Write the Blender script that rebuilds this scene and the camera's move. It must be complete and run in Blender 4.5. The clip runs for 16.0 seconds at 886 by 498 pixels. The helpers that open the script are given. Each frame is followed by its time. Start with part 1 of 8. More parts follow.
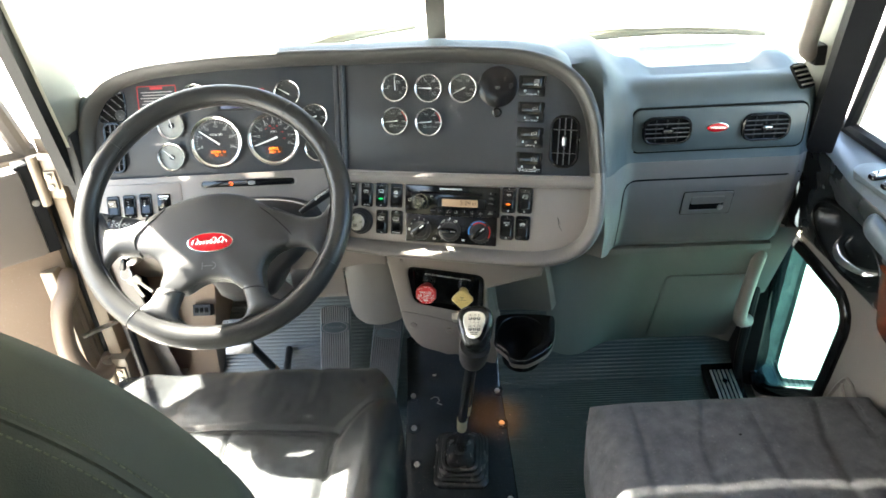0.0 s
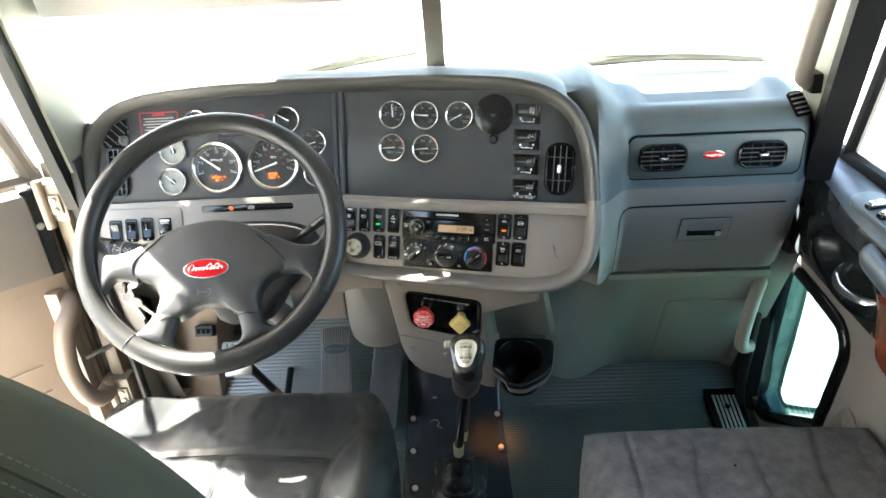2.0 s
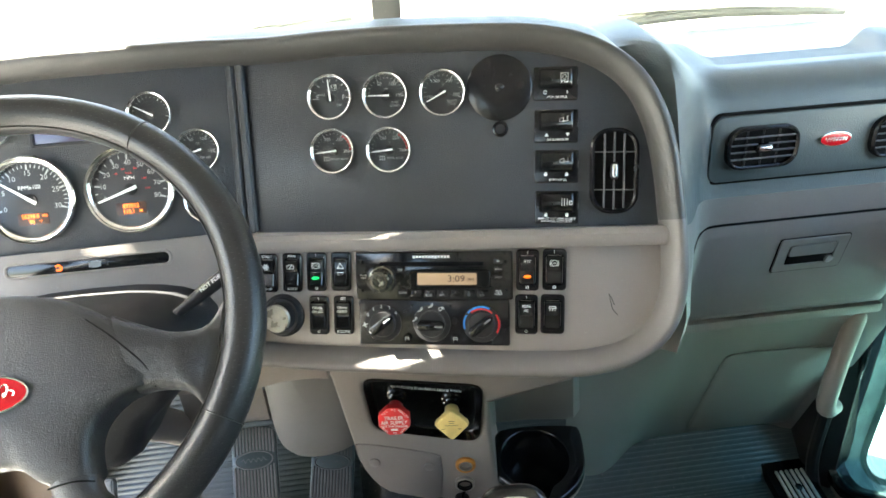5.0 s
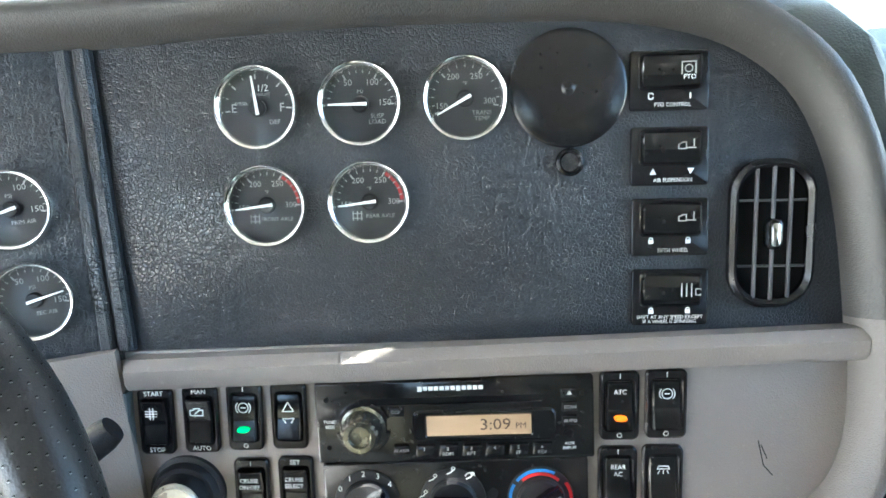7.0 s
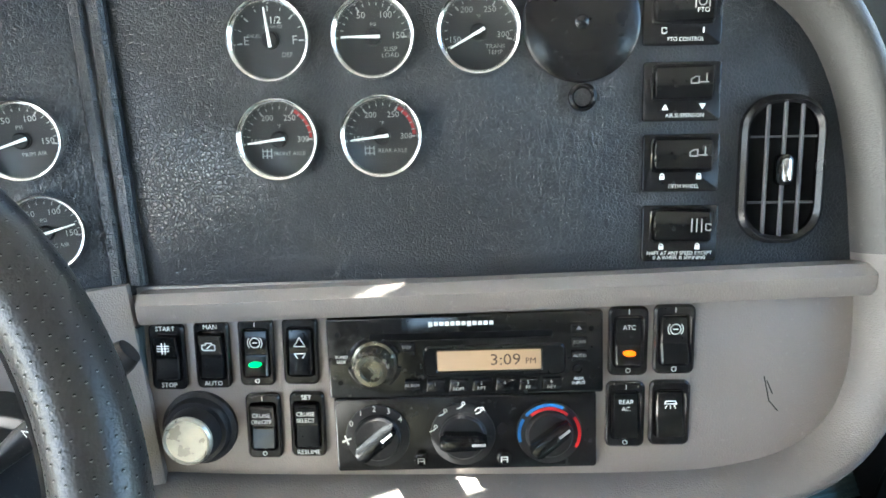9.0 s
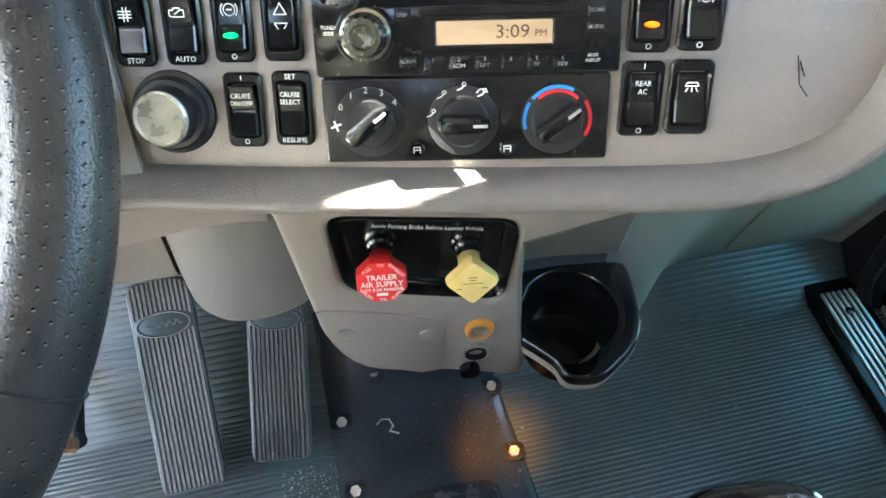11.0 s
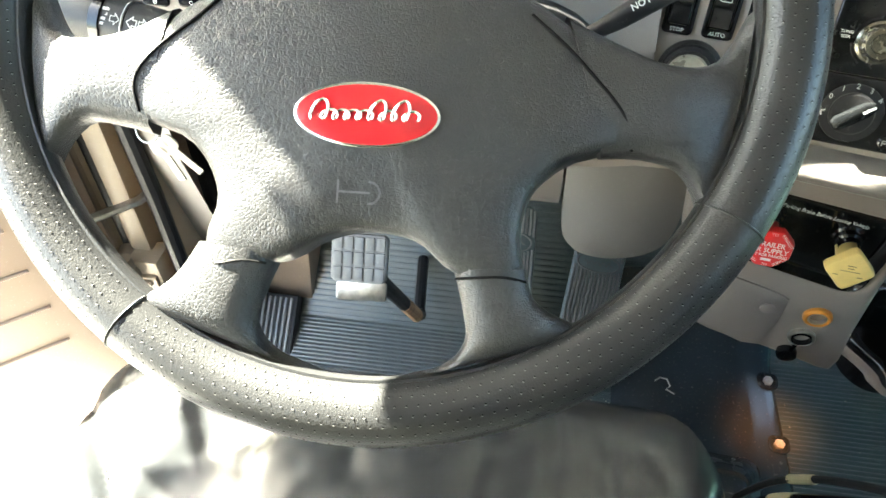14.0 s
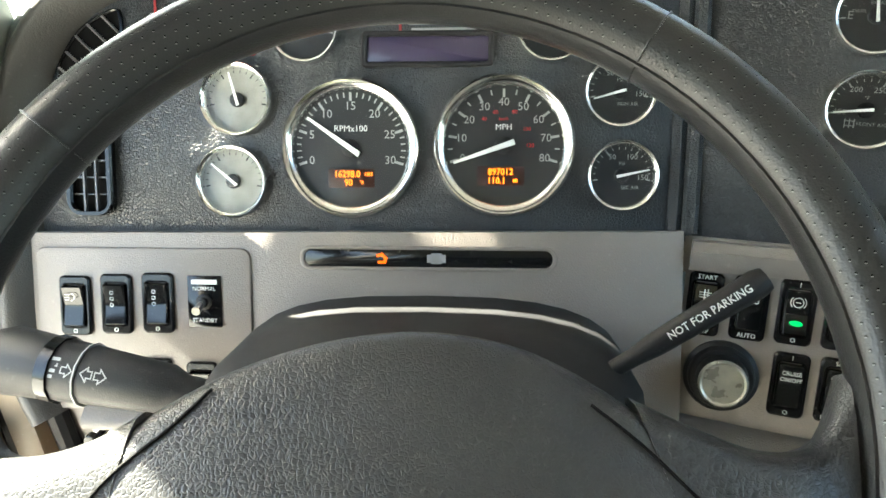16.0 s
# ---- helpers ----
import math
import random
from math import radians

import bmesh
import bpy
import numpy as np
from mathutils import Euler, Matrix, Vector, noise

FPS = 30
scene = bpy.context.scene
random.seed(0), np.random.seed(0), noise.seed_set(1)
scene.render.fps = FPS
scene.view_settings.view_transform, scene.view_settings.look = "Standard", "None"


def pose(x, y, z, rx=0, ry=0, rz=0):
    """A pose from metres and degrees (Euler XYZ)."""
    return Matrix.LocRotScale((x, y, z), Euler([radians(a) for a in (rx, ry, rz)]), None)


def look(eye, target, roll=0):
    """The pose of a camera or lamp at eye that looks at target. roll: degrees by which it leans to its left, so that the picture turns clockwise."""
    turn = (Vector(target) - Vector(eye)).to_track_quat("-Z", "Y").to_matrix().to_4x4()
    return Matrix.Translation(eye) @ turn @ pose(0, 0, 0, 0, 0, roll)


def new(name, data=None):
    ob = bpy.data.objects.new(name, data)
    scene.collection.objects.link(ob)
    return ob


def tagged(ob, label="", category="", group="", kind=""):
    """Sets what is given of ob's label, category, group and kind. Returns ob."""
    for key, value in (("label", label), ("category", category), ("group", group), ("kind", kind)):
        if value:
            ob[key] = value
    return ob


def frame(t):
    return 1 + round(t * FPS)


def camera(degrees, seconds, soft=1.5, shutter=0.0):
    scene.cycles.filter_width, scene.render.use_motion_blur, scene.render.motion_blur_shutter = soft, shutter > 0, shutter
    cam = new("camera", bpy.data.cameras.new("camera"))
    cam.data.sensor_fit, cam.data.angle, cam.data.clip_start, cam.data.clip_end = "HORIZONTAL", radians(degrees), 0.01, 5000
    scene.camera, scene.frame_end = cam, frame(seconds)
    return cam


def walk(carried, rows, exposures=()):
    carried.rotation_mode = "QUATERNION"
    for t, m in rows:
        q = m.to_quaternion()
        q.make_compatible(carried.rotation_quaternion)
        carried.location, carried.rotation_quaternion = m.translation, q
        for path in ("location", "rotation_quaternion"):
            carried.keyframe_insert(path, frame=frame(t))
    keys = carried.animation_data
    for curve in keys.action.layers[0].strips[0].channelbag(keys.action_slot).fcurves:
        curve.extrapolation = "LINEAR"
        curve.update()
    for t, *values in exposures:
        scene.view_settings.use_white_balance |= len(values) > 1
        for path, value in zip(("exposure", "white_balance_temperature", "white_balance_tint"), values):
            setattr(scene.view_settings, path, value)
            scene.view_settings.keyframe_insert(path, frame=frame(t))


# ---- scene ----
cam = camera(66.0, 16.0, soft=1.6)
# seconds, eye and target in metres, roll in degrees
PATH = [
    (0, (0.071, -1.264, 1.224), (0.016, 0.471, 0.232), -3.3),
    (0.5, (0.093, -1.271, 1.237), (0.019, 0.493, 0.296), -3.6),
    (1, (0.109, -1.26, 1.236), (-0.001, 0.501, 0.294), -3.7),
    (1.5, (0.112, -1.263, 1.244), (0.014, 0.495, 0.296), -3.6),
    (2, (0.106, -1.258, 1.245), (0.012, 0.497, 0.29), -3.6),
    (2.5, (0.099, -1.255, 1.244), (0.014, 0.495, 0.279), -3.7),
    (3, (0.093, -1.251, 1.241), (0.035, 0.494, 0.265), -3.8),
    (3.5, (0.068, -1.236, 1.224), (0.088, 0.505, 0.238), -3.7),
    (4, (0.041, -1.195, 1.199), (0.162, 0.549, 0.227), -4.5),
    (4.5, (0.027, -1.073, 1.109), (0.209, 0.694, 0.189), -4.7),
    (5, (0.005, -0.787, 1.039), (0.168, 0.996, 0.149), -3.5),
    (5.2, (-0.005, -0.662, 1.04), (0.147, 1.102, 0.111), -3.7),
    (7.3, (-0.019, -0.422, 0.972), (0.358, 1.285, 0.0), -2.0),
    (7.5, (-0.021, -0.421, 0.972), (0.361, 1.28, -0.009), -1.8),
    (8, (-0.024, -0.431, 0.977), (0.345, 1.271, -0.007), -1.9),
    (8.2, (-0.025, -0.433, 0.979), (0.339, 1.271, -0.003), -2.0),
    (10.3, (-0.045, -0.443, 0.874), (0.317, 1.143, -0.288), -1.0),
    (10.5, (-0.044, -0.444, 0.869), (0.312, 1.112, -0.337), -0.9),
    (11, (-0.047, -0.463, 0.839), (0.277, 0.958, -0.531), -0.8),
    (11.5, (-0.049, -0.489, 0.825), (0.244, 0.792, -0.682), -0.7),
    (12, (-0.051, -0.508, 0.829), (0.227, 0.712, -0.731), -0.5),
    (12.5, (-0.049, -0.51, 0.827), (0.229, 0.698, -0.743), 0.7),
    (13, (-0.077, -0.531, 0.825), (0.15, 0.697, -0.737), 3.3),
    (13.5, (-0.182, -0.572, 0.855), (-0.201, 0.755, -0.641), 1.5),
    (14, (-0.255, -0.584, 0.895), (-0.465, 0.833, -0.501), -0.1),
    (14.5, (-0.27, -0.581, 0.911), (-0.528, 0.879, -0.432), -0.4),
    (15, (-0.28, -0.549, 0.916), (-0.525, 0.984, -0.346), -0.3),
    (15.5, (-0.291, -0.518, 0.925), (-0.474, 1.126, -0.2), 0.3),
    (16, (-0.3, -0.475, 0.924), (-0.436, 1.301, 0.015), -1.5),
]
walk(cam, [(t, look(eye, target, roll)) for t, eye, target, roll in PATH],
     [(t, e + 0.42, k, 5 if t < 13 else 0) for t, e, k in ((0.0, 4.91, 6800), (3.0, 4.91, 6800), (4.5, 4.96, 6800), (5.2, 5.2, 6800), (7.3, 5.36, 6000), (8.2, 5.36, 6000), (10.3, 5.52, 6600), (11.0, 5.72, 6500), (12.0, 5.96, 6400), (13.0, 5.98, 6400), (13.5, 5.86, 6600), (14.0, 5.27, 6900), (14.5, 5.08, 7000), (15.5, 4.85, 7000), (16.0, 4.70, 7000))])

# ---- light ----
SUN_TO = Vector((-0.70, 0.35, 0.75)).normalized()
world = bpy.data.worlds.new("daylight")
scene.world = world
world.use_nodes = True
wn = world.node_tree.nodes
sky = wn.new("ShaderNodeTexSky")
sky.sky_type = "NISHITA"
sky.sun_disc = False
sky.sun_elevation = math.asin(SUN_TO.z)
sky.sun_rotation = math.atan2(SUN_TO.x, SUN_TO.y)
sky.dust_density = 3.0
wn["Background"].inputs["Strength"].default_value = 0.058
world.node_tree.links.new(sky.outputs[0], wn["Background"].inputs["Color"])
sun = new("sun", bpy.data.lights.new("sun", "SUN"))
sun.data.energy, sun.data.angle, sun.data.color = 5.0, radians(0.55), (1.0, 0.95, 0.87)
sun.matrix_world = look(SUN_TO * 20, (0, 0, 0))
scene.view_settings.exposure = 4.6


# ---- materials ----
def mat(name, col, rough=0.5, metal=0.0, vary=0.12, scale=14.0, bump=0.0, grain=900.0, kind="noise", coat=0.0, rvary=0.12, dust=0.0, spec=0.5):
    """A surface with broad colour variation, fine relief and uneven gloss. grain: cells of relief per metre; dust: pale specks."""
    m = bpy.data.materials.new(name)
    m.use_nodes = True
    n, l = m.node_tree.nodes, m.node_tree.links
    b = n["Principled BSDF"]
    b.inputs["Metallic"].default_value = metal
    b.inputs["Coat Weight"].default_value = coat
    b.inputs["Specular IOR Level"].default_value = spec
    tc = n.new("ShaderNodeTexCoord")
    big = n.new("ShaderNodeTexNoise")
    big.inputs["Scale"].default_value, big.inputs["Detail"].default_value = scale, 5.0
    l.new(tc.outputs["Object"], big.inputs["Vector"])
    ramp = n.new("ShaderNodeMapRange")
    ramp.inputs["From Min"].default_value, ramp.inputs["From Max"].default_value = 0.3, 0.7
    ramp.inputs["To Min"].default_value, ramp.inputs["To Max"].default_value = 1 - vary, 1 + vary
    l.new(big.outputs["Fac"], ramp.inputs["Value"])
    mul = n.new("ShaderNodeVectorMath")
    mul.operation = "SCALE"
    mul.inputs[0].default_value = col[:3]
    l.new(ramp.outputs[0], mul.inputs["Scale"])
    out = mul.outputs[0]
    if dust > 0:
        speck = n.new("ShaderNodeTexNoise")
        speck.inputs["Scale"].default_value, speck.inputs["Detail"].default_value = 260.0, 3.0
        l.new(tc.outputs["Object"], speck.inputs["Vector"])
        cut = n.new("ShaderNodeMapRange")
        cut.inputs["From Min"].default_value, cut.inputs["From Max"].default_value = 0.62, 0.75
        cut.inputs["To Max"].default_value = dust
        l.new(speck.outputs["Fac"], cut.inputs["Value"])
        mix = n.new("ShaderNodeMix")
        mix.data_type = "RGBA"
        mix.inputs["B"].default_value = (0.45, 0.43, 0.40, 1)
        l.new(cut.outputs[0], mix.inputs["Factor"])
        l.new(out, mix.inputs["A"])
        out = mix.outputs["Result"]
    l.new(out, b.inputs["Base Color"])
    rr_ = n.new("ShaderNodeMapRange")
    rr_.inputs["To Min"].default_value, rr_.inputs["To Max"].default_value = max(0.02, rough - rvary), min(1, rough + rvary)
    l.new(big.outputs["Fac"], rr_.inputs["Value"])
    l.new(rr_.outputs[0], b.inputs["Roughness"])
    if bump:
        bp = n.new("ShaderNodeBump")
        bp.inputs["Strength"].default_value, bp.inputs["Distance"].default_value = bump, 0.0012
        if kind == "leather":
            tex = n.new("ShaderNodeTexVoronoi")
            tex.feature = "DISTANCE_TO_EDGE"
            tex.inputs["Scale"].default_value = grain
            warp = n.new("ShaderNodeTexNoise")
            warp.inputs["Scale"].default_value = grain * 0.35
            add = n.new("ShaderNodeMixRGB")
            add.inputs["Fac"].default_value = 0.004
            l.new(tc.outputs["Object"], add.inputs[1])
            l.new(tc.outputs["Object"], warp.inputs["Vector"])
            l.new(warp.outputs["Color"], add.inputs[2])
            l.new(add.outputs[0], tex.inputs["Vector"])
            lim = n.new("ShaderNodeMath")
            lim.operation = "MINIMUM"
            lim.inputs[1].default_value = 0.18
            l.new(tex.outputs["Distance"], lim.inputs[0])
            gain = n.new("ShaderNodeMath")
            gain.operation = "MULTIPLY"
            gain.inputs[1].default_value = 4.0
            l.new(lim.outputs[0], gain.inputs[0])
            l.new(gain.outputs[0], bp.inputs["Height"])
        elif kind == "pebble":
            tex = n.new("ShaderNodeTexVoronoi")
            tex.feature = "SMOOTH_F1"
            tex.inputs["Scale"].default_value, tex.inputs["Smoothness"].default_value = grain, 0.35
            warp = n.new("ShaderNodeTexNoise")
            warp.inputs["Scale"].default_value = grain * 0.6
            add = n.new("ShaderNodeMixRGB")
            add.inputs["Fac"].default_value = 0.9 / grain
            l.new(tc.outputs["Object"], add.inputs[1])
            l.new(tc.outputs["Object"], warp.inputs["Vector"])
            l.new(warp.outputs["Color"], add.inputs[2])
            l.new(add.outputs[0], tex.inputs["Vector"])
            bp.invert = True
            l.new(tex.outputs["Distance"], bp.inputs["Height"])
        elif kind == "weave":
            tex = n.new("ShaderNodeTexWave")
            tex.inputs["Scale"].default_value, tex.inputs["Distortion"].default_value = grain, 2.0
            tex.inputs["Detail"].default_value = 2.0
            l.new(tc.outputs["Object"], tex.inputs["Vector"])
            l.new(tex.outputs["Fac"], bp.inputs["Height"])
        else:
            tex = n.new("ShaderNodeTexNoise")
            tex.inputs["Scale"].default_value, tex.inputs["Detail"].default_value = grain, 3.0
            l.new(tc.outputs["Object"], tex.inputs["Vector"])
            l.new(tex.outputs["Fac"], bp.inputs["Height"])
        l.new(bp.outputs[0], b.inputs["Normal"])
    return m


def glow(name, col, power):
    m = bpy.data.materials.new(name)
    m.use_nodes = True
    b = m.node_tree.nodes["Principled BSDF"]
    b.inputs["Base Color"].default_value = (*[c * 0.5 for c in col], 1)
    b.inputs["Emission Color"].default_value, b.inputs["Emission Strength"].default_value = (*col, 1), power
    return m


def clear(name, col=(1, 1, 1), rough=0.0, gloss=0.04):
    m = bpy.data.materials.new(name)
    m.use_nodes = True
    n, l = m.node_tree.nodes, m.node_tree.links
    n.remove(n["Principled BSDF"])
    tr, gl, mx, fr, pw, ad = (n.new(k) for k in ("ShaderNodeBsdfTransparent", "ShaderNodeBsdfGlossy", "ShaderNodeMixShader", "ShaderNodeLayerWeight", "ShaderNodeMath", "ShaderNodeMath"))
    fr.inputs["Blend"].default_value = 0.5
    pw.operation, ad.operation = "POWER", "MULTIPLY_ADD"
    pw.inputs[1].default_value, ad.inputs[1].default_value, ad.inputs[2].default_value = 5.0, 0.8, gloss
    l.new(fr.outputs["Facing"], pw.inputs[0])
    l.new(pw.outputs[0], ad.inputs[0])
    tr.inputs["Color"].default_value = (*col, 1)
    gl.inputs["Roughness"].default_value = rough
    l.new(ad.outputs[0], mx.inputs[0])
    l.new(tr.outputs[0], mx.inputs[1])
    l.new(gl.outputs[0], mx.inputs[2])
    l.new(mx.outputs[0], n["Material Output"].inputs["Surface"])
    return m


BLACK_PANEL = mat("black grained panel", (0.0115, 0.014, 0.018), 0.32, bump=0.48, grain=430, kind="leather", vary=0.12, rvary=0.04, spec=0.62)
PAD = mat("blue grey dash pad", (0.052, 0.069, 0.073), 0.46, bump=0.25, grain=700, kind="pebble", vary=0.10)
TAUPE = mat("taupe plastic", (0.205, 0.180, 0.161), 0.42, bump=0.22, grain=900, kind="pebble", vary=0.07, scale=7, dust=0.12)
# the dash taupe darkened for shade on the rim; the lip's copy is lighter
RIM_SHADE = mat("shaded taupe rim plastic", (0.047, 0.045, 0.042), 0.42, bump=0.22, grain=900, kind="pebble", vary=0.08, scale=7, dust=0.05)
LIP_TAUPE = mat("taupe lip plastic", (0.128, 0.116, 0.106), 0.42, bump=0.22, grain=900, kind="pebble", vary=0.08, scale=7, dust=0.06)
TAUPE_DARK = mat("grey green plastic", (0.190, 0.192, 0.176), 0.42, bump=0.12, grain=900, vary=0.08, scale=5)
BEIGE = mat("beige door plastic", (0.20, 0.145, 0.105), 0.5, bump=0.2, grain=900, vary=0.07, scale=6, dust=0.15)
SWITCH = mat("black switch plastic", (0.006, 0.006, 0.007), 0.24, vary=0.2, scale=60, rvary=0.1, dust=0.03, spec=0.4)
GLOSS = mat("gloss black plastic", (0.005, 0.0055, 0.006), 0.13, vary=0.15, scale=40, rvary=0.06, dust=0.05, spec=0.45)
MATT = mat("matt black plastic", (0.010, 0.010, 0.011), 0.5, vary=0.2, scale=30, bump=0.2, dust=0.05, spec=0.35)
DARK = mat("dark cavity plastic", (0.004, 0.004, 0.004), 0.7, vary=0.2, spec=0.08)
CHROME = mat("chrome", (0.86, 0.86, 0.84), 0.15, 1.0, vary=0.05, scale=80, rvary=0.05)
SMOKED = mat("smoked chrome", (0.20, 0.19, 0.15), 0.25, 0.9, vary=0.25, scale=120, dust=0.1)
STEEL = mat("worn steel", (0.45, 0.43, 0.40), 0.34, 1.0, vary=0.2, scale=120)
KEY_STEEL = mat("dull key steel", (0.20, 0.19, 0.17), 0.5, 0.8, vary=0.25, scale=120)
ALU = mat("brushed aluminium plate", (0.62, 0.60, 0.55), 0.38, 0.85, vary=0.06, scale=40, bump=0.08, grain=2000)
DIAL = mat("charcoal dial", (0.013, 0.0135, 0.015), 0.5, vary=0.1, scale=60)
DIAL_PALE = mat("pale gauge dial", (0.24, 0.235, 0.21), 0.5, vary=0.25, scale=50)
PRINT = mat("white print", (0.78, 0.78, 0.76), 0.5, vary=0.04)
PRINT_DIM = mat("grey print", (0.30, 0.30, 0.295), 0.5, vary=0.06)
DIAL_PRINT = mat("dial print", (0.36, 0.36, 0.355), 0.5, vary=0.15)
RED = mat("red plastic", (0.62, 0.018, 0.022), 0.38, vary=0.1, scale=60)
RED_ZONE = mat("dull red print", (0.30, 0.014, 0.016), 0.5, vary=0.1, scale=60)
RED_BADGE = mat("red enamel", (0.50, 0.010, 0.018), 0.2, vary=0.05, coat=0.5)
YELLOW = mat("pale yellow plastic", (0.74, 0.55, 0.20), 0.42, vary=0.08, scale=60, dust=0.05)
BLUE = mat("blue print", (0.02, 0.22, 0.62), 0.5)
ORANGE_PLASTIC = mat("amber plastic ring", (0.48, 0.19, 0.025), 0.35)
RIM_LEATHER = mat("black perforated leather", (0.0180, 0.0182, 0.0186), 0.33, bump=0.14, grain=900, kind="pebble", vary=0.10, rvary=0.03, scale=25, spec=0.38)
HUB_LEATHER = mat("black grained vinyl", (0.0240, 0.0238, 0.0238), 0.33, bump=0.30, grain=500, kind="leather", vary=0.12, rvary=0.05, scale=22, spec=0.55)
SEAT_LEATHER = mat("black seat leather", (0.019, 0.0205, 0.0215), 0.21, bump=0.09, grain=600, kind="leather", vary=0.15, rvary=0.04, scale=9, spec=0.95)
REVEAL = mat("grey green window channel", (0.24, 0.30, 0.28), 0.5, vary=0.3, scale=30, dust=0.2)
OLIVE = mat("dark olive velour", (0.027, 0.0285, 0.0155), 0.8, bump=0.3, grain=700, vary=0.25, scale=10)
VELOUR = mat("grey velour", (0.098, 0.098, 0.104), 0.85, bump=0.6, grain=520, kind="weave", vary=0.28, scale=48, dust=0.2, spec=0.2)
THREAD_OLIVE = mat("olive thread", (0.085, 0.085, 0.05), 0.8)
THREAD = mat("grey thread", (0.25, 0.24, 0.21), 0.8)
RUBBER = mat("black ribbed rubber", (0.052, 0.074, 0.076), 0.31, vary=0.12, rvary=0.03, scale=7, bump=0.12, grain=500, dust=0.18, spec=0.65)


def dust_and_light(m, col, x0, x1):
    """Pale boot dust and painted doorway light on a floor material, strongest in the driver's foot well and fading out
    from x0 to x1.
    """
    n, l = m.node_tree.nodes, m.node_tree.links
    b = n["Principled BSDF"]
    tc, sep, fade, spot, mul, mix = (n.new(k) for k in ("ShaderNodeTexCoord", "ShaderNodeSeparateXYZ", "ShaderNodeMapRange", "ShaderNodeTexNoise", "ShaderNodeMath", "ShaderNodeMix"))
    l.new(tc.outputs["Object"], sep.inputs[0])
    fade.interpolation_type = "SMOOTHSTEP"
    fade.inputs["From Min"].default_value, fade.inputs["From Max"].default_value = x0, x1
    fade.inputs["To Min"].default_value, fade.inputs["To Max"].default_value = 1.0, 0.0
    l.new(sep.outputs["X"], fade.inputs["Value"])
    spot.inputs["Scale"].default_value, spot.inputs["Detail"].default_value = 9.0, 8.0
    l.new(tc.outputs["Object"], spot.inputs["Vector"])
    mul.operation = "MULTIPLY"
    l.new(fade.outputs[0], mul.inputs[0])
    l.new(spot.outputs["Fac"], mul.inputs[1])
    mix.data_type = "RGBA"
    mix.inputs["B"].default_value = (*col, 1)
    l.new(mul.outputs[0], mix.inputs["Factor"])
    l.new(b.inputs["Base Color"].links[0].from_socket, mix.inputs["A"])
    l.new(mix.outputs["Result"], b.inputs["Base Color"])
    return m


dust_and_light(RUBBER, (0.115, 0.115, 0.115), -0.30, -0.14)
PEDAL_RUBBER = mat("grey ribbed pedal rubber", (0.17, 0.17, 0.168), 0.6, vary=0.15, scale=25, bump=0.2, grain=700, dust=0.25)
PEDAL_DARK = mat("dark ribbed pedal rubber", (0.075, 0.076, 0.076), 0.55, vary=0.15, scale=25, bump=0.2, grain=700, dust=0.15)
PLATE = mat("satin black floor plate", (0.021, 0.027, 0.032), 0.22, vary=0.25, scale=9, bump=0.12, grain=120, dust=0.12)
BOOT = mat("black rubber boot", (0.032, 0.036, 0.038), 0.25, vary=0.25, scale=30, dust=0.12)
DOOR_BLACK = mat("dark door plastic", (0.007, 0.007, 0.008), 0.42, vary=0.15, scale=9, bump=0.2, grain=900, spec=0.25)
DOOR_DARK = mat("dark grey door trim", (0.016, 0.020, 0.023), 0.27, vary=0.15, scale=9, bump=0.2, grain=900)
SLAT = mat("grey vent slat plastic", (0.085, 0.086, 0.09), 0.32, vary=0.2, scale=30, dust=0.06)
DOOR_BLUE = mat("blue grey door trim", (0.08, 0.10, 0.115), 0.34, vary=0.1, scale=9, bump=0.2, grain=900)
WOOD = mat("red brown wood veneer", (0.155, 0.035, 0.014), 0.24, vary=0.3, scale=30, coat=0.4)
BODY = mat("painted body metal", (0.26, 0.20, 0.14), 0.4, vary=0.12, scale=8, dust=0.3)
PILLAR = mat("grey green pillar trim", (0.20, 0.20, 0.165), 0.5, vary=0.08, bump=0.15)
HEADLINER = mat("pale grey headliner", (0.37, 0.35, 0.33), 0.9, vary=0.06, bump=0.2, grain=400)
LCD = glow("amber display", (0.50, 0.34, 0.20), 0.011)
LCD_DARK = glow("orange display", (0.05, 0.010, 0.004), 0.004)
LCD_RED = glow("orange digits", (1.0, 0.17, 0.012), 0.17)
LED_GREEN = glow("green lamp", (0.0, 0.8, 0.15), 0.032)
LED_ORANGE = glow("orange lamp", (1.0, 0.14, 0.0), 0.045)
LCD_INK = mat("dark digits", (0.03, 0.012, 0.006), 0.5)
GLASS = clear("window glass", (0.97, 0.99, 0.98))
LENS = clear("gauge lens", (0.97, 0.98, 0.98), 0.12, 0.018)
ARM_REST = mat("brown grey arm rest", (0.105, 0.086, 0.072), 0.5, vary=0.1, scale=8, bump=0.2, grain=800)
GLASS_GREEN = clear("tinted door glass", (0.42, 0.60, 0.58))
CONCRETE = mat("pale concrete", (0.34, 0.335, 0.32), 0.85, vary=0.12, scale=0.6, bump=0.3, grain=40)
FRAME_BROWN = mat("brown window frame", (0.066, 0.053, 0.043), 0.5, vary=0.15, scale=20, dust=0.1)
ZINC = mat("zinc plated bolt", (0.62, 0.58, 0.52), 0.4, 0.5, vary=0.25, scale=150)
GLOVE = mat("grey lower dash plastic", (0.158, 0.148, 0.136), 0.42, bump=0.2, grain=900, kind="pebble", vary=0.07, scale=6, dust=0.08)
WIPER = mat("weathered wiper", (0.20, 0.20, 0.165), 0.5)


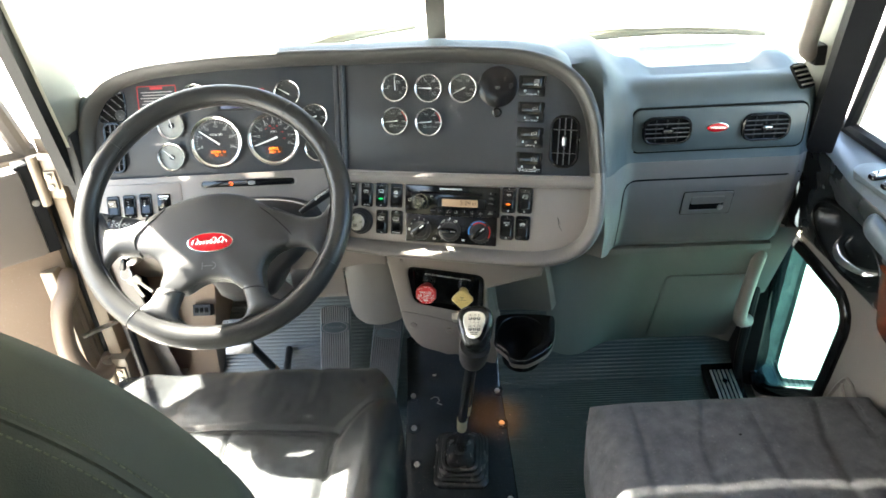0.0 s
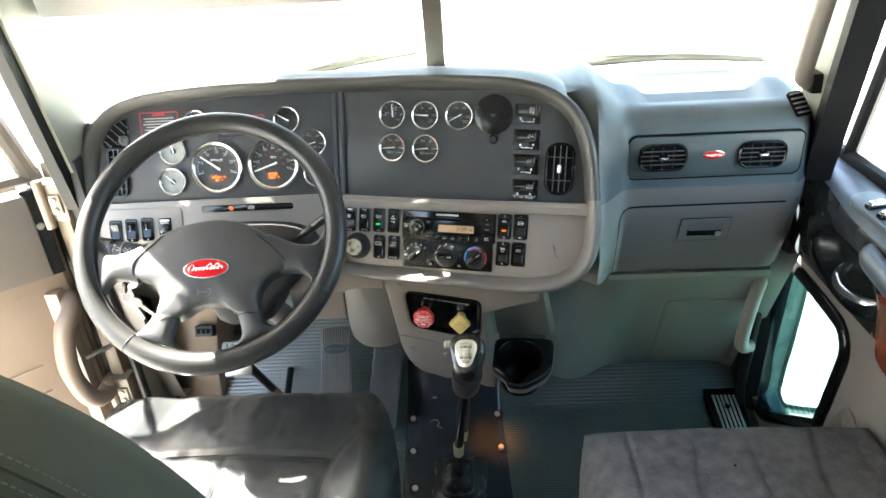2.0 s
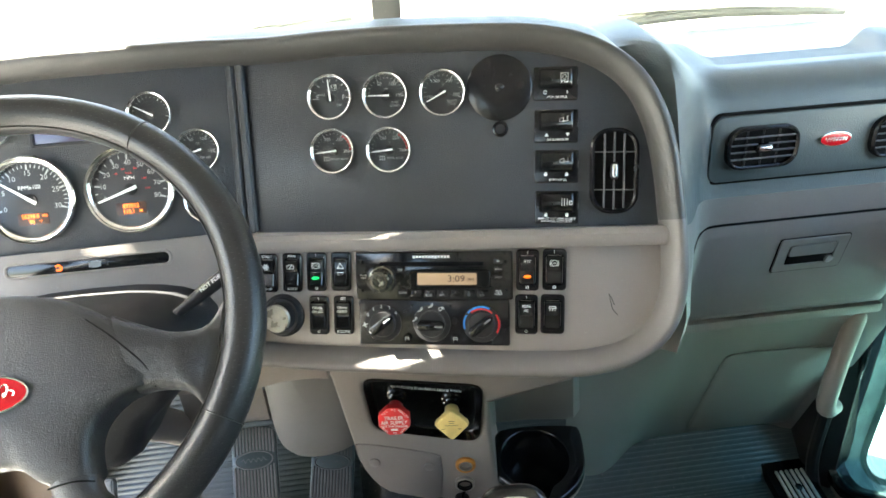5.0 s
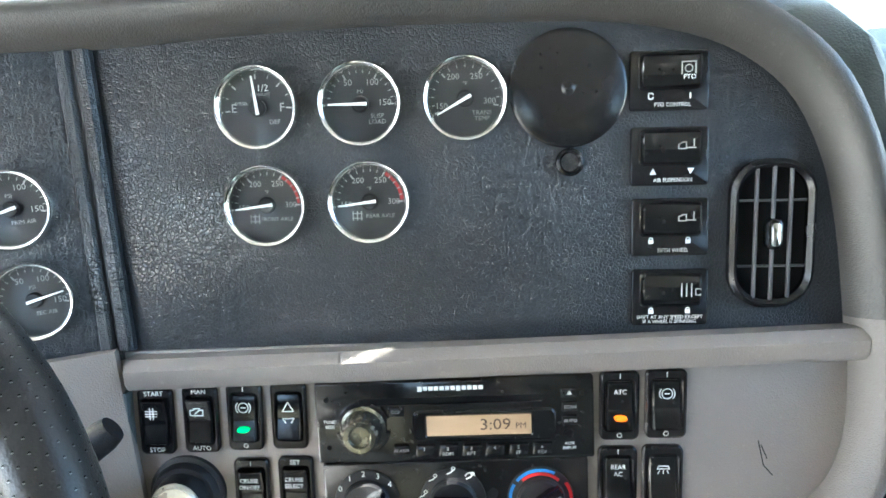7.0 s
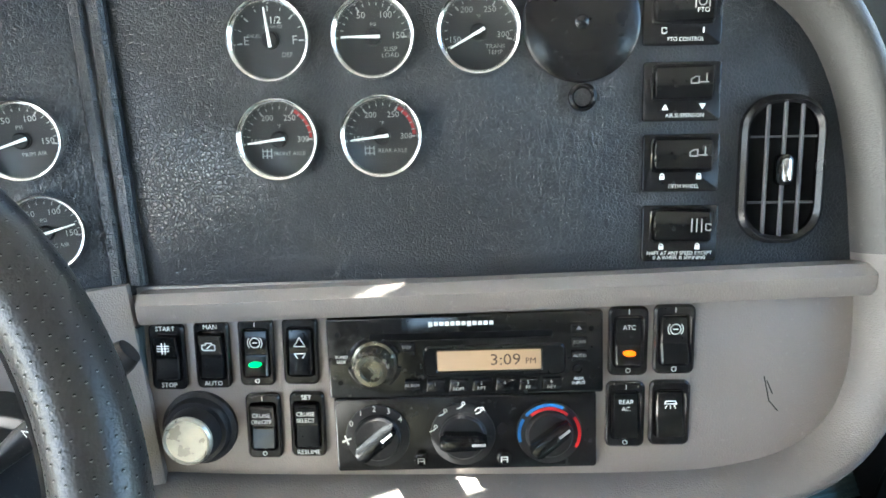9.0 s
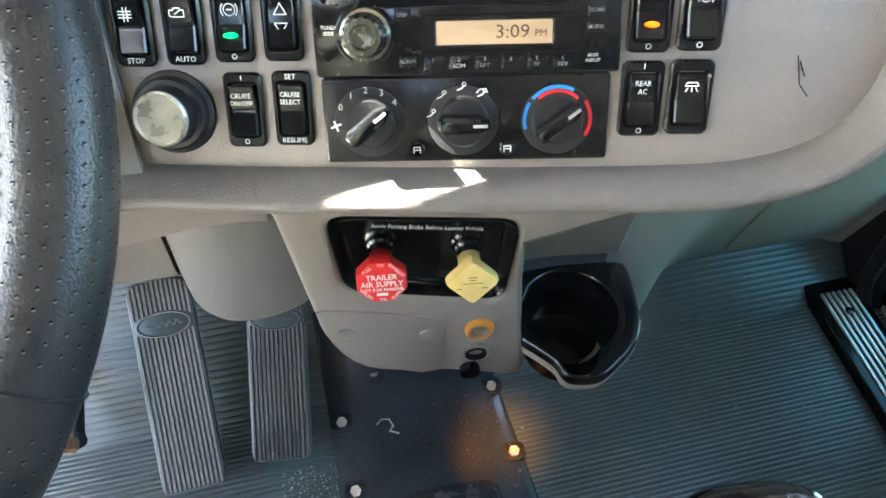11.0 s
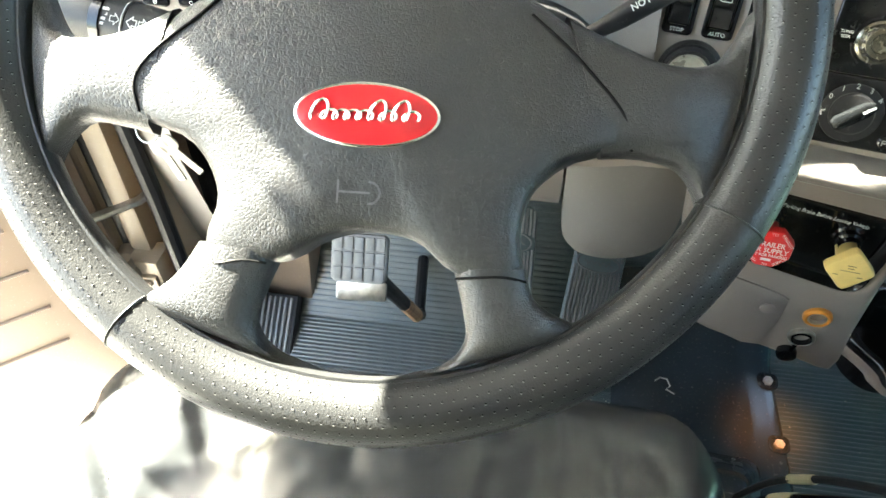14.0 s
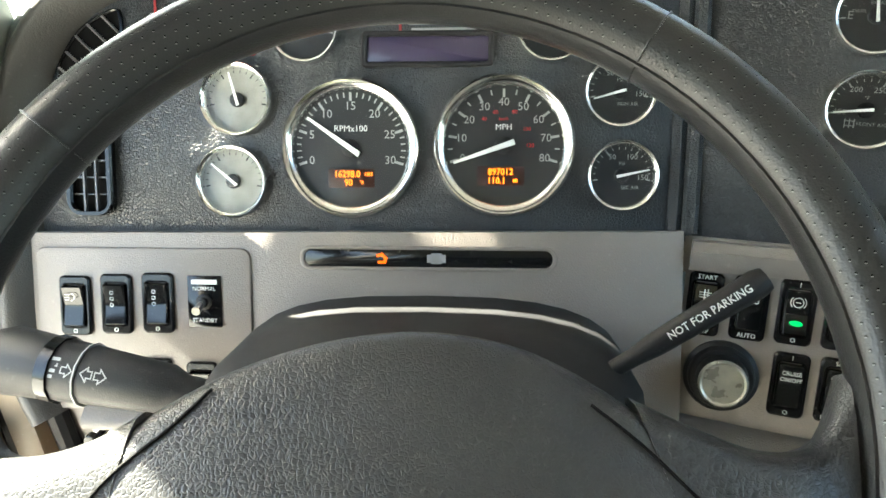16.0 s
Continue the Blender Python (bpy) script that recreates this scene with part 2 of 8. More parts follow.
# ---- mesh helpers ----
def rr(w, h, r, n=5, cx=0.0, cy=0.0):
    """A rounded rectangle, counter-clockwise."""
    r = min(r, w / 2 - 1e-5, h / 2 - 1e-5)
    pts = []
    for sx, sy, a0 in ((1, 1, 0), (-1, 1, 90), (-1, -1, 180), (1, -1, 270)):
        for k in range(n + 1):
            a = radians(a0 + 90 * k / n)
            pts.append((cx + sx * (w / 2 - r) + r * math.cos(a), cy + sy * (h / 2 - r) + r * math.sin(a)))
    return pts


def circle(r, n=32, cx=0.0, cy=0.0, ry=None):
    return [(cx + r * math.cos(2 * math.pi * k / n), cy + (ry or r) * math.sin(2 * math.pi * k / n)) for k in range(n)]


def rquad(corners, r, n=5):
    """A polygon, counter-clockwise, with its corners rounded."""
    out = []
    for k in range(len(corners)):
        a, b, c = Vector(corners[k - 1]), Vector(corners[k]), Vector(corners[(k + 1) % len(corners)])
        p, q = b + (a - b).normalized() * r, b + (c - b).normalized() * r
        for i in range(n + 1):
            t = i / n
            out.append(tuple(p * (1 - t) ** 2 + b * 2 * t * (1 - t) + q * t * t))
    return out


def area2(p):
    return sum(p[k - 1][0] * p[k][1] - p[k][0] * p[k - 1][1] for k in range(len(p)))


def inset(pts, d):
    out, n = [], len(pts)
    for k in range(n):
        a, b, c = Vector(pts[k - 1]), Vector(pts[k]), Vector(pts[(k + 1) % n])
        e = ((b - a).normalized() + (c - b).normalized())
        e = e.normalized() if e.length > 1e-9 else Vector((1, 0))
        out.append((b.x - e.y * d, b.y + e.x * d))
    return out


def smooth_line(pts, n=6, closed=False):
    """Catmull-Rom through the points."""
    p = [Vector(q) for q in pts]
    m, out = len(p), []
    for k in range(m if closed else m - 1):
        a, b, c, d = (p[(k + j) % m] if closed else p[min(max(k + j, 0), m - 1)] for j in (-1, 0, 1, 2))
        for i in range(n):
            t = i / n
            out.append(0.5 * (2 * b + (c - a) * t + (2 * a - 5 * b + 4 * c - d) * t * t + (3 * b - a - 3 * c + d) * t ** 3))
    if not closed:
        out.append(p[-1])
    return [tuple(q) for q in out]


def loft(bm, loops, closed=True, cap0=True, cap1=True):
    rows = [[bm.verts.new(q) for q in lp] for lp in loops]
    n = len(rows[0])
    for a, b in zip(rows, rows[1:]):
        for k in range(n if closed else n - 1):
            j = (k + 1) % n
            bm.faces.new((a[k], a[j], b[j], b[k]))
    if closed and cap0:
        bm.faces.new(rows[0][::-1])
    if closed and cap1:
        bm.faces.new(rows[-1])
    return rows


def flat(pts, y):
    return [(u, y, v) for u, v in pts]


def prism(bm, pts, y0, y1, ch=0.0008):
    """A slab with the outline pts in x and z, its chamfered front at y0 and its back at y1."""
    if area2(pts) < 0:
        pts = pts[::-1]
    loft(bm, [flat(pts, y1), flat(pts, y0 + ch), flat(inset(pts, ch * 0.35), y0 + ch * 0.3), flat(inset(pts, ch), y0)])


def ring(bm, outer, inner, y0, y1, ch=0.0008):
    """A frame between two outlines of as many points."""
    loops = [flat(outer, y1), flat(outer, y0 + ch), flat(inset(outer, ch), y0), flat(inset(inner, -ch), y0), flat(inner, y0 + ch), flat(inner, y1)]
    loft(bm, loops + loops[:1], cap0=False, cap1=False)


def lathe(bm, prof, n=32, cx=0.0, cz=0.0, cap=True):
    """prof: radius and y, turned about the y axis."""
    loft(bm, [[(cx + r * math.cos(2 * math.pi * k / n), y, cz + r * math.sin(2 * math.pi * k / n)) for k in range(n)] for r, y in prof], cap0=cap, cap1=cap)


def tube(bm, pts, r, n=8, flat_=1.0, closed=False, up=(0, 0, 1)):
    """A pipe along pts; r: one radius or one a point; flat_: height over width."""
    p = [Vector(q) for q in pts]
    m = len(p)
    rs = r if isinstance(r, (list, tuple)) else [r] * m
    side, loops = None, []
    for k in range(m):
        d = (p[(k + 1) % m] - p[k - 1]) if closed else (p[min(k + 1, m - 1)] - p[max(k - 1, 0)])
        d.normalize()
        if side is None:
            side = d.cross(Vector(up))
            if side.length < 1e-3:
                side = d.cross(Vector((1, 0, 0)))
        side = (side - d * side.dot(d)).normalized()
        v = d.cross(side)
        loops.append([tuple(p[k] + rs[k] * (math.cos(2 * math.pi * i / n) * side + flat_ * math.sin(2 * math.pi * i / n) * v)) for i in range(n)])
    if closed:
        loops.append(loops[0])
    loft(bm, loops, cap0=not closed, cap1=not closed)


def sweep(bm, pts, profile, up=(0, -1, 0), ups=None):
    """An open path with a closed profile of (across, outward); outward is up, or one of ups a point."""
    p = [Vector(q) for q in pts]
    loops = []
    for k in range(len(p)):
        d = (p[min(k + 1, len(p) - 1)] - p[max(k - 1, 0)]).normalized()
        v = Vector(ups[k] if ups else up)
        v = (v - d * v.dot(d)).normalized()
        s = d.cross(v)
        loops.append([tuple(p[k] + a * s + b * v) for a, b in profile])
    loft(bm, loops)


def block(bm, lo, hi, bev=0.002, seg=2):
    ret = bmesh.ops.create_cube(bm, size=1.0)["verts"]
    for v in ret:
        v.co = Vector((lo[i] + (v.co[i] + 0.5) * (hi[i] - lo[i]) for i in range(3)))
    if bev:
        edges = list({e for v in ret for e in v.link_edges})
        bmesh.ops.bevel(bm, geom=edges, offset=bev, segments=seg, affect="EDGES", profile=0.6)


def pillow(bm, pts, y, h, rings=6, power=2.0, back=None):
    """A domed pad on a star-shaped outline: h higher (towards -y) in the middle."""
    if area2(pts) < 0:
        pts = pts[::-1]
    cx, cz = sum(p[0] for p in pts) / len(pts), sum(p[1] for p in pts) / len(pts)
    loops = [flat(pts, back)] if back is not None else []
    for k in range(rings + 1):
        s = 1 - k / (rings + 0.6)
        yy = y - h * (1 - s ** power)
        loops.append([(cx + (u - cx) * s, yy, cz + (v - cz) * s) for u, v in pts])
    loft(bm, loops, cap0=back is not None)


def make(name, bm, material, angle=35):
    bmesh.ops.recalc_face_normals(bm, faces=bm.faces)
    me = bpy.data.meshes.new(name)
    bm.to_mesh(me)
    bm.free()
    me.materials.append(material)
    for p in me.polygons:
        p.use_smooth = True
    me.set_sharp_from_angle(angle=radians(angle))
    return me


def part(name, bm, material, parent=None, label="", m=None, angle=35):
    """One mesh object under a thing or a part."""
    ob = new(name, make(name, bm, material, angle))
    if m is not None:
        ob.matrix_basis = m
    if parent is not None:
        ob.parent = parent
    if label:
        ob["label"] = label
    return ob


def thing(name, label, category, m=None, group="", kind=""):
    e = new(name)
    e.empty_display_size = 0.02
    e.matrix_world = m or Matrix()
    return tagged(e, label, category, group, kind)


def solo(name, bm, material, label, category, m=None, group="", kind="", angle=35):
    ob = new(name, make(name, bm, material, angle))
    ob.matrix_world = m or Matrix()
    return tagged(ob, label, category, group, kind)


FONT_CACHE = {}


def word(parent, s, size, u, v, y, material=PRINT, turn=0.0, align="CENTER", name="lettering", stretch=1.0, bold=0.0):
    """Flat lettering in the x-z plane of its thing, facing -y."""
    key = (s, align, bold, material.name)
    if key not in FONT_CACHE:
        cu = bpy.data.curves.new("type", "FONT")
        cu.body, cu.align_x, cu.align_y, cu.resolution_u = s, align, "CENTER", 2
        cu.offset = bold
        tmp = bpy.data.objects.new("type", cu)
        me = bpy.data.meshes.new_from_object(tmp)
        bpy.data.objects.remove(tmp)
        me.materials.clear()
        me.materials.append(material)
        FONT_CACHE[key] = me
    ob = new(name, FONT_CACHE[key])
    ob.matrix_basis = Matrix.Translation((u, y, v)) @ Matrix.Rotation(radians(-turn), 4, "Y") @ Matrix.Rotation(radians(90), 4, "X") @ Matrix.Diagonal((size * stretch, size, size, 1))
    ob.parent = parent
    return ob


def bars(bm, rows, y):
    """Flat bars (u0, v0, u1, v1) for print that cannot be read."""
    for u0, v0, u1, v1 in rows:
        bm.faces.new([bm.verts.new(q) for q in ((u0, y, v0), (u1, y, v0), (u1, y, v1), (u0, y, v1))])


def stroke(bm, pts, y, w):
    """A flat line of width w through pts."""
    for a, b in zip(pts, pts[1:]):
        a, b = Vector(a), Vector(b)
        d = (b - a).normalized() * w / 2
        q = [a - d + Vector((-d.y, d.x)), b + d + Vector((-d.y, d.x)), b + d - Vector((-d.y, d.x)), a - d - Vector((-d.y, d.x))]
        bm.faces.new([bm.verts.new((p.x, y, p.y)) for p in q])


def arc(r, a0, a1, n=12, cx=0.0, cy=0.0):
    return [(cx + r * math.cos(radians(a0 + (a1 - a0) * k / n)), cy + r * math.sin(radians(a0 + (a1 - a0) * k / n))) for k in range(n + 1)]


BM = bmesh.new
CENTRE = pose(0.02, 0.0, 0.85, -21, 0, -14.5)      # centre panel: x along, y into it, z up its face
CLUSTER = pose(-0.345, 0.005, 0.755, -21, 0, 0)    # panel behind the wheel
WHEEL = pose(-0.339, -0.245, 0.733, -44.5, 0, 3.0)
CONSOLE = pose(0.09, -0.032, 0.30, 6, 0, -8)


def smoothstep(a, b, x):
    t = min(max((x - a) / (b - a), 0.0), 1.0)
    return t * t * (3 - 2 * t)


def radial(pts, c, n):
    """The outline pts as n points at even angles round c."""
    out = []
    for k in range(n):
        a = 2 * math.pi * k / n
        d, best = Vector((math.cos(a), math.sin(a))), None
        for i in range(len(pts)):
            p, q = Vector(pts[i - 1]) - Vector(c), Vector(pts[i]) - Vector(c)
            e = q - p
            den = d.x * e.y - d.y * e.x
            if abs(den) < 1e-12:
                continue
            s = (p.x * e.y - p.y * e.x) / den
            t = (p.x * d.y - p.y * d.x) / den
            if s > 0 and -1e-9 <= t <= 1 + 1e-9 and (best is None or s > best):
                best = s
        out.append((c[0] + best * d.x, c[1] + best * d.y))
    return out


# ---- the shell of the cab ----
MID = 0.037   # the cab's middle
FLOOR_LINE = ((-2.4, -0.055), (-0.2, -0.055), (0.12, 0.014), (0.34, 0.235), (0.40, 0.29))


def floor_z(y):
    for (a, za), (b, zb) in zip(FLOOR_LINE, FLOOR_LINE[1:]):
        if y <= b:
            return za + (zb - za) * (y - a) / (b - a)
    return FLOOR_LINE[-1][1]


def build_floor():
    bm = BM()
    prof, y = [(-2.4, -0.055)], -0.75
    while y < 0.36:
        for dy, dz in ((0.0, 0.0), (0.0014, 0.0018), (0.0038, 0.0018), (0.0052, 0.0)):
            prof.append((y + dy, floor_z(y + dy) + dz))
        y += 0.0068
    loft(bm, [[(x, q[0], q[1]) for q in prof] for x in (-0.80, -0.4, 0.0, 0.4, 0.81)], closed=False)
    solo("floor", bm, RUBBER, "black ribbed rubber floor mat, dusty and worn", "floor", kind="structure", angle=20)


def panel_box(name, lo, hi, material, label, category, bev=0.004):
    bm = BM()
    block(bm, lo, hi, bev)
    return solo(name, bm, material, label, category, kind="structure")


def build_shell():
    panel_box("ceiling", (-0.84, -2.42, 1.56), (0.90, 0.02, 1.60), HEADLINER, "grey headliner above the seats", "ceiling")
    panel_box("wall_back", (-0.84, -2.44, -0.08), (0.90, -2.40, 1.56), HEADLINER, "grey padded rear wall of the cab", "wall")
    # side openings out of view, added to let fill light reach the dash
    for nm, x0, x1, lb in (("right", 0.82, 0.88, "grey padded side wall behind the door"), ("left", -0.82, -0.76, "grey padded side wall behind the doorway")):
        bm = BM()
        for lo, hi in (((x0, -2.40, -0.08), (x1, -0.80, 0.85)), ((x0, -2.40, 1.25), (x1, -0.80, 1.56)), ((x0, -2.40, 0.85), (x1, -1.60, 1.25)), ((x0, -1.1, 0.85), (x1, -0.80, 1.25))):
            block(bm, lo, hi, 0)
        solo("wall_" + nm, bm, HEADLINER, lb, "wall", kind="structure")
        bm = BM()
        block(bm, ((x0 + x1) / 2 - 0.002, -1.60, 0.85), ((x0 + x1) / 2 + 0.002, -1.1, 1.25), 0)
        w = solo("fill_window_" + nm, bm, GLASS, "unseen side window added to light the dash from behind", "window", kind="structure")
        w.visible_shadow = False
    # unseen low blocks with a slot, added to shape the sun on the dash
    bm = BM()
    for lo, hi in (((-0.80, 0.02, 1.06), (-0.31, 0.1028, 1.56)), ((-0.31, 0.02, 1.06), (0.87, 0.205, 1.56)), ((-0.40, 0.109, 1.06), (-0.311, 0.24, 1.072))):
        block(bm, lo, hi, 0)
    solo("header_sun_block", bm, HEADLINER, "unseen grey header above the windscreen, lowered to block sun", "header", kind="structure")
    panel_box("header_right", (0.80, -0.80, 1.42), (0.88, -0.11, 1.56), HEADLINER, "grey header above the passenger door", "header")
    # out of view and set low so its edge cuts the sun on the hub
    panel_box("header_left_sun_block", (-0.82, -0.80, 1.138), (-0.74, -0.11, 1.56), HEADLINER, "unseen grey header above the driver doorway, lowered to block sun", "header")
    # cowl blocks and side wall, added to keep sun from leaking behind the dash
    panel_box("cowl", (-0.72, 0.245, 0.68), (0.79, 0.42, 0.80), MATT, "dark cowl under the windscreen", "cowl")
    panel_box("cowl_filler", (-0.60, 0.210, 0.68), (0.70, 0.244, 0.842), MATT, "dark filler behind the dash that stops sun leaks", "cowl")
    panel_box("wall_side_left", (-0.735, 0.131, -0.05), (-0.705, 0.36, 0.80), MATT, "dark side wall of the foot well", "wall")
    panel_box("wall_front", (-0.80, 0.36, 0.0), (0.86, 0.40, 0.679), MATT, "dark firewall behind the dashboard", "wall")
    # outside
    bm = BM()
    bmesh.ops.create_grid(bm, x_segments=2, y_segments=2, size=900)
    solo("ground", bm, CONCRETE, "pale sunlit concrete yard", "ground", pose(0, 0, -1.25), kind="structure")
    bm = BM()
    loops = []
    for y, w, z in ((0.36, 0.74, 0.83), (0.8, 0.72, 0.80), (1.4, 0.66, 0.76), (1.9, 0.60, 0.71), (2.05, 0.56, 0.62), (2.08, 0.54, 0.30)):
        loops.append([(MID + w * math.copysign(abs(math.cos(a)) ** 0.6, math.cos(a)), y, z - 0.6 + 0.6 * abs(math.sin(a)) ** 0.5) for a in [math.pi * k / 20 for k in range(21)]])
    loft(bm, loops, closed=False)
    e = thing("truck_hood", "long white painted truck hood beyond the windscreen", "hood")
    part("hood_panel", bm, mat("white truck paint", (0.72, 0.72, 0.68), 0.3, vary=0.03, coat=0.5), e)
    # hinge post of the driver doorway
    bm = BM()
    for lo, hi in (((-0.80, 0.06, -0.03), (-0.715, 0.13, 0.77)), ((-0.725, 0.02, -0.03), (-0.700, 0.075, 0.70)), ((-0.775, 0.015, 0.02), (-0.745, 0.065, 0.66))):
        block(bm, lo, hi, 0.005)
    # outer filler block, added to keep stray sun off the foot-well floor
    block(bm, (-0.832, -0.03, -0.03), (-0.802, 0.13, 0.50), 0.004)
    e = thing("hinge_post", "sunlit cream painted door post with hinges", "door post", kind="structure")
    part("post", bm, BODY, e)
    for z in (0.16, 0.662):
        bm = BM()
        block(bm, (-0.785, -0.008, z), (-0.728, 0.035, z + 0.085), 0.005)
        block(bm, (-0.757, -0.014, z + 0.020), (-0.733, -0.006, z + 0.062), 0.003)
        tube(bm, [(-0.768, -0.014, z - 0.010), (-0.768, -0.014, z + 0.095)], 0.010, 12)
        hinge = part("hinge", bm, BODY, e, "cream painted door hinge")
        bm = BM()
        for k in range(2):
            lathe(bm, [(0.006, -0.020), (0.0065, -0.017), (0.0065, -0.010)], 6, -0.745, z + 0.03 + 0.022 * k)
        part("bolt", bm, STEEL, hinge)
    bm = BM()
    tube(bm, [(-0.708, 0.018, 0.0), (-0.708, 0.014, 0.35), (-0.712, 0.0, 0.72), (-0.70, -0.07, 1.0), (-0.68, -0.20, 1.43)], 0.011, 10)
    part("door_seal", bm, DOOR_BLACK, e, "black rubber door seal")
    bm = BM()
    tube(bm, [(-0.79, -0.03, 0.33), (-0.73, 0.01, 0.34), (-0.715, 0.05, 0.34)], 0.008, 8, 0.6)
    part("check_strap", bm, STEEL, e, "worn steel door check strap")
    # lower edge of the doorway
    panel_box("sill_left", (-0.82, -0.80, -0.09), (-0.72, 0.08, -0.028), BODY, "cream painted sill of the open doorway", "sill")


def pillar_line(side, dx=0.0, dy=0.0):
    return [(MID + side * (0.735 + dx), 0.035 + dy, 0.70), (MID + side * (0.722 + dx), -0.03 + dy, 0.95), (MID + side * (0.705 + dx), -0.105 + dy, 1.22), (MID + side * (0.69 + dx), -0.165 + dy, 1.46)]


def build_pillars():
    for side, nm in ((1, "right"), (-1, "left")):
        e = thing("windscreen_pillar", "grey green windscreen pillar with a black seal", "pillar", kind="structure")
        bm = BM()
        sec = [(-0.02, -0.045), (0.012, -0.045), (0.022, -0.02), (0.022, 0.05), (-0.02, 0.06)]
        loops = [[(x + side * a, y + b, z) for a, b in sec] for x, y, z in smooth_line(pillar_line(side), 5)]
        loft(bm, loops)
        part("pillar_trim", bm, PILLAR, e)
        bm = BM()
        loops = [[(x + side * a, y + b, z) for a, b in (((-0.032, -0.062), (0.010, -0.080), (0.014, -0.040), (-0.030, -0.036)) if side > 0 else ((-0.010, -0.066), (0.012, -0.068), (0.014, -0.040), (-0.014, -0.042)))] for x, y, z in smooth_line(pillar_line(side), 5)]
        loft(bm, loops)
        part("seal", bm, DOOR_BLACK, e, "black rubber pillar seal")
    # grab handle on the passenger pillar
    e = thing("grab_handle", "taupe plastic grab handle on the passenger pillar", "handle", group="grab handles")
    bm = BM()
    pts = smooth_line([(0.742, 0.005, 0.878), (0.712, -0.008, 0.893), (0.704, -0.03, 0.95), (0.698, -0.09, 1.15), (0.694, -0.14, 1.33), (0.72, -0.14, 1.35)], 6)
    tube(bm, pts, 0.0165, 12)
    part("grip", bm, TAUPE, e)
    bm = BM()
    block(bm, (0.725, -0.02, 0.862), (0.76, 0.03, 0.90), 0.006)
    part("mount", bm, DOOR_BLACK, e, "black handle mount")
    # windscreen, two panes and the bar between
    e = thing("windscreen", "two-piece windscreen with a grey centre bar", "windscreen", kind="structure")
    bm = BM()
    bar = [(-0.019, -0.012), (0.019, -0.012), (0.021, 0.0), (0.012, 0.014), (-0.012, 0.014), (-0.021, 0.0)]
    loft(bm, [[(MID + a, y + b, z) for a, b in bar] for y, z in ((0.216, 0.87), (0.20, 0.93), (0.06, 1.44))])
    part("centre_bar", bm, FRAME_BROWN, e, "brown grey centre bar")
    for s in (1, -1):
        bm = BM()
        q = [(MID + s * 0.018, 0.215, 0.87), (MID + s * 0.75, 0.075, 0.80), (MID + s * 0.70, -0.10, 1.45), (MID + s * 0.018, 0.06, 1.45)]
        loft(bm, [[(x, y, z) for x, y, z in q], [(x, y + 0.005, z) for x, y, z in q]])
        pane = part("pane", bm, GLASS, e)
        pane.visible_shadow = False
        bm = BM()
        tube(bm, [(MID + s * 0.02, 0.222, 0.872), (MID + s * 0.4, 0.158, 0.832), (MID + s * 0.75, 0.085, 0.785)], 0.010, 8)
        part("lower_seal", bm, DOOR_BLACK, e, "black rubber windscreen seal")


build_floor()
build_shell()
build_pillars()


# ---- dashboard ----
dash = thing("dashboard", "truck dashboard, black panels in taupe and blue grey plastic", "dashboard")


def on_c(u, v, d=0.0):
    return CENTRE @ Vector((u, d, v))


def on_l(u, v, d=0.0):
    return CLUSTER @ Vector((u, d, v))


C_BLACK = [(-0.172, -0.160), (0.317, -0.150), (0.3105, -0.085), (0.300, -0.042), (0.2757, 0.0023), (0.252, 0.021), (0.222, 0.0355), (0.190, 0.042), (0.16, 0.0447), (0.05, 0.0445), (-0.06, 0.041), (-0.172, 0.037)]
C_GREY = [(-0.172, -0.305), (0.235, -0.305), (0.275, -0.290), (0.303, -0.262), (0.318, -0.225), (0.322, -0.150), (-0.172, -0.160)]
L_BLACK = [(-0.315, -0.062), (0.186, -0.056), (0.190, 0.145), (0.03, 0.146), (-0.138, 0.138), (-0.205, 0.128), (-0.255, 0.108), (-0.285, 0.080), (-0.305, 0.035)]
L_GREY = [(-0.315, -0.198), (0.188, -0.202), (0.186, -0.054), (-0.315, -0.058)]


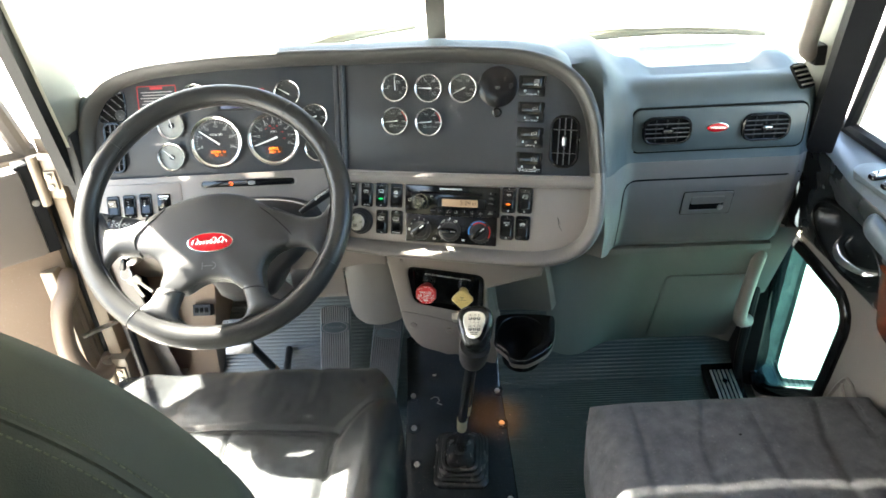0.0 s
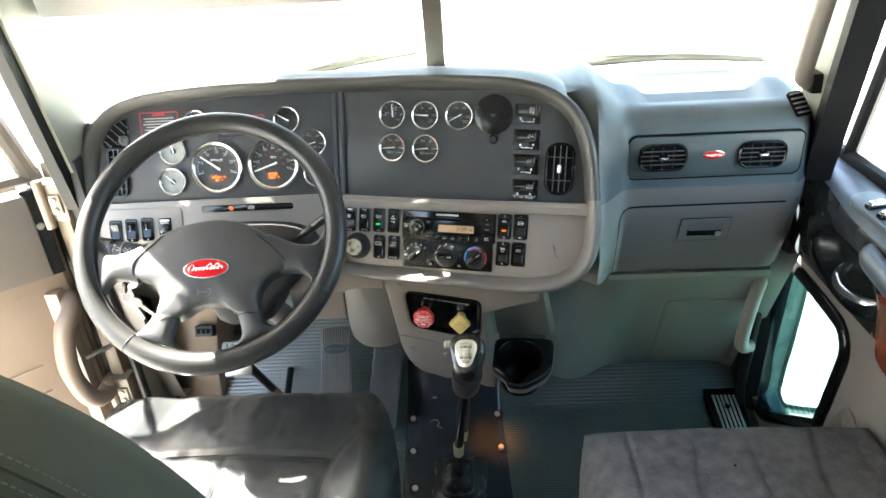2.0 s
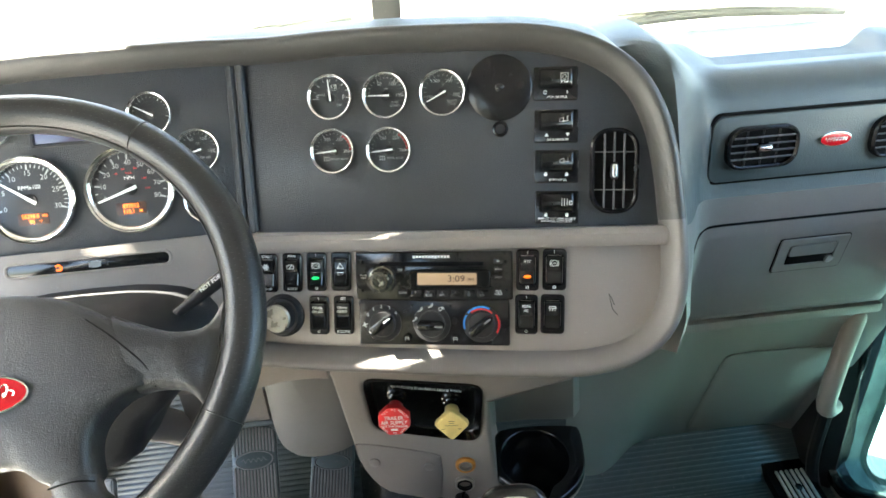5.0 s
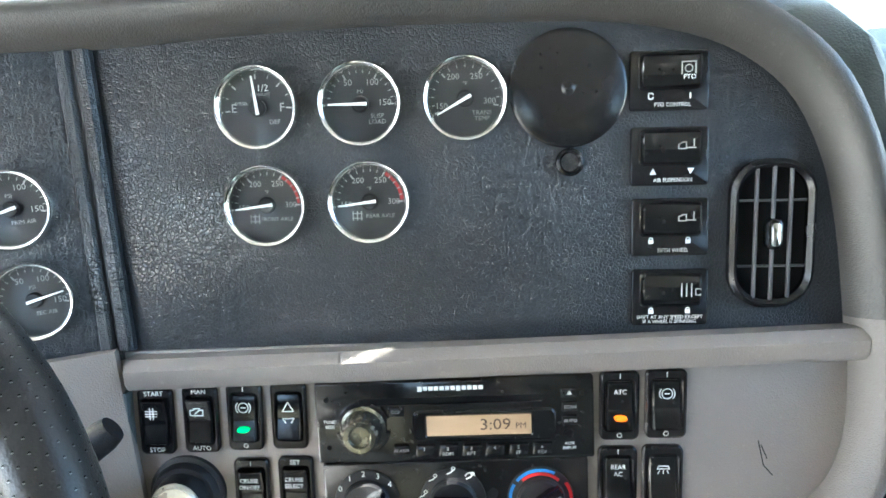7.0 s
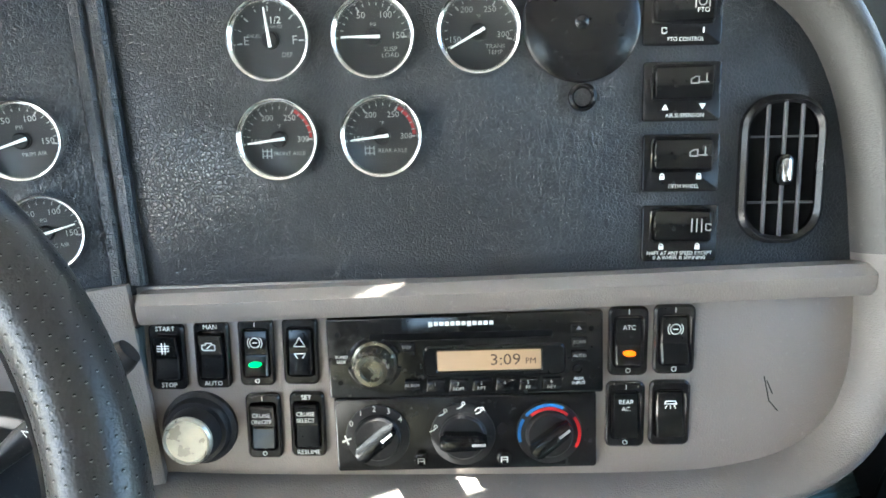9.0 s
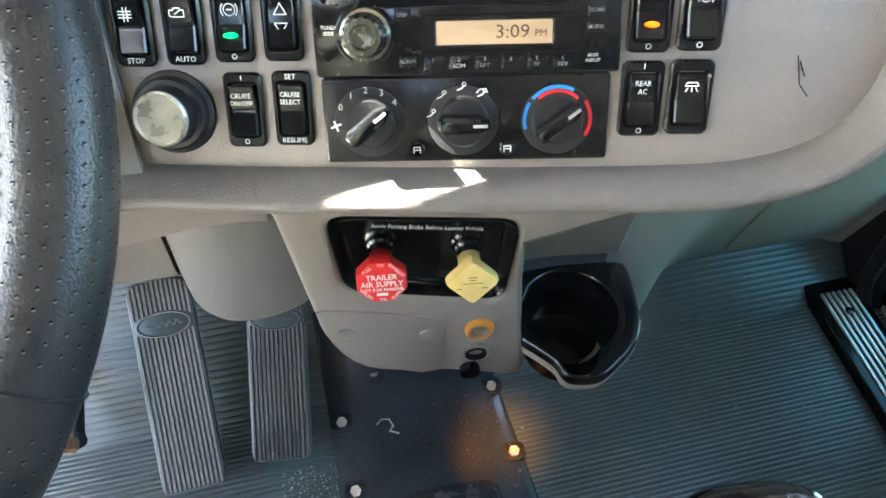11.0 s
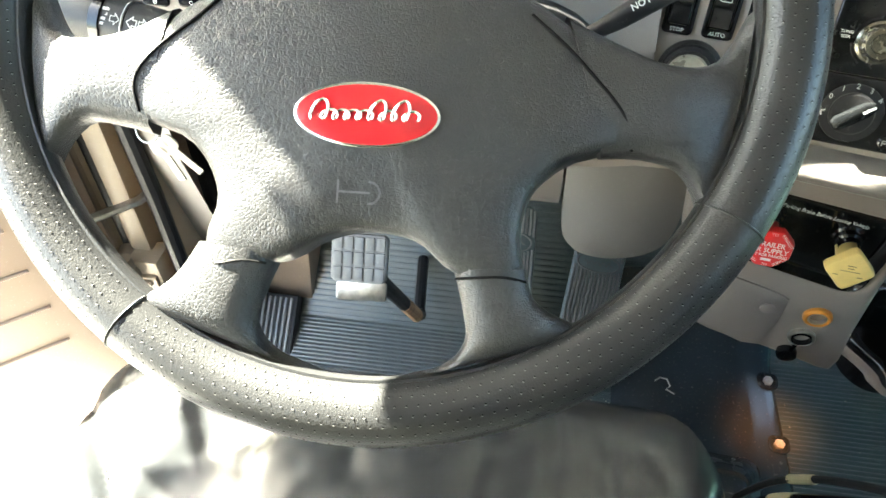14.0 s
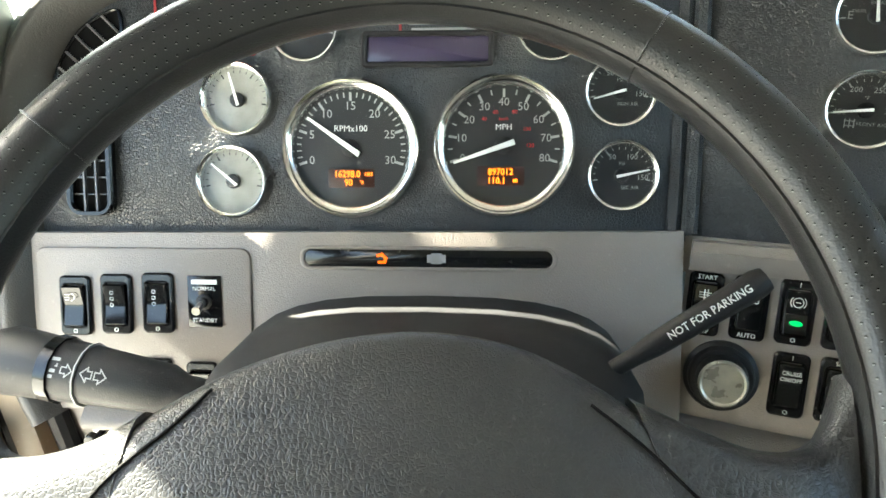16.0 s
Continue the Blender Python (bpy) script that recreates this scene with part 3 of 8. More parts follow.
def build_dash():
    cm, lm = CENTRE, CLUSTER
    bm = BM()
    prism(bm, inset(C_BLACK, -0.010), 0.006, 0.10, 0.001)
    part("centre_panel", bm, BLACK_PANEL, dash, "black leather-grained instrument panel", cm)
    bm = BM()
    prism(bm, C_GREY, 0.004, 0.14, 0.001)
    part("switch_panel", bm, TAUPE, dash, "taupe switch panel", cm)
    bm = BM()
    prism(bm, inset(L_BLACK, -0.010), 0.006, 0.08, 0.001)
    part("cluster_panel", bm, BLACK_PANEL, dash, "black grained gauge panel", lm)
    bm = BM()
    prism(bm, L_GREY, -0.004, 0.12, 0.001)
    part("lower_cluster_panel", bm, TAUPE, dash, "taupe panel below the gauges", lm)
    # hidden core and closed ends, added to stop sun leaking through the hollow dash
    bm = BM()
    block(bm, (-0.665, 0.11, 0.585), (0.30, 0.30, 0.80), 0)
    block(bm, (-0.700, -0.03, 0.56), (-0.667, 0.22, 0.80), 0.006)
    part("dash_core", bm, MATT, dash)
    # raised field round the left switches
    bm = BM()
    prism(bm, rr(0.170, 0.122, 0.008, 4, -0.221, -0.130), -0.0065, -0.003, 0.0015)
    part("switch_field", bm, TAUPE, dash, "", lm)
    # strip between the black panel and the switches
    bm = BM()
    sec = [(0.004, -0.019), (-0.006, -0.018), (-0.010, -0.013), (-0.011, -0.004), (-0.006, 0.003), (0.004, 0.004)]
    loft(bm, [[(u, a, v + b) for a, b in sec] for u, v in ((-0.162, -0.166), (0.0, -0.161), (0.15, -0.156), (0.319, -0.150))])
    part("trim_strip", bm, TAUPE, dash, "taupe trim strip", cm)
    # double rib between the two panels
    for u0 in (-0.1845, -0.1720):
        bm = BM()
        sec = [(-0.0062, 0.009), (-0.0056, 0.002), (-0.003, -0.0008), (0.003, -0.0008), (0.0056, 0.002), (0.0062, 0.009)]
        loft(bm, [[(u0 + a + s, b, v) for a, b in sec] for v, s in ((-0.158, 0.007), (0.040, -0.006))])
        part("rib", bm, BLACK_PANEL, dash, "", cm)
    # rim all round, from the left lower corner over the top to the right and back along the lip
    lp = [(-0.300, -0.205), (-0.318, -0.16), (-0.320, -0.09), (-0.319, -0.03), (-0.314, 0.03), (-0.298, 0.080), (-0.262, 0.120), (-0.205, 0.142), (-0.138, 0.151), (-0.03, 0.157), (0.06, 0.158), (0.15, 0.158)]
    cp = [(-0.14, 0.055), (-0.06, 0.060), (0.02, 0.0625), (0.12, 0.062), (0.18, 0.058), (0.235, 0.043), (0.277, 0.013), (0.302, -0.03), (0.315, -0.08), (0.323, -0.14), (0.327, -0.18), (0.326, -0.225), (0.313, -0.262), (0.285, -0.288), (0.245, -0.302), (0.19, -0.308), (0.05, -0.310), (-0.08, -0.310), (-0.155, -0.308)]
    bl = [(0.14, -0.204), (0.0, -0.202), (-0.15, -0.200), (-0.27, -0.198)]
    nl, nc = CLUSTER.to_3x3() @ Vector((0, -1, 0)), CENTRE.to_3x3() @ Vector((0, -1, 0))
    path = [(on_l(*q), nl) for q in lp] + [(on_c(*q), nc) for q in cp] + [(on_l(*q), nl) for q in bl]
    pts = smooth_line([tuple(p) for p, _ in path], 4)
    ups = smooth_line([tuple(n) for _, n in path], 4)
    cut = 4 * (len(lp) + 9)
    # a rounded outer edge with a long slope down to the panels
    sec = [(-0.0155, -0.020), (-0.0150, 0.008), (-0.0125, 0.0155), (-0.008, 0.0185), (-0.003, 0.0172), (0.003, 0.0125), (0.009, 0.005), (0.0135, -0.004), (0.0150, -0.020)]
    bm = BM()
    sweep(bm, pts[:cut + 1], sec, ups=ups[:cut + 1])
    part("rim", bm, RIM_SHADE, dash, "rounded taupe rim with shade in its colour", angle=50)
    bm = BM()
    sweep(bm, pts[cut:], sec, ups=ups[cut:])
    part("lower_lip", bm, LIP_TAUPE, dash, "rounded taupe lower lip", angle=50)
    # top pad from the rim to the windscreen
    bm = BM()
    front = [on_l(*q, -0.004) for q in ((-0.332, 0.02), (-0.318, 0.07), (-0.280, 0.125), (-0.215, 0.155), (-0.138, 0.1645), (-0.03, 0.170), (0.06, 0.171), (0.15, 0.171))] + [on_c(*q, -0.004) for q in ((-0.13, 0.069), (-0.06, 0.073), (0.02, 0.0755), (0.12, 0.075), (0.18, 0.071), (0.238, 0.056), (0.268, 0.034))]
    front = [Vector(q) for q in smooth_line([tuple(p) for p in front], 3)]
    rows = []
    for p in front:
        back = Vector((p.x * 1.03 - 0.005, 0.235 - 0.19 * abs(p.x - MID) ** 1.1, 0.885 - 0.06 * max(0, abs(p.x - MID) - 0.35)))
        row = []
        for k in range(9):
            t = k / 8
            q = p.lerp(back, t)
            q.z += 0.018 * math.sin(math.pi * min(1, t * 1.6)) * (1 - t)
            row.append(tuple(q))
        rows.append(row)
    loft(bm, rows, closed=False)
    part("top_pad", bm, PAD, dash, "blue grey padded top", angle=60)


P_INNER = [(0.235, 0.885), (0.17, 0.90), (0.15, 0.902), (0.08, 0.903), (0.03, 0.900), (0.012, 0.897), (-0.02, 0.893), (-0.058, 0.880), (-0.078, 0.860), (-0.092, 0.830), (-0.112, 0.775), (-0.131, 0.728), (-0.139, 0.712), (-0.152, 0.670), (-0.168, 0.610), (-0.155, 0.555), (-0.06, 0.535), (0.12, 0.52)]
P_OUTER = [(0.205, 0.860), (0.16, 0.868), (0.145, 0.866), (0.085, 0.860), (0.035, 0.850), (0.020, 0.849), (0.0, 0.847), (-0.025, 0.836), (-0.039, 0.815), (-0.046, 0.792), (-0.046, 0.755), (-0.0462, 0.716), (-0.0500, 0.702), (-0.0505, 0.660), (-0.029, 0.575), (0.000, 0.490), (0.050, 0.470), (0.15, 0.470)]


def fascia(x):
    s = smoothstep(0.328, 0.404, x)
    out = [(a[0] + (b[0] - a[0]) * s, a[1] + (b[1] - a[1]) * s) for a, b in zip(P_INNER, P_OUTER)]
    # parcel tray sunk into the top
    dip = 0.020 * smoothstep(0.415, 0.462, x) * (1 - smoothstep(0.648, 0.690, x))
    for k in (2, 3, 4):
        out[k] = (out[k][0], out[k][1] - dip)
    if x < 0.333:
        t = (0.333 - x) / 0.06
        out = [(y + (0.06 * t if k > 6 else 0), z - 0.006 * t) for k, (y, z) in enumerate(out)]
    e = smoothstep(0.715, 0.742, x)
    return [(y + (0.020 * e if k > 5 else 0.0), z - 0.012 * e * (k < 9)) for k, (y, z) in enumerate(out)]


def build_fascia():
    xs = [0.262, 0.285, 0.31, 0.333, 0.345, 0.357, 0.37, 0.383, 0.396, 0.41, 0.422, 0.43, 0.437, 0.445, 0.454, 0.462, 0.48, 0.52, 0.58, 0.63, 0.648, 0.656, 0.664, 0.672, 0.68, 0.69, 0.70, 0.715, 0.724, 0.732, 0.738, 0.742]
    bm = BM()
    loft(bm, [[(x, y, z) for y, z in fascia(x)[:13]] for x in xs] + [[(0.744, y + 0.03, z) for y, z in fascia(0.742)[:13]]], closed=False)
    part("passenger_pad", bm, PAD, dash, "blue grey padded passenger side", angle=60)
    bm = BM()
    loft(bm, [[(x, y, z) for y, z in fascia(x)[12:]] for x in xs] + [[(0.744, y + 0.03, z) for y, z in fascia(0.742)[12:]]], closed=False)
    part("passenger_lower", bm, GLOVE, dash, "grey lower passenger side", angle=60)
    bm = BM()
    block(bm, (0.39, 0.012, 0.46), (0.735, 0.19, 0.475), 0.003)
    part("glovebox_floor", bm, TAUPE_DARK, dash)
    # vent field
    bm = BM()
    prism(bm, rr(0.318, 0.082, 0.014, 5, 0.0, 0.0), -0.0035, 0.01, 0.002)
    part("vent_field", bm, PAD, dash, "", pose(0.558, -0.046, 0.763, 0, 0, 0))
    bm = BM()
    ring(bm, rr(0.324, 0.088, 0.016, 5), rr(0.3175, 0.0815, 0.014, 5), -0.0012, 0.006, 0.0003)
    part("field_gap", bm, DARK, dash, "dark gap round the vent field", pose(0.558, -0.046, 0.763, 0, 0, 0))
    # glovebox door with its latch
    def face_y(x, z):
        f = fascia(x)[10:16]
        for (y0, z0), (y1, z1) in zip(f, f[1:]):
            if z1 <= z <= z0:
                return y0 + (y1 - y0) * (z0 - z) / (z0 - z1)
        return f[-1][0]

    def top_z(x):
        over = max(0.0, 0.414 - x)
        return 0.663 - (0.024 - math.sqrt(max(0.0, 0.024 ** 2 - over ** 2)))
    bm = BM()
    rows = []
    cols = [0.3905, 0.3915, 0.394, 0.398, 0.403, 0.408, 0.414, 0.43, 0.46, 0.50, 0.54, 0.58, 0.62, 0.66, 0.70, 0.715, 0.728, 0.732]
    for k, x in enumerate(cols):
        t = top_z(x)
        row = []
        for j in range(16):
            q = j / 15
            z = t + (0.498 - t) * q
            off = 0.0003 if k in (0, len(cols) - 1) or j == 0 else 0.0022 if k in (1, len(cols) - 2) or q > 0.97 else 0.0036
            row.append((x, face_y(x, z) - off, z - (0.0006 if j == 1 else 0)))
        rows.append(row)
    loft(bm, rows, closed=False)
    door = part("glovebox_door", bm, GLOVE, dash, "closed grey glovebox door", angle=60)
    edge = [(0.3895, z) for z in (0.50, 0.53, 0.56, 0.59, 0.62, 0.636)] + [(0.414 + 0.0245 * math.cos(a), 0.6395 + 0.0245 * math.sin(a)) for a in [radians(172 - 16 * k) for k in range(6)]] + [(x, 0.6645) for x in (0.43, 0.47, 0.52, 0.58, 0.64, 0.70, 0.73)]
    bm = BM()
    tube(bm, [(x, face_y(x, z) - 0.0006, z) for x, z in edge], 0.0017, 6)
    part("door_gap", bm, DARK, dash, "dark gap round the glovebox door")
    m = pose(0.560, -0.0408, 0.606, 14.5, 0, 0)
    bm = BM()
    ring(bm, rr(0.096, 0.056, 0.004, 4), rr(0.066, 0.034, 0.004, 4), -0.0022, 0.008, 0.0008)
    part("latch_frame", bm, GLOVE, door, "", m)
    bm = BM()
    loft(bm, [[(u, y, v) for u, v in rr(w, 0.018, 0.003, 4, 0, 0.0075)] for w, y in ((0.064, 0.006), (0.064, -0.0016), (0.062, -0.0026))])
    part("latch_paddle", bm, GLOVE, door, "grey latch paddle", m)
    bm = BM()
    prism(bm, rr(0.068, 0.036, 0.003, 4), -0.0008, 0.012)
    ring(bm, rr(0.0985, 0.0585, 0.005, 4), rr(0.096, 0.056, 0.004, 4), -0.0010, 0.006, 0.0002)
    part("latch_cavity", bm, DARK, door, "dark slot under the paddle", m)
    bm = BM()
    lathe(bm, [(0.0058, 0.002), (0.0058, -0.0030), (0.0048, -0.0038), (0.0, -0.0036)], 20, 0.029, -0.0125, cap=False)
    block(bm, (0.0250, -0.0046, -0.0133), (0.0330, -0.0034, -0.0117), 0)
    part("lock", bm, STEEL, door, "steel key lock", m)


build_dash()
build_fascia()


# ---- steering wheel and column ----
def build_wheel():
    e = thing("steering_wheel", "black leather steering wheel with four spokes and a red oval badge", "steering wheel", WHEEL)
    R, r = 0.2125, 0.0185
    bm = BM()
    n, k = 128, 20
    loops = []
    for i in range(n + 1):
        a = 2 * math.pi * i / n
        loops.append([((R + r * math.cos(b)) * math.cos(a), -r * 1.05 * math.sin(b), (R + r * math.cos(b)) * math.sin(a)) for b in [2 * math.pi * j / k for j in range(k)]])
    loft(bm, loops, cap0=False, cap1=False)
    bmesh.ops.remove_doubles(bm, verts=bm.verts, dist=1e-6)
    rim = part("rim", bm, RIM_LEATHER, e, "black perforated leather rim")
    # perforations: staggered rows of dark pits, each with a glint painted at its lower edge
    pits, glints = BM(), BM()
    for j, b in enumerate([radians(-14 + 15.5 * q) for q in range(12)]):
        for i in range(216):
            a = 2 * math.pi * (i + 0.5 * (j % 2)) / 216
            deg = math.degrees(a)
            if any(abs((deg - s + 180) % 360 - 180) < 2.5 for s in (331.5, 54, 143, 234.5)):
                continue
            d = Vector((math.cos(b) * math.cos(a), -math.sin(b) * 1.05, math.cos(b) * math.sin(a)))
            c = Vector((R * math.cos(a), 0, R * math.sin(a))) + d * (r + 0.00022)
            t = Vector((-math.sin(a), 0, math.cos(a)))
            s = d.cross(t).normalized()
            pits.faces.new([pits.verts.new(c + 0.00062 * (math.cos(q) * t + math.sin(q) * s)) for q in (0.5, 1.55, 2.6, 3.64, 4.7, 5.75)])
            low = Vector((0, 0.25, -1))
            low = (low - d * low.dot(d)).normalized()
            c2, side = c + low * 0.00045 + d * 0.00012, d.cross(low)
            glints.faces.new([glints.verts.new(c2 + 0.00062 * x * side + 0.00034 * z * low) for x, z in ((-1, 0), (-0.5, -0.8), (0.5, -0.8), (1, 0), (0.5, 1), (-0.5, 1))])
    tagged(part("punched_pattern", pits, DARK, rim), kind="stuff")
    tagged(part("pit_glint", glints, mat("painted pit glint", (0.105, 0.105, 0.104), 0.5), rim), kind="stuff")
    # seams across the rim and the stitched join inside it
    for deg in (331.5, 54, 143, 234.5):
        bm = BM()
        a = radians(deg)
        pts = [((R + r * 1.02 * math.cos(b)) * math.cos(a), -r * 1.07 * math.sin(b), (R + r * 1.02 * math.cos(b)) * math.sin(a)) for b in [2 * math.pi * j / 24 for j in range(24)]]
        tube(bm, pts, 0.0006, 6, closed=True)
        part("seam", bm, RIM_LEATHER, rim)
    bm = BM()
    tube(bm, [((R - r * 0.93) * math.cos(a), -r * 0.42, (R - r * 0.93) * math.sin(a)) for a in [2 * math.pi * j / 96 for j in range(96)]], 0.0012, 5, closed=True)
    part("stitched_join", bm, RIM_LEATHER, rim)
    # centre pad
    pad = [(-0.020, 0.027), (-0.060, 0.017), (-0.094, 0.001), (-0.1144, -0.0146), (-0.128, -0.034), (-0.1329, -0.051), (-0.1247, -0.0645), (-0.106, -0.070), (-0.0925, -0.078), (-0.0815, -0.094), (-0.079, -0.110), (-0.084, -0.134), (-0.0477, -0.1375), (-0.0258, -0.1245), (-0.0019, -0.1175), (0.029, -0.1215), (0.0517, -0.1385), (0.0827, -0.138), (0.0815, -0.115), (0.0855, -0.095), (0.0992, -0.079), (0.1170, -0.069), (0.1356, -0.0637), (0.131, -0.047), (0.1203, -0.028), (0.1013, -0.0068), (0.0603, 0.0185), (0.0199, 0.0285)]
    pad = smooth_line(pad, 3, closed=True)
    pad = radial(pad, (0.0, -0.058), 96)
    bm = BM()
    if area2(pad) < 0:
        pad = pad[::-1]
    loops = [flat(pad, 0.022)]
    for s, d in ((1.0, -0.0030), (0.992, -0.0070), (0.975, -0.0103), (0.945, -0.0126), (0.90, -0.0140), (0.82, -0.0152), (0.66, -0.0165), (0.45, -0.0175), (0.22, -0.018), (0.04, -0.018)):
        loops.append([(u * s, d, -0.058 + (v + 0.058) * s) for u, v in pad])
    loft(bm, loops)
    part("centre_pad", bm, HUB_LEATHER, e, "black grained centre pad", angle=60)
    # spokes: bands from the pad to the rim
    ups = [([(-0.108, -0.004), (-0.130, -0.016), (-0.156, -0.022), (-0.176, -0.016), (-0.193, 0.012)], [(-0.118, -0.072), (-0.138, -0.068), (-0.158, -0.068), (-0.176, -0.090), (-0.178, -0.115)]),
           ([(0.098, 0.0), (0.125, -0.013), (0.152, -0.0225), (0.178, -0.018), (0.195, 0.010)], [(0.120, -0.072), (0.140, -0.071), (0.160, -0.076), (0.172, -0.092), (0.176, -0.115)]),
           ([(-0.088, -0.128), (-0.098, -0.144), (-0.112, -0.156), (-0.128, -0.160), (-0.145, -0.155)], [(-0.044, -0.132), (-0.052, -0.152), (-0.056, -0.170), (-0.044, -0.186), (-0.015, -0.197)]),
           ([(0.086, -0.132), (0.090, -0.146), (0.102, -0.155), (0.120, -0.160), (0.142, -0.158)], [(0.048, -0.134), (0.054, -0.154), (0.056, -0.172), (0.044, -0.187), (0.015, -0.197)])]
    for a, b in ups:
        a, b = smooth_line(a, 4), smooth_line(b, 4)
        bm = BM()
        loops = []
        for i, (p, q) in enumerate(zip(a, b)):
            t = i / (len(a) - 1)
            f = -0.0085 + 0.010 * smoothstep(0.45, 1.0, t)
            row = []
            for s, d in ((0, 0.010), (0, 0.002), (0.05, -0.005), (0.15, -0.008), (0.35, -0.010), (0.65, -0.010), (0.85, -0.008), (0.95, -0.005), (1, 0.002), (1, 0.010)):
                row.append((p[0] + (q[0] - p[0]) * s, d + f + 0.004, p[1] + (q[1] - p[1]) * s))
            loops.append(row)
        loft(bm, loops)
        part("spoke", bm, HUB_LEATHER, e, "black vinyl spoke", angle=60)
    for pts in ([(-0.076, -0.0142, 0.004), (-0.0926, -0.0148, -0.0125), (-0.110, -0.0147, -0.0263), (-0.1213, -0.0152, -0.0395), (-0.1240, -0.0147, -0.0501), (-0.1215, -0.0125, -0.0625)], [(0.080, -0.0148, -0.004), (0.098, -0.0153, -0.019), (0.113, -0.0150, -0.034), (0.125, -0.0145, -0.047), (0.132, -0.0120, -0.058), (0.1344, -0.008, -0.069)], [(-0.0835, -0.0095, -0.139), (-0.0724, -0.0146, -0.1389), (-0.0603, -0.0148, -0.1364), (-0.0492, -0.0101, -0.1374)], [(0.050, -0.0095, -0.139), (0.0607, -0.0147, -0.1376), (0.0737, -0.0150, -0.1365), (0.0858, -0.0096, -0.1383)]):
        bm = BM()
        tube(bm, smooth_line(pts, 4), 0.0008, 6)
        part("pad_seam", bm, DARK, e, "dark seam between pad and spoke")
    # badge: plain red oval with a silver edge and a plain silver flourish
    bm = BM()
    prism(bm, circle(0.0376, 48, 0.0005, -0.0595, 0.0168), -0.0205, -0.012, 0.0012)
    badge = part("badge_edge", bm, CHROME, e, "silver badge edge")
    bm = BM()
    prism(bm, circle(0.0360, 48, 0.0005, -0.0595, 0.0153), -0.0212, -0.013, 0.0008)
    part("badge_field", bm, RED_BADGE, badge, "plain red oval badge")
    bm = BM()
    pts = []
    for i in range(260):
        t = i / 259
        a = t * 18 * math.pi
        h = 0.0098 if t < 0.10 or 0.55 < t < 0.64 or 0.78 < t < 0.90 else 0.0046
        pts.append((-0.027 + 0.053 * t - 0.0024 * math.sin(a) + 0.28 * h * (0.5 - 0.5 * math.cos(a)), -0.0218, -0.0628 + h * (0.5 - 0.5 * math.cos(a)) + 0.001 * t))
    tube(bm, pts, 0.00075, 6)
    part("badge_flourish", bm, CHROME, badge, "plain silver flourish")
    bm = BM()
    stroke(bm, [(-0.012, -0.093), (-0.012, -0.104), (-0.012, -0.0985), (0.004, -0.0985)], -0.0187, 0.0011)
    stroke(bm, arc(0.0055, -90, 90, 8, 0.004, -0.0985), -0.0187, 0.0011)
    part("horn_mark", bm, mat("worn horn mark", (0.09, 0.09, 0.095), 0.5), e, "faint embossed horn mark")
    # column behind the pad
    c = thing("steering_column", "dark steering column shroud with two stalks", "steering column")
    bm = BM()
    path = [(-0.342, -0.205, 0.660), (-0.343, -0.14, 0.640), (-0.344, -0.06, 0.615), (-0.345, 0.03, 0.585)]
    secs = [(0.105, 0.040), (0.140, 0.046), (0.142, 0.047), (0.135, 0.050)]
    loft(bm, [[(x + w * math.copysign(abs(math.cos(a)) ** 0.7, math.cos(a)), y + 0.35 * h * math.sin(a), z + h * math.copysign(abs(math.sin(a)) ** 0.8, math.sin(a))) for a in [2 * math.pi * i / 28 for i in range(28)]] for (x, y, z), (w, h) in zip(path, secs)])
    part("shroud", bm, MATT, c, "black upper column shroud", angle=60)
    half = [(0.118, 0.0), (0.121, -0.030), (0.116, -0.052), (0.098, -0.070), (0.074, -0.090), (0.060, -0.112), (0.052, -0.134), (0.030, -0.148)]
    bm = BM()
    loft(bm, [[(x - u * g, y, z + v * g) for u, v in half] + [(x + u * g, y, z + v * g) for u, v in half[::-1]] for (x, y, z), g in (((-0.343, -0.186, 0.645), 0.80), ((-0.343, -0.176, 0.646), 0.94), ((-0.343, -0.160, 0.645), 1.0), ((-0.344, -0.10, 0.628), 1.0), ((-0.345, -0.03, 0.607), 0.95))])
    part("lower_shroud", bm, MATT, c, "black lower column shroud", angle=50)
    bm = BM()
    tube(bm, [(-0.345, -0.10, 0.52), (-0.350, 0.05, 0.38), (-0.352, 0.16, 0.27)], 0.026, 14)
    part("column_tube", bm, TAUPE, c, "taupe column tube")
    # right stalk: trailer brake hand lever
    bm = BM()
    a, b = Vector((-0.262, -0.142, 0.645)), Vector((-0.138, -0.115, 0.722))
    tube(bm, [a, a.lerp(b, 0.4), a.lerp(b, 0.5), a.lerp(b, 0.96), b], [0.005, 0.0058, 0.0075, 0.0090, 0.0075], 12)
    st = part("brake_lever", bm, MATT, c, "black hand lever with white lettering")
    d = (b - a).normalized()
    nrm = Vector((-0.1, -0.8, 0.6))
    nrm = (nrm - d * nrm.dot(d)).normalized()
    w = word(st, "NOT FOR PARKING", 0.0082, 0, 0, 0, bold=0.01)
    w.matrix_basis = Matrix.Translation(a.lerp(b, 0.74) + nrm * 0.0092) @ Matrix((d, nrm.cross(d), nrm)).transposed().to_4x4() @ Matrix.Diagonal((0.0062, 0.0066, 1, 1))
    # left stalk: turn signal and wipers
    bm = BM()
    a, b = Vector((-0.44, -0.135, 0.632)), Vector((-0.634, -0.117, 0.656))
    tube(bm, [a, a.lerp(b, 0.3), a.lerp(b, 0.36), a.lerp(b, 0.94), b], [0.0095, 0.0115, 0.0165, 0.0235, 0.019], 14)
    st = part("signal_stalk", bm, MATT, c, "black turn signal stalk")
    bm = BM()
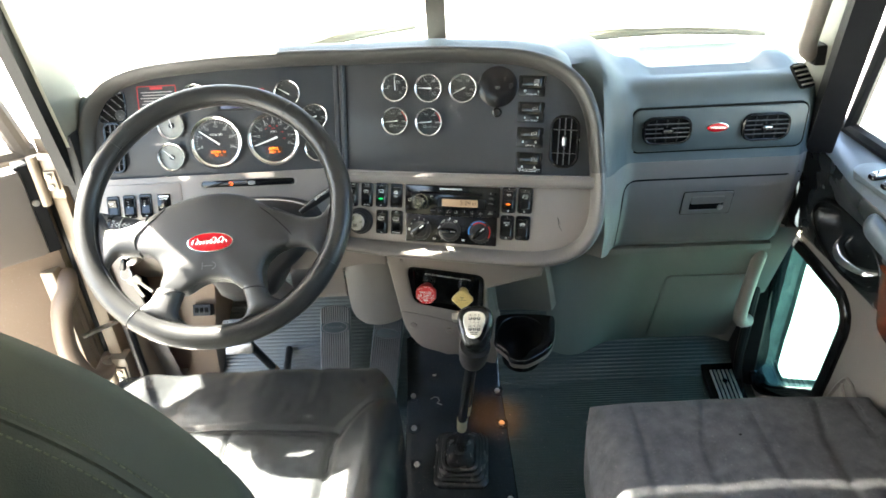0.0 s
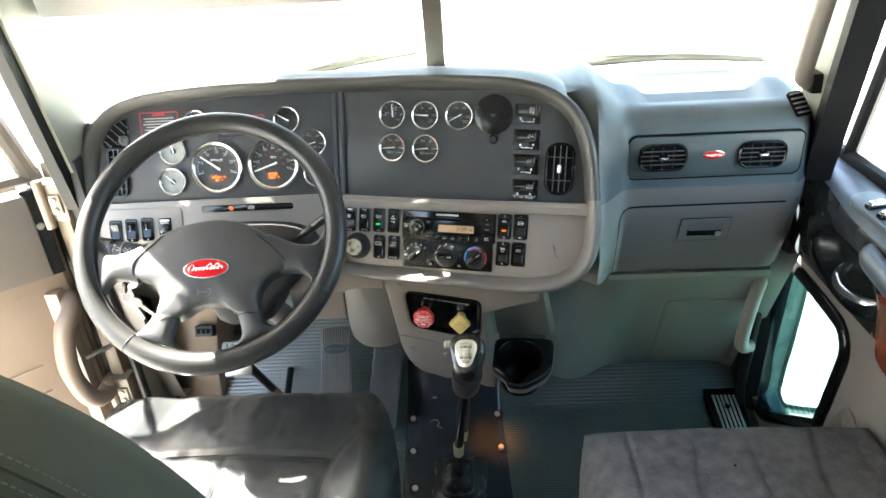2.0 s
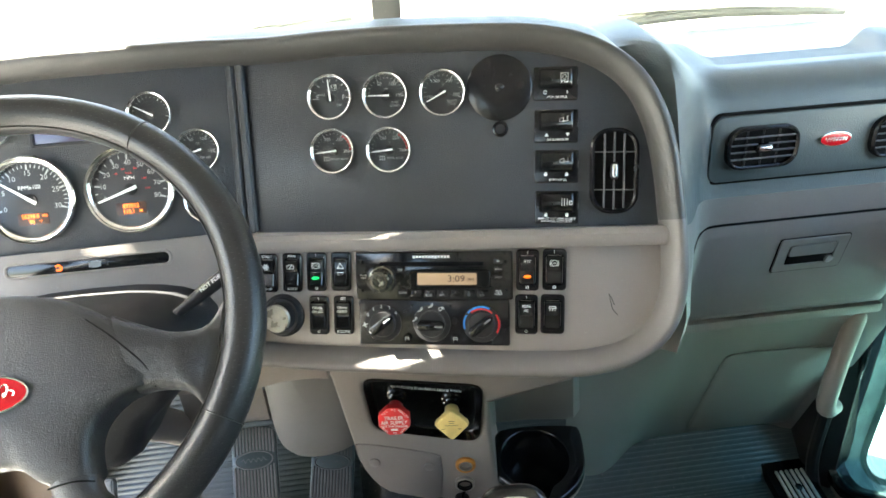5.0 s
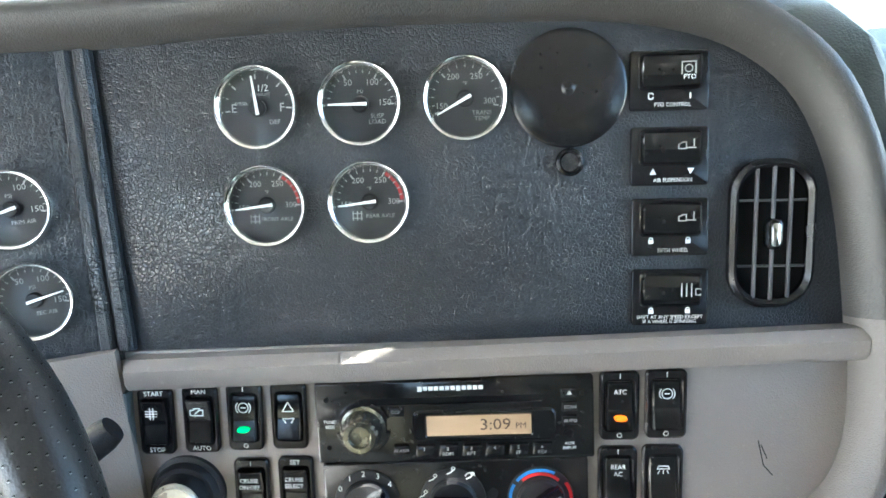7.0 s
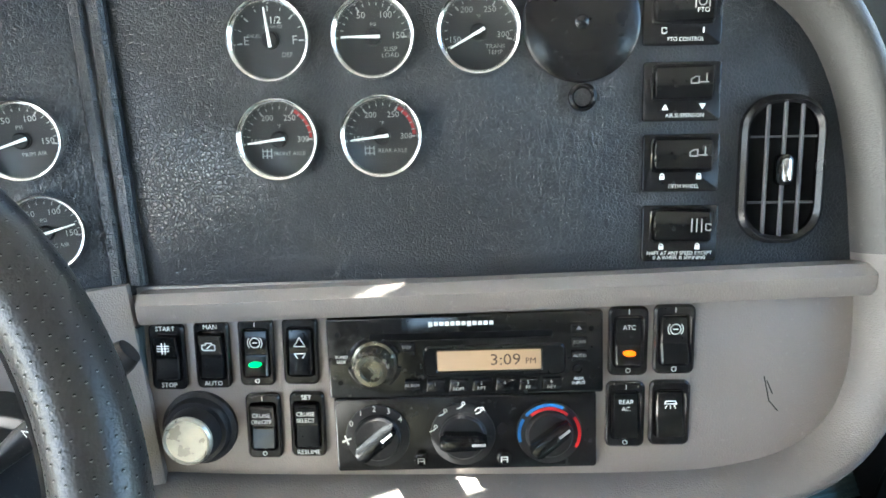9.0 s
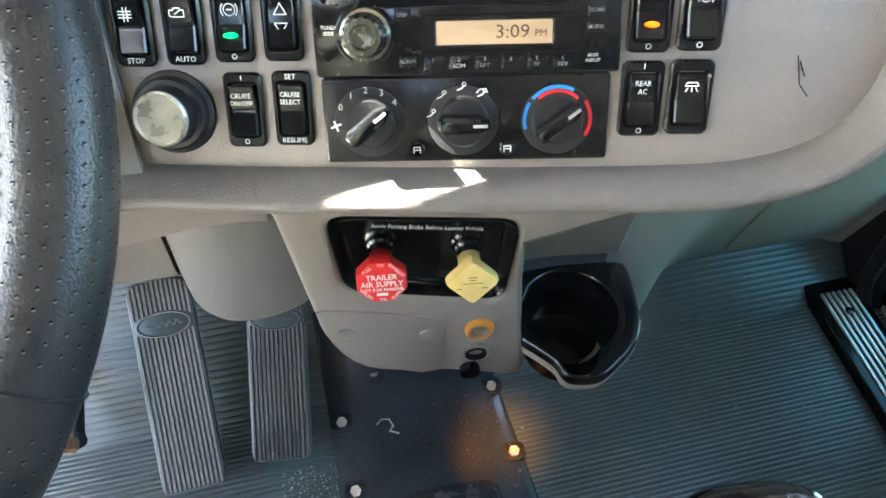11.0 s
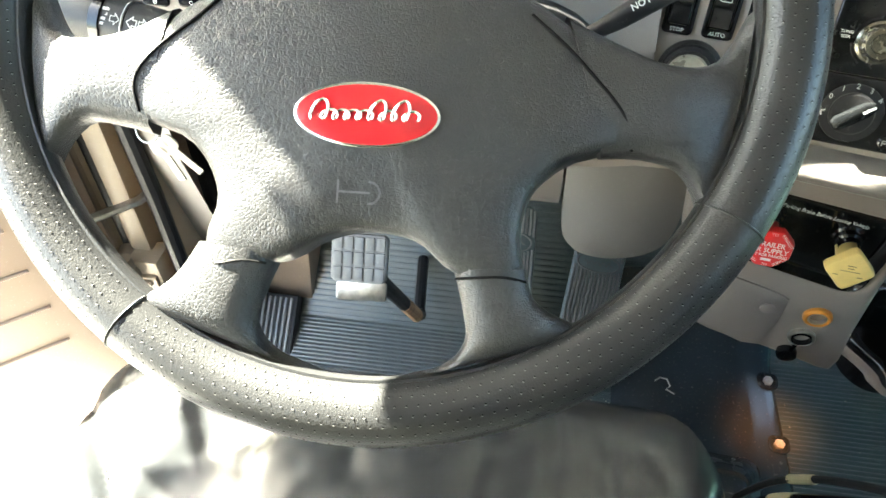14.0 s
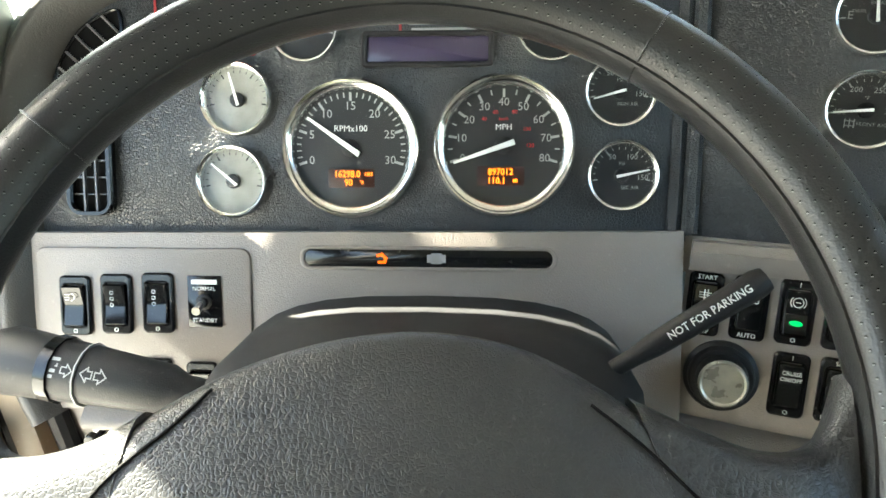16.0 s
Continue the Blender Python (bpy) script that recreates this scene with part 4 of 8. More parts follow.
    tube(bm, [a.lerp(b, 0.735), a.lerp(b, 0.775)], 0.0228, 14)
    part("grip_ring", bm, GLOSS, st, "glossy black ring")
    bm = BM()
    tube(bm, [a.lerp(b, 0.642), a.lerp(b, 0.647)], 0.0216, 14)
    part("joint_line", bm, PRINT_DIM, st, "pale joint line")
    d = (b - a).normalized()
    nrm = Vector((0.05, -0.75, 0.66))
    nrm = (nrm - d * nrm.dot(d)).normalized()
    bm = BM()
    for sg in (-1, 1):
        stroke(bm, [(sg * x, z) for x, z in ((0.001, 0.0022), (0.0042, 0.0022), (0.0042, 0.0046), (0.0088, 0.0), (0.0042, -0.0046), (0.0042, -0.0022), (0.001, -0.0022), (0.001, 0.0022))], 0, 0.0009)
    for k, w in enumerate((0.0018, 0.0026, 0.0034, 0.0042)):
        bars(bm, [(-0.0300, -0.0062 + 0.0038 * k, -0.0300 + 0.0012 + w, -0.0040 + 0.0038 * k)], 0.0008)
    stroke(bm, [(-0.0225, 0.002), (-0.0190, 0.002), (-0.0190, 0.0042), (-0.0152, 0.0), (-0.0190, -0.0042), (-0.0190, -0.002), (-0.0225, -0.002), (-0.0225, 0.002)], 0.0006, 0.0008)
    mk = part("mark_row", bm, PRINT_DIM, st, "white printed arrows and bars")
    mk.matrix_basis = Matrix.Translation(a.lerp(b, 0.575) + nrm * 0.0212) @ Matrix((-d, -nrm, nrm.cross(d) * -1)).transposed().to_4x4()


# ---- console under the dash ----
def build_console():
    e = thing("console", "taupe centre console with brake valves, cup holder and sockets", "console", CONSOLE)
    outer = [(-0.205, 0.255), (-0.186, 0.208), (-0.1772, 0.186), (-0.1724, 0.140), (-0.1667, 0.087), (-0.1602, 0.026), (-0.1461, -0.020), (-0.122, -0.053), (-0.085, -0.065), (-0.040, -0.073), (0.003, -0.084), (0.047, -0.099), (0.052, -0.060), (0.0446, -0.030), (0.0368, 0.075), (0.0355, 0.129), (0.0446, 0.162), (0.061, 0.169), (0.146, 0.164), (0.165, 0.255)]
    hole = rquad([(-0.1375, 0.1815), (-0.130, 0.082), (0.021, 0.051), (0.029, 0.162)], 0.022)
    c = (-0.054, 0.112)
    o, h = radial(outer, c, 96), radial(hole, c, 96)

    def towards(p, s, y):
        return [(c[0] + (u - c[0]) * s, y, c[1] + (v - c[1]) * s) for u, v in p]
    bm = BM()
    loft(bm, [flat(o, 0.13), flat(o, 0.006), flat(inset(o, 0.0018), 0.0018), flat(inset(o, 0.006), 0.0), towards(h, 1.07, 0.0), towards(h, 1.02, 0.0012), towards(h, 1.0, 0.004), towards(h, 0.99, 0.020)], cap0=True, cap1=False)
    part("console_body", bm, TAUPE, e, "rounded taupe console body", angle=50)
    # recess with the valve plate
    bm = BM()
    loft(bm, [towards(h, 1.0, 0.006), towards(h, 0.985, -0.0005), towards(h, 0.965, -0.001), towards(h, 0.945, 0.0015), towards(h, 0.905, 0.0095), towards(h, 0.88, 0.0125), towards(h, 0.83, 0.0135), towards(h, 0.4, 0.0135)], cap0=False)
    plate = part("valve_plate", bm, GLOSS, e, "gloss black recessed valve plate", angle=50)
    word(plate, "Apply Parking Brake Before Leaving Vehicle", 0.0070, -0.051, 0.1470, 0.0128, PRINT, turn=-8, stretch=0.80)
    # lower hatch
    bm = BM()
    hatch = [(-0.1595, 0.045), (-0.1565, 0.020), (-0.1425, -0.020), (-0.120, -0.049), (-0.085, -0.061), (-0.043, -0.067), (-0.0375, 0.016), (-0.041, 0.027), (-0.052, 0.033), (-0.100, 0.046), (-0.155, 0.056)]
    prism(bm, smooth_line(hatch, 2, closed=True), -0.0022, 0.006, 0.0014)
    hp = part("hatch", bm, TAUPE, e, "closed taupe hatch")
    for u, v in ((-0.1356, 0.0175), (-0.0549, 0.0055)):
        bm = BM()
        lathe(bm, [(0.0085, 0.0), (0.0082, -0.0040), (0.006, -0.0052), (0.0, -0.0055)], 20, u, v, cap=False)
        part("catch", bm, TAUPE, hp)
    # lighter socket, key switch and cap
    bm = BM()
    lathe(bm, [(0.0152, 0.0), (0.0150, -0.004), (0.0125, -0.0062), (0.0105, -0.0055), (0.010, 0.004)], 32, -0.0020, 0.0062, cap=False)
    part("lighter_ring", bm, ORANGE_PLASTIC, e, "amber lighter ring")
    bm = BM()
    lathe(bm, [(0.0104, 0.0), (0.0104, -0.005), (0.0088, -0.0052), (0.0085, 0.012), (0.0, 0.0125)], 28, -0.0020, 0.0062, cap=False)
    part("lighter_socket", bm, STEEL, e, "steel lighter socket")
    bm = BM()
    lathe(bm, [(0.0150, 0.0), (0.0148, -0.0045), (0.0125, -0.006), (0.0115, -0.004), (0.011, 0.0)], 30, -0.0045, -0.0352, cap=False)
    sock = part("power_socket", bm, STEEL, e, "steel-rimmed power socket")
    bm = BM()
    lathe(bm, [(0.0112, 0.0), (0.0112, -0.0062), (0.0095, -0.0064), (0.009, 0.012), (0.0, 0.0125)], 28, -0.0045, -0.0352, cap=False)
    part("liner", bm, GLOSS, sock, "dark socket liner")
    bm = BM()
    lathe(bm, [(0.0105, 0.004), (0.0118, -0.004), (0.0110, -0.009), (0.0070, -0.0105), (0.0, -0.0095)], 16, -0.0100, -0.0690, cap=False)
    tube(bm, [(-0.006, -0.003, -0.050), (-0.008, -0.007, -0.057), (-0.009, -0.006, -0.063)], 0.0025, 6)
    part("socket_cap", bm, GLOSS, sock, "black hanging socket cap")
    bm = BM()
    lathe(bm, [(0.0045, 0.0), (0.0042, -0.0028), (0.0, -0.0035)], 14, -0.1460, 0.1960, cap=False)
    part("screw", bm, TAUPE, e)
    # recess above the cup holder and the holder
    bm = BM()
    rows = []
    for i in range(9):
        t = i / 8
        y, v = 0.012 + 0.088 * t ** 0.8, 0.200 - 0.215 * t
        rows.append([(0.030 + 0.012 * t, y - 0.012, v), (0.040 + 0.008 * t, y, v), (0.10, y + 0.004, v), (0.150 + 0.022 * t, y + 0.002, v), (0.158 + 0.026 * t, y + 0.012, v)])
    loft(bm, rows, closed=False)
    part("recess_wall", bm, TAUPE_DARK, e, "grey wall above the cup holder")
    # red and yellow push-pull valves
    def valve(name, label, u, v, material, sides, rad, turn):
        k = thing(name, label, "valve knob", CONSOLE @ pose(u, 0, v), "brake valve knobs")
        bm = BM()
        lathe(bm, [(0.0155, 0.0155), (0.0150, 0.010), (0.0128, 0.008), (0.0122, 0.003), (0.0100, 0.001), (0.0098, -0.006)], 20, 0, 0.012, cap=False)
        part("collar", bm, GLOSS, k, "black threaded collar")
        bm = BM()
        lathe(bm, [(0.0085, 0.014), (0.0095, 0.012), (0.0105, -0.020), (0.0130, -0.026)], 20, 0, 0.006, cap=False)
        part("stem", bm, material, k)
        bm = BM()
        pts = [(rad * math.cos(radians(turn + 360 * i / sides)), rad * math.sin(radians(turn + 360 * i / sides))) for i in range(sides)]
        rnd = []
        for i in range(sides):
            p, q, s = Vector(pts[i - 1]), Vector(pts[i]), Vector(pts[(i + 1) % sides])
            f = 0.10 if sides == 8 else 0.16
            a, b = q.lerp(p, f), q.lerp(s, f)
            rnd += [tuple(a), tuple((a + b + q * 2) / 4), tuple(b)]
        loft(bm, [flat(inset(rnd, 0.003), -0.021), flat(rnd, -0.024), flat(rnd, -0.031), flat(inset(rnd, 0.0012), -0.0335), flat(inset(rnd, 0.0025), -0.034)])
        return k, part("head", bm, material, k, "", pose(0, 0, 0, -14, 0, 0))
    k, head = valve("trailer_valve_knob", "red octagonal trailer air supply knob", -0.0935, 0.1245, RED, 8, 0.0230, 22.5)
    for s, z, v in (("TRAILER", 0.0078, 0.0055), ("AIR SUPPLY", 0.0078, -0.0015), ("NOT FOR PARKING", 0.0046, -0.0072)):
        word(head, s, z, 0, v, -0.0343, PRINT, bold=0.012, stretch=0.9)
    bm = BM()
    bars(bm, [(-0.005, -0.0135, 0.0045, -0.0105)], -0.0343)
    part("print_bar", bm, PRINT, head)
    for s, a in (("PULL", 130), ("TO", 90), ("EXHAUST", 42), ("PUSH", 225), ("TO", 270), ("SUPPLY", 315)):
        word(head, s, 0.0042, 0.0178 * math.cos(radians(a)), 0.0178 * math.sin(radians(a)), -0.0343, PRINT, turn=(a - 90) if a < 180 else (a - 270))
    k, head = valve("parking_valve_knob", "pale yellow diamond parking brake knob", -0.0165, 0.1140, YELLOW, 4, 0.0248, 0)
    bm = BM()
    bars(bm, [(-0.004, 0.0062, 0.004, 0.0072), (-0.003, 0.0032, 0.003, 0.0042), (-0.014, -0.0055, -0.009, -0.0045), (0.008, -0.0055, 0.013, -0.0045), (-0.009, 0.000, 0.009, 0.0008)], -0.0343)
    part("print_bar", bm, mat("brown print", (0.16, 0.11, 0.04), 0.6), head)
    # cup holder
    cup = thing("cup_holder", "gloss black cup holder with a notched lip", "cup holder", pose(0.197, -0.012, 0.281, 11, 0, -10) @ pose(0, 0, 0, -90, 0, 0))
    outer = smooth_line([(0.074, 0.050), (0.076, 0.02), (0.074, -0.018), (0.062, -0.045), (0.040, -0.066), (0.020, -0.080), (0.0, -0.082), (-0.017, -0.078), (-0.024, -0.062), (-0.042, -0.045), (-0.060, -0.028), (-0.064, 0.0), (-0.062, 0.034), (-0.052, 0.052), (-0.01, 0.060), (0.04, 0.062), (0.068, 0.060)], 3, closed=True)
    inner = [(0.0515 * math.cos(radians(a)), 0.0515 * math.sin(radians(a))) for a in range(-62, 245, 8)] + [(-0.018, -0.060), (-0.014, -0.071), (-0.004, -0.075), (0.008, -0.074), (0.016, -0.066), (0.019, -0.057)]
    o, h = radial(outer, (0.0, 0.0), 72), radial(inner, (0.0, 0.0), 72)
    well = [(0.045 * math.cos(2 * math.pi * i / 72) + 0.001, 0.045 * math.sin(2 * math.pi * i / 72)) for i in range(72)]
    def lay(p, d):
        return [(u, d, v) for u, v in p]
    bm = BM()
    loft(bm, [lay(o, 0.016), lay(o, 0.004), lay(inset(o, 0.001), 0.001), lay(inset(o, 0.0035), 0.0), lay(inset(h, -0.004), 0.0), lay(inset(h, -0.0008), 0.0015), lay(h, 0.004), lay([(a[0] * 0.3 + b[0] * 0.7, a[1] * 0.3 + b[1] * 0.7) for a, b in zip(h, well)], 0.030), lay(well, 0.040), lay(well, 0.085)], cap0=False)
    part("holder", bm, GLOSS, cup, angle=50)
    bm = BM()
    low = [(u * 0.55 + 0.0, v * 0.45 + 0.02) for u, v in o]
    loft(bm, [lay(inset(o, 0.001), 0.012), lay(inset(o, -0.001), 0.016), lay([(u * 0.97, v * 0.97) for u, v in o], 0.030), lay([(u * 0.9, v * 0.80 + 0.01) for u, v in o], 0.055), lay(low, 0.095)], cap0=False)
    part("base", bm, TAUPE, cup, "taupe holder base", angle=60)


# ---- panels round the foot wells ----
def build_wells():
    e = thing("firewall_panel", "grey green moulded firewall panel with an access cover", "panel", kind="structure")
    def wy(x, z):
        y = 0.045 + 0.100 * smoothstep(0.27, 0.50, x)
        return y - 0.40 * (z - 0.22) * smoothstep(0.30, 0.45, x) - 0.02 * smoothstep(0.70, 0.78, x)
    bm = BM()
    xs = [0.262 + 0.0131 * i for i in range(41)]
    low = lambda x: 0.08 + 0.11 * max(0.0, 1 - (x - 0.262) / 0.27) ** 1.6     # its foot rises towards the console
    loft(bm, [[(x, wy(x, z), z) for z in [low(x) + (0.512 - low(x)) * k / 41 for k in range(42)]] for x in xs], closed=False)
    body = part("moulding", bm, TAUPE_DARK, e, angle=60)
    bm = BM()
    out = rr(0.200, 0.250, 0.014, 5, 0.647, 0.226)
    loops = []
    for d, s in ((0.002, 0.0), (-0.0018, 0.0), (-0.003, 0.0016)):
        loops.append([(u, wy(u, v) + d, v) for u, v in inset(out, s)])
    loft(bm, loops, cap0=False, cap1=False)
    bm.faces.new([v for v in bm.verts][-len(out):])
    part("access_cover", bm, TAUPE_DARK, e, "closed grey access cover")
    for x in (0.47, 0.60, 0.71):
        bm = BM()
        lathe(bm, [(0.004, 0.002), (0.004, -0.002), (0.0, -0.003)], 10, x, 0.468, cap=False)
        part("rivet", bm, PRINT_DIM, e, "pale plastic rivet", pose(0, 0.028, 0.0))
    # driver side
    k = thing("knee_panel", "taupe panels above the pedals", "panel", kind="structure")
    bm = BM()
    loft(bm, [[(x, y, z) for y, z in ((0.02, 0.565), (0.03, 0.52), (0.07, 0.44), (0.16, 0.36), (0.27, 0.315), (0.33, 0.30))] for x in (-0.70, -0.60, -0.45, -0.32, -0.172)], closed=False)
    part("knee_cover", bm, TAUPE, k)
    bm = BM()
    loft(bm, [[(x, y + 0.02, z) for y, z in ((0.05, 0.575), (0.062, 0.45), (0.070, 0.345), (0.076, 0.328), (0.088, 0.322), (0.16, 0.324))] for x in (-0.33, -0.29, -0.25, -0.22, -0.2065)], closed=False)
    part("lower_cover", bm, TAUPE, k, "pale lower cover above the pedals", angle=60)
    # band under the lip, in line with the console
    bm = BM()
    band = [(-0.46, 0.250), (-0.1755, 0.250), (-0.1755, 0.196), (-0.196, 0.197), (-0.237, 0.193), (-0.272, 0.1825), (-0.298, 0.178), (-0.46, 0.172)]
    prism(bm, band[::-1], -0.015, 0.05, 0.003)
    part("lip_band", bm, TAUPE, k, "taupe band under the dash lip", CONSOLE)
    duct = smooth_line([(-0.2035, 0.56), (-0.2035, 0.40), (-0.1990, 0.295), (-0.181, 0.259), (-0.156, 0.246), (-0.12, 0.246), (-0.080, 0.262), (-0.058, 0.30), (-0.053, 0.40), (-0.053, 0.56)], 4)
    bm = BM()
    loft(bm, [flat(duct, y) for y in (0.090, 0.093, 0.105, 0.15, 0.34)], closed=False)
    part("duct_cover", bm, GLOVE, k, "rounded grey duct cover", angle=60)
    front = BM()
    pillow(front, duct, 0.0905, 0.022, 6)
    part("duct_front", front, GLOVE, k, "rounded grey duct cover", angle=60)
    bm = BM()
    loft(bm, [[(-0.70, y, z), (-0.66, y, z)] for y, z in ((-0.0, 0.66), (0.02, 0.40), (0.10, 0.10), (0.34, 0.05))], closed=False)
    part("kick_panel", bm, TAUPE, k, "taupe kick panel by the door post")
    bm = BM()
    prism(bm, [(-0.699, 0.02), (-0.585, 0.02), (-0.575, 0.15), (-0.536, 0.345), (-0.520, 0.43), (-0.699, 0.43)], 0.140, 0.33, 0.004)
    part("side_bulkhead", bm, BEIGE, k, "tan bulkhead beside the foot rest")
    # foot rest
    f = thing("foot_rest", "black ribbed foot rest beside the clutch", "foot rest", pose(-0.634, 0.070, 0.020, -52, 0, 0))
    bm = BM()
    block(bm, (-0.035, 0.0, -0.065), (0.035, 0.03, 0.065), 0.004)
    part("base", bm, MATT, f)
    for i in range(7):
        bm = BM()
        block(bm, (-0.031 + 0.009 * i, -0.004, -0.060), (-0.0265 + 0.009 * i, 0.002, 0.060), 0.001, 1)
        part("rib", bm, PEDAL_RUBBER, f)
    # dark connector above it
    c = thing("connector", "black connector block on the kick panel", "connector", pose(-0.575, 0.125, 0.285, -30, 0, 0))
    bm = BM()
    block(bm, (-0.022, -0.01, -0.014), (0.022, 0.02, 0.014), 0.002)
    part("body", bm, MATT, c)
    bm = BM()
    for i in range(3):
        block(bm, (-0.016 + 0.012 * i, -0.0125, -0.006), (-0.008 + 0.012 * i, -0.009, 0.006), 0.0008, 1)
    part("socket", bm, DARK, c)


# ---- pedals ----
def build_pedals():
    def plate_pedal(name, label, m, w, l, n, rubber):
        e = thing(name, label, "pedal", m, "pedals")
        out = rr(w, l, 0.012, 4)
        out = [(u, v + (0.012 * (1 - (2 * u / w) ** 2) if v > l * 0.44 else 0)) for u, v in out]
        bm = BM()
        prism(bm, out, 0.0, 0.016, 0.003)
        part("plate", bm, RUBBER, e)
        for i in range(n):
            u = -w * 0.44 + w * 0.88 * i / (n - 1)
            for v0, v1 in ((-l * 0.485, l * 0.245 + 0.010 * (abs(2 * u / w)) ** 2), (l * 0.375 - 0.010 * (abs(2 * u / w)) ** 2, l * 0.49 + 0.009 * (1 - (2 * u / w) ** 2))):
                bm = BM()
                s = w / n * 0.38
                loft(bm, [[(u + a, b, v) for a, b in ((-s, 0.001), (-s * 0.6, -0.0032), (s * 0.6, -0.0032), (s, 0.001))] for v in (v0, v1)])
                part("rib", bm, rubber, e)
        bm = BM()
        ring(bm, circle(w * 0.43, 32, 0, l * 0.31, l * 0.062), circle(w * 0.40, 32, 0, l * 0.31, l * 0.053), -0.0035, 0.001, 0.0006)
        stroke(bm, smooth_line([(-w * 0.28 + w * 0.56 * i / 14, l * 0.31 + l * 0.013 * math.sin(i * 2.2)) for i in range(15)], 3), -0.002, 0.0013)
        part("oval_mark", bm, rubber, e, "plain embossed oval")
        bm = BM()
        block(bm, (-0.012, 0.014, -l * 0.30), (0.012, 0.045, -l * 0.05), 0.003)
        block(bm, (-0.030, 0.016, -l * 0.44), (0.030, 0.040, -l * 0.32), 0.003)
        part("bracket", bm, MATT, e, "black pedal bracket")
    plate_pedal("brake_pedal", "grey ribbed rubber brake pedal plate", pose(-0.262, 0.105, 0.130, -43, 2.5, 4) @ pose(-0.0005, 0, 0.001), 0.0765, 0.262, 13, PEDAL_RUBBER)
    plate_pedal("accelerator_pedal", "dark grey ribbed rubber accelerator pedal plate", pose(-0.128, 0.105, 0.115, -45, -1, -3) @ pose(-0.0104, 0, 0.0040, 0, 5.3, 0), 0.0755, 0.226, 13, PEDAL_DARK)
    e = thing("clutch_pedal", "small grey clutch pedal on a bent black arm", "pedal", pose(-0.430, -0.055, 0.345, -38, 0, 2) @ Matrix.Diagonal((0.88, 0.88, 1.0, 1)), "pedals")
    bm = BM()
    prism(bm, rr(0.074, 0.056, 0.008, 4), 0.0, 0.012, 0.002)
    part("pad", bm, PEDAL_RUBBER, e)
    for i in range(5):
        for j in range(3):
            bm = BM()
            prism(bm, rr(0.0115, 0.0145, 0.001, 1, -0.028 + 0.014 * i, -0.0175 + 0.0175 * j), -0.0025, 0.001, 0.0006)
            part("block", bm, PEDAL_RUBBER, e)
    bm = BM()
    prism(bm, rr(0.066, 0.022, 0.004, 3, 0.004, -0.038), 0.003, 0.010, 0.001)
    part("lower_edge", bm, STEEL, e, "bright metal lower edge")
    bm = BM()
    inv = e.matrix_world.inverted()
    knee, elbow, end = Vector((-0.412, -0.030, 0.280)), Vector((-0.392, 0.083, 0.086)), Vector((-0.402, 0.190, 0.105))
    tube(bm, [inv @ p for p in (Vector((-0.428, -0.046, 0.335)), knee, knee.lerp(elbow, 0.5), knee.lerp(elbow, 0.93), elbow + Vector((0.002, 0.006, 0)), elbow.lerp(end, 0.12), end)], 0.0105, 10)
    part("arm", bm, MATT, e, "bent black pedal arm")
    bm = BM()
    tube(bm, [inv @ knee.lerp(elbow, 0.55), inv @ knee.lerp(elbow, 0.94)], 0.0112, 10)
    part("rust", bm, mat("rusty steel", (0.30, 0.17, 0.09), 0.7, vary=0.3, scale=90), e, "rust-worn arm")


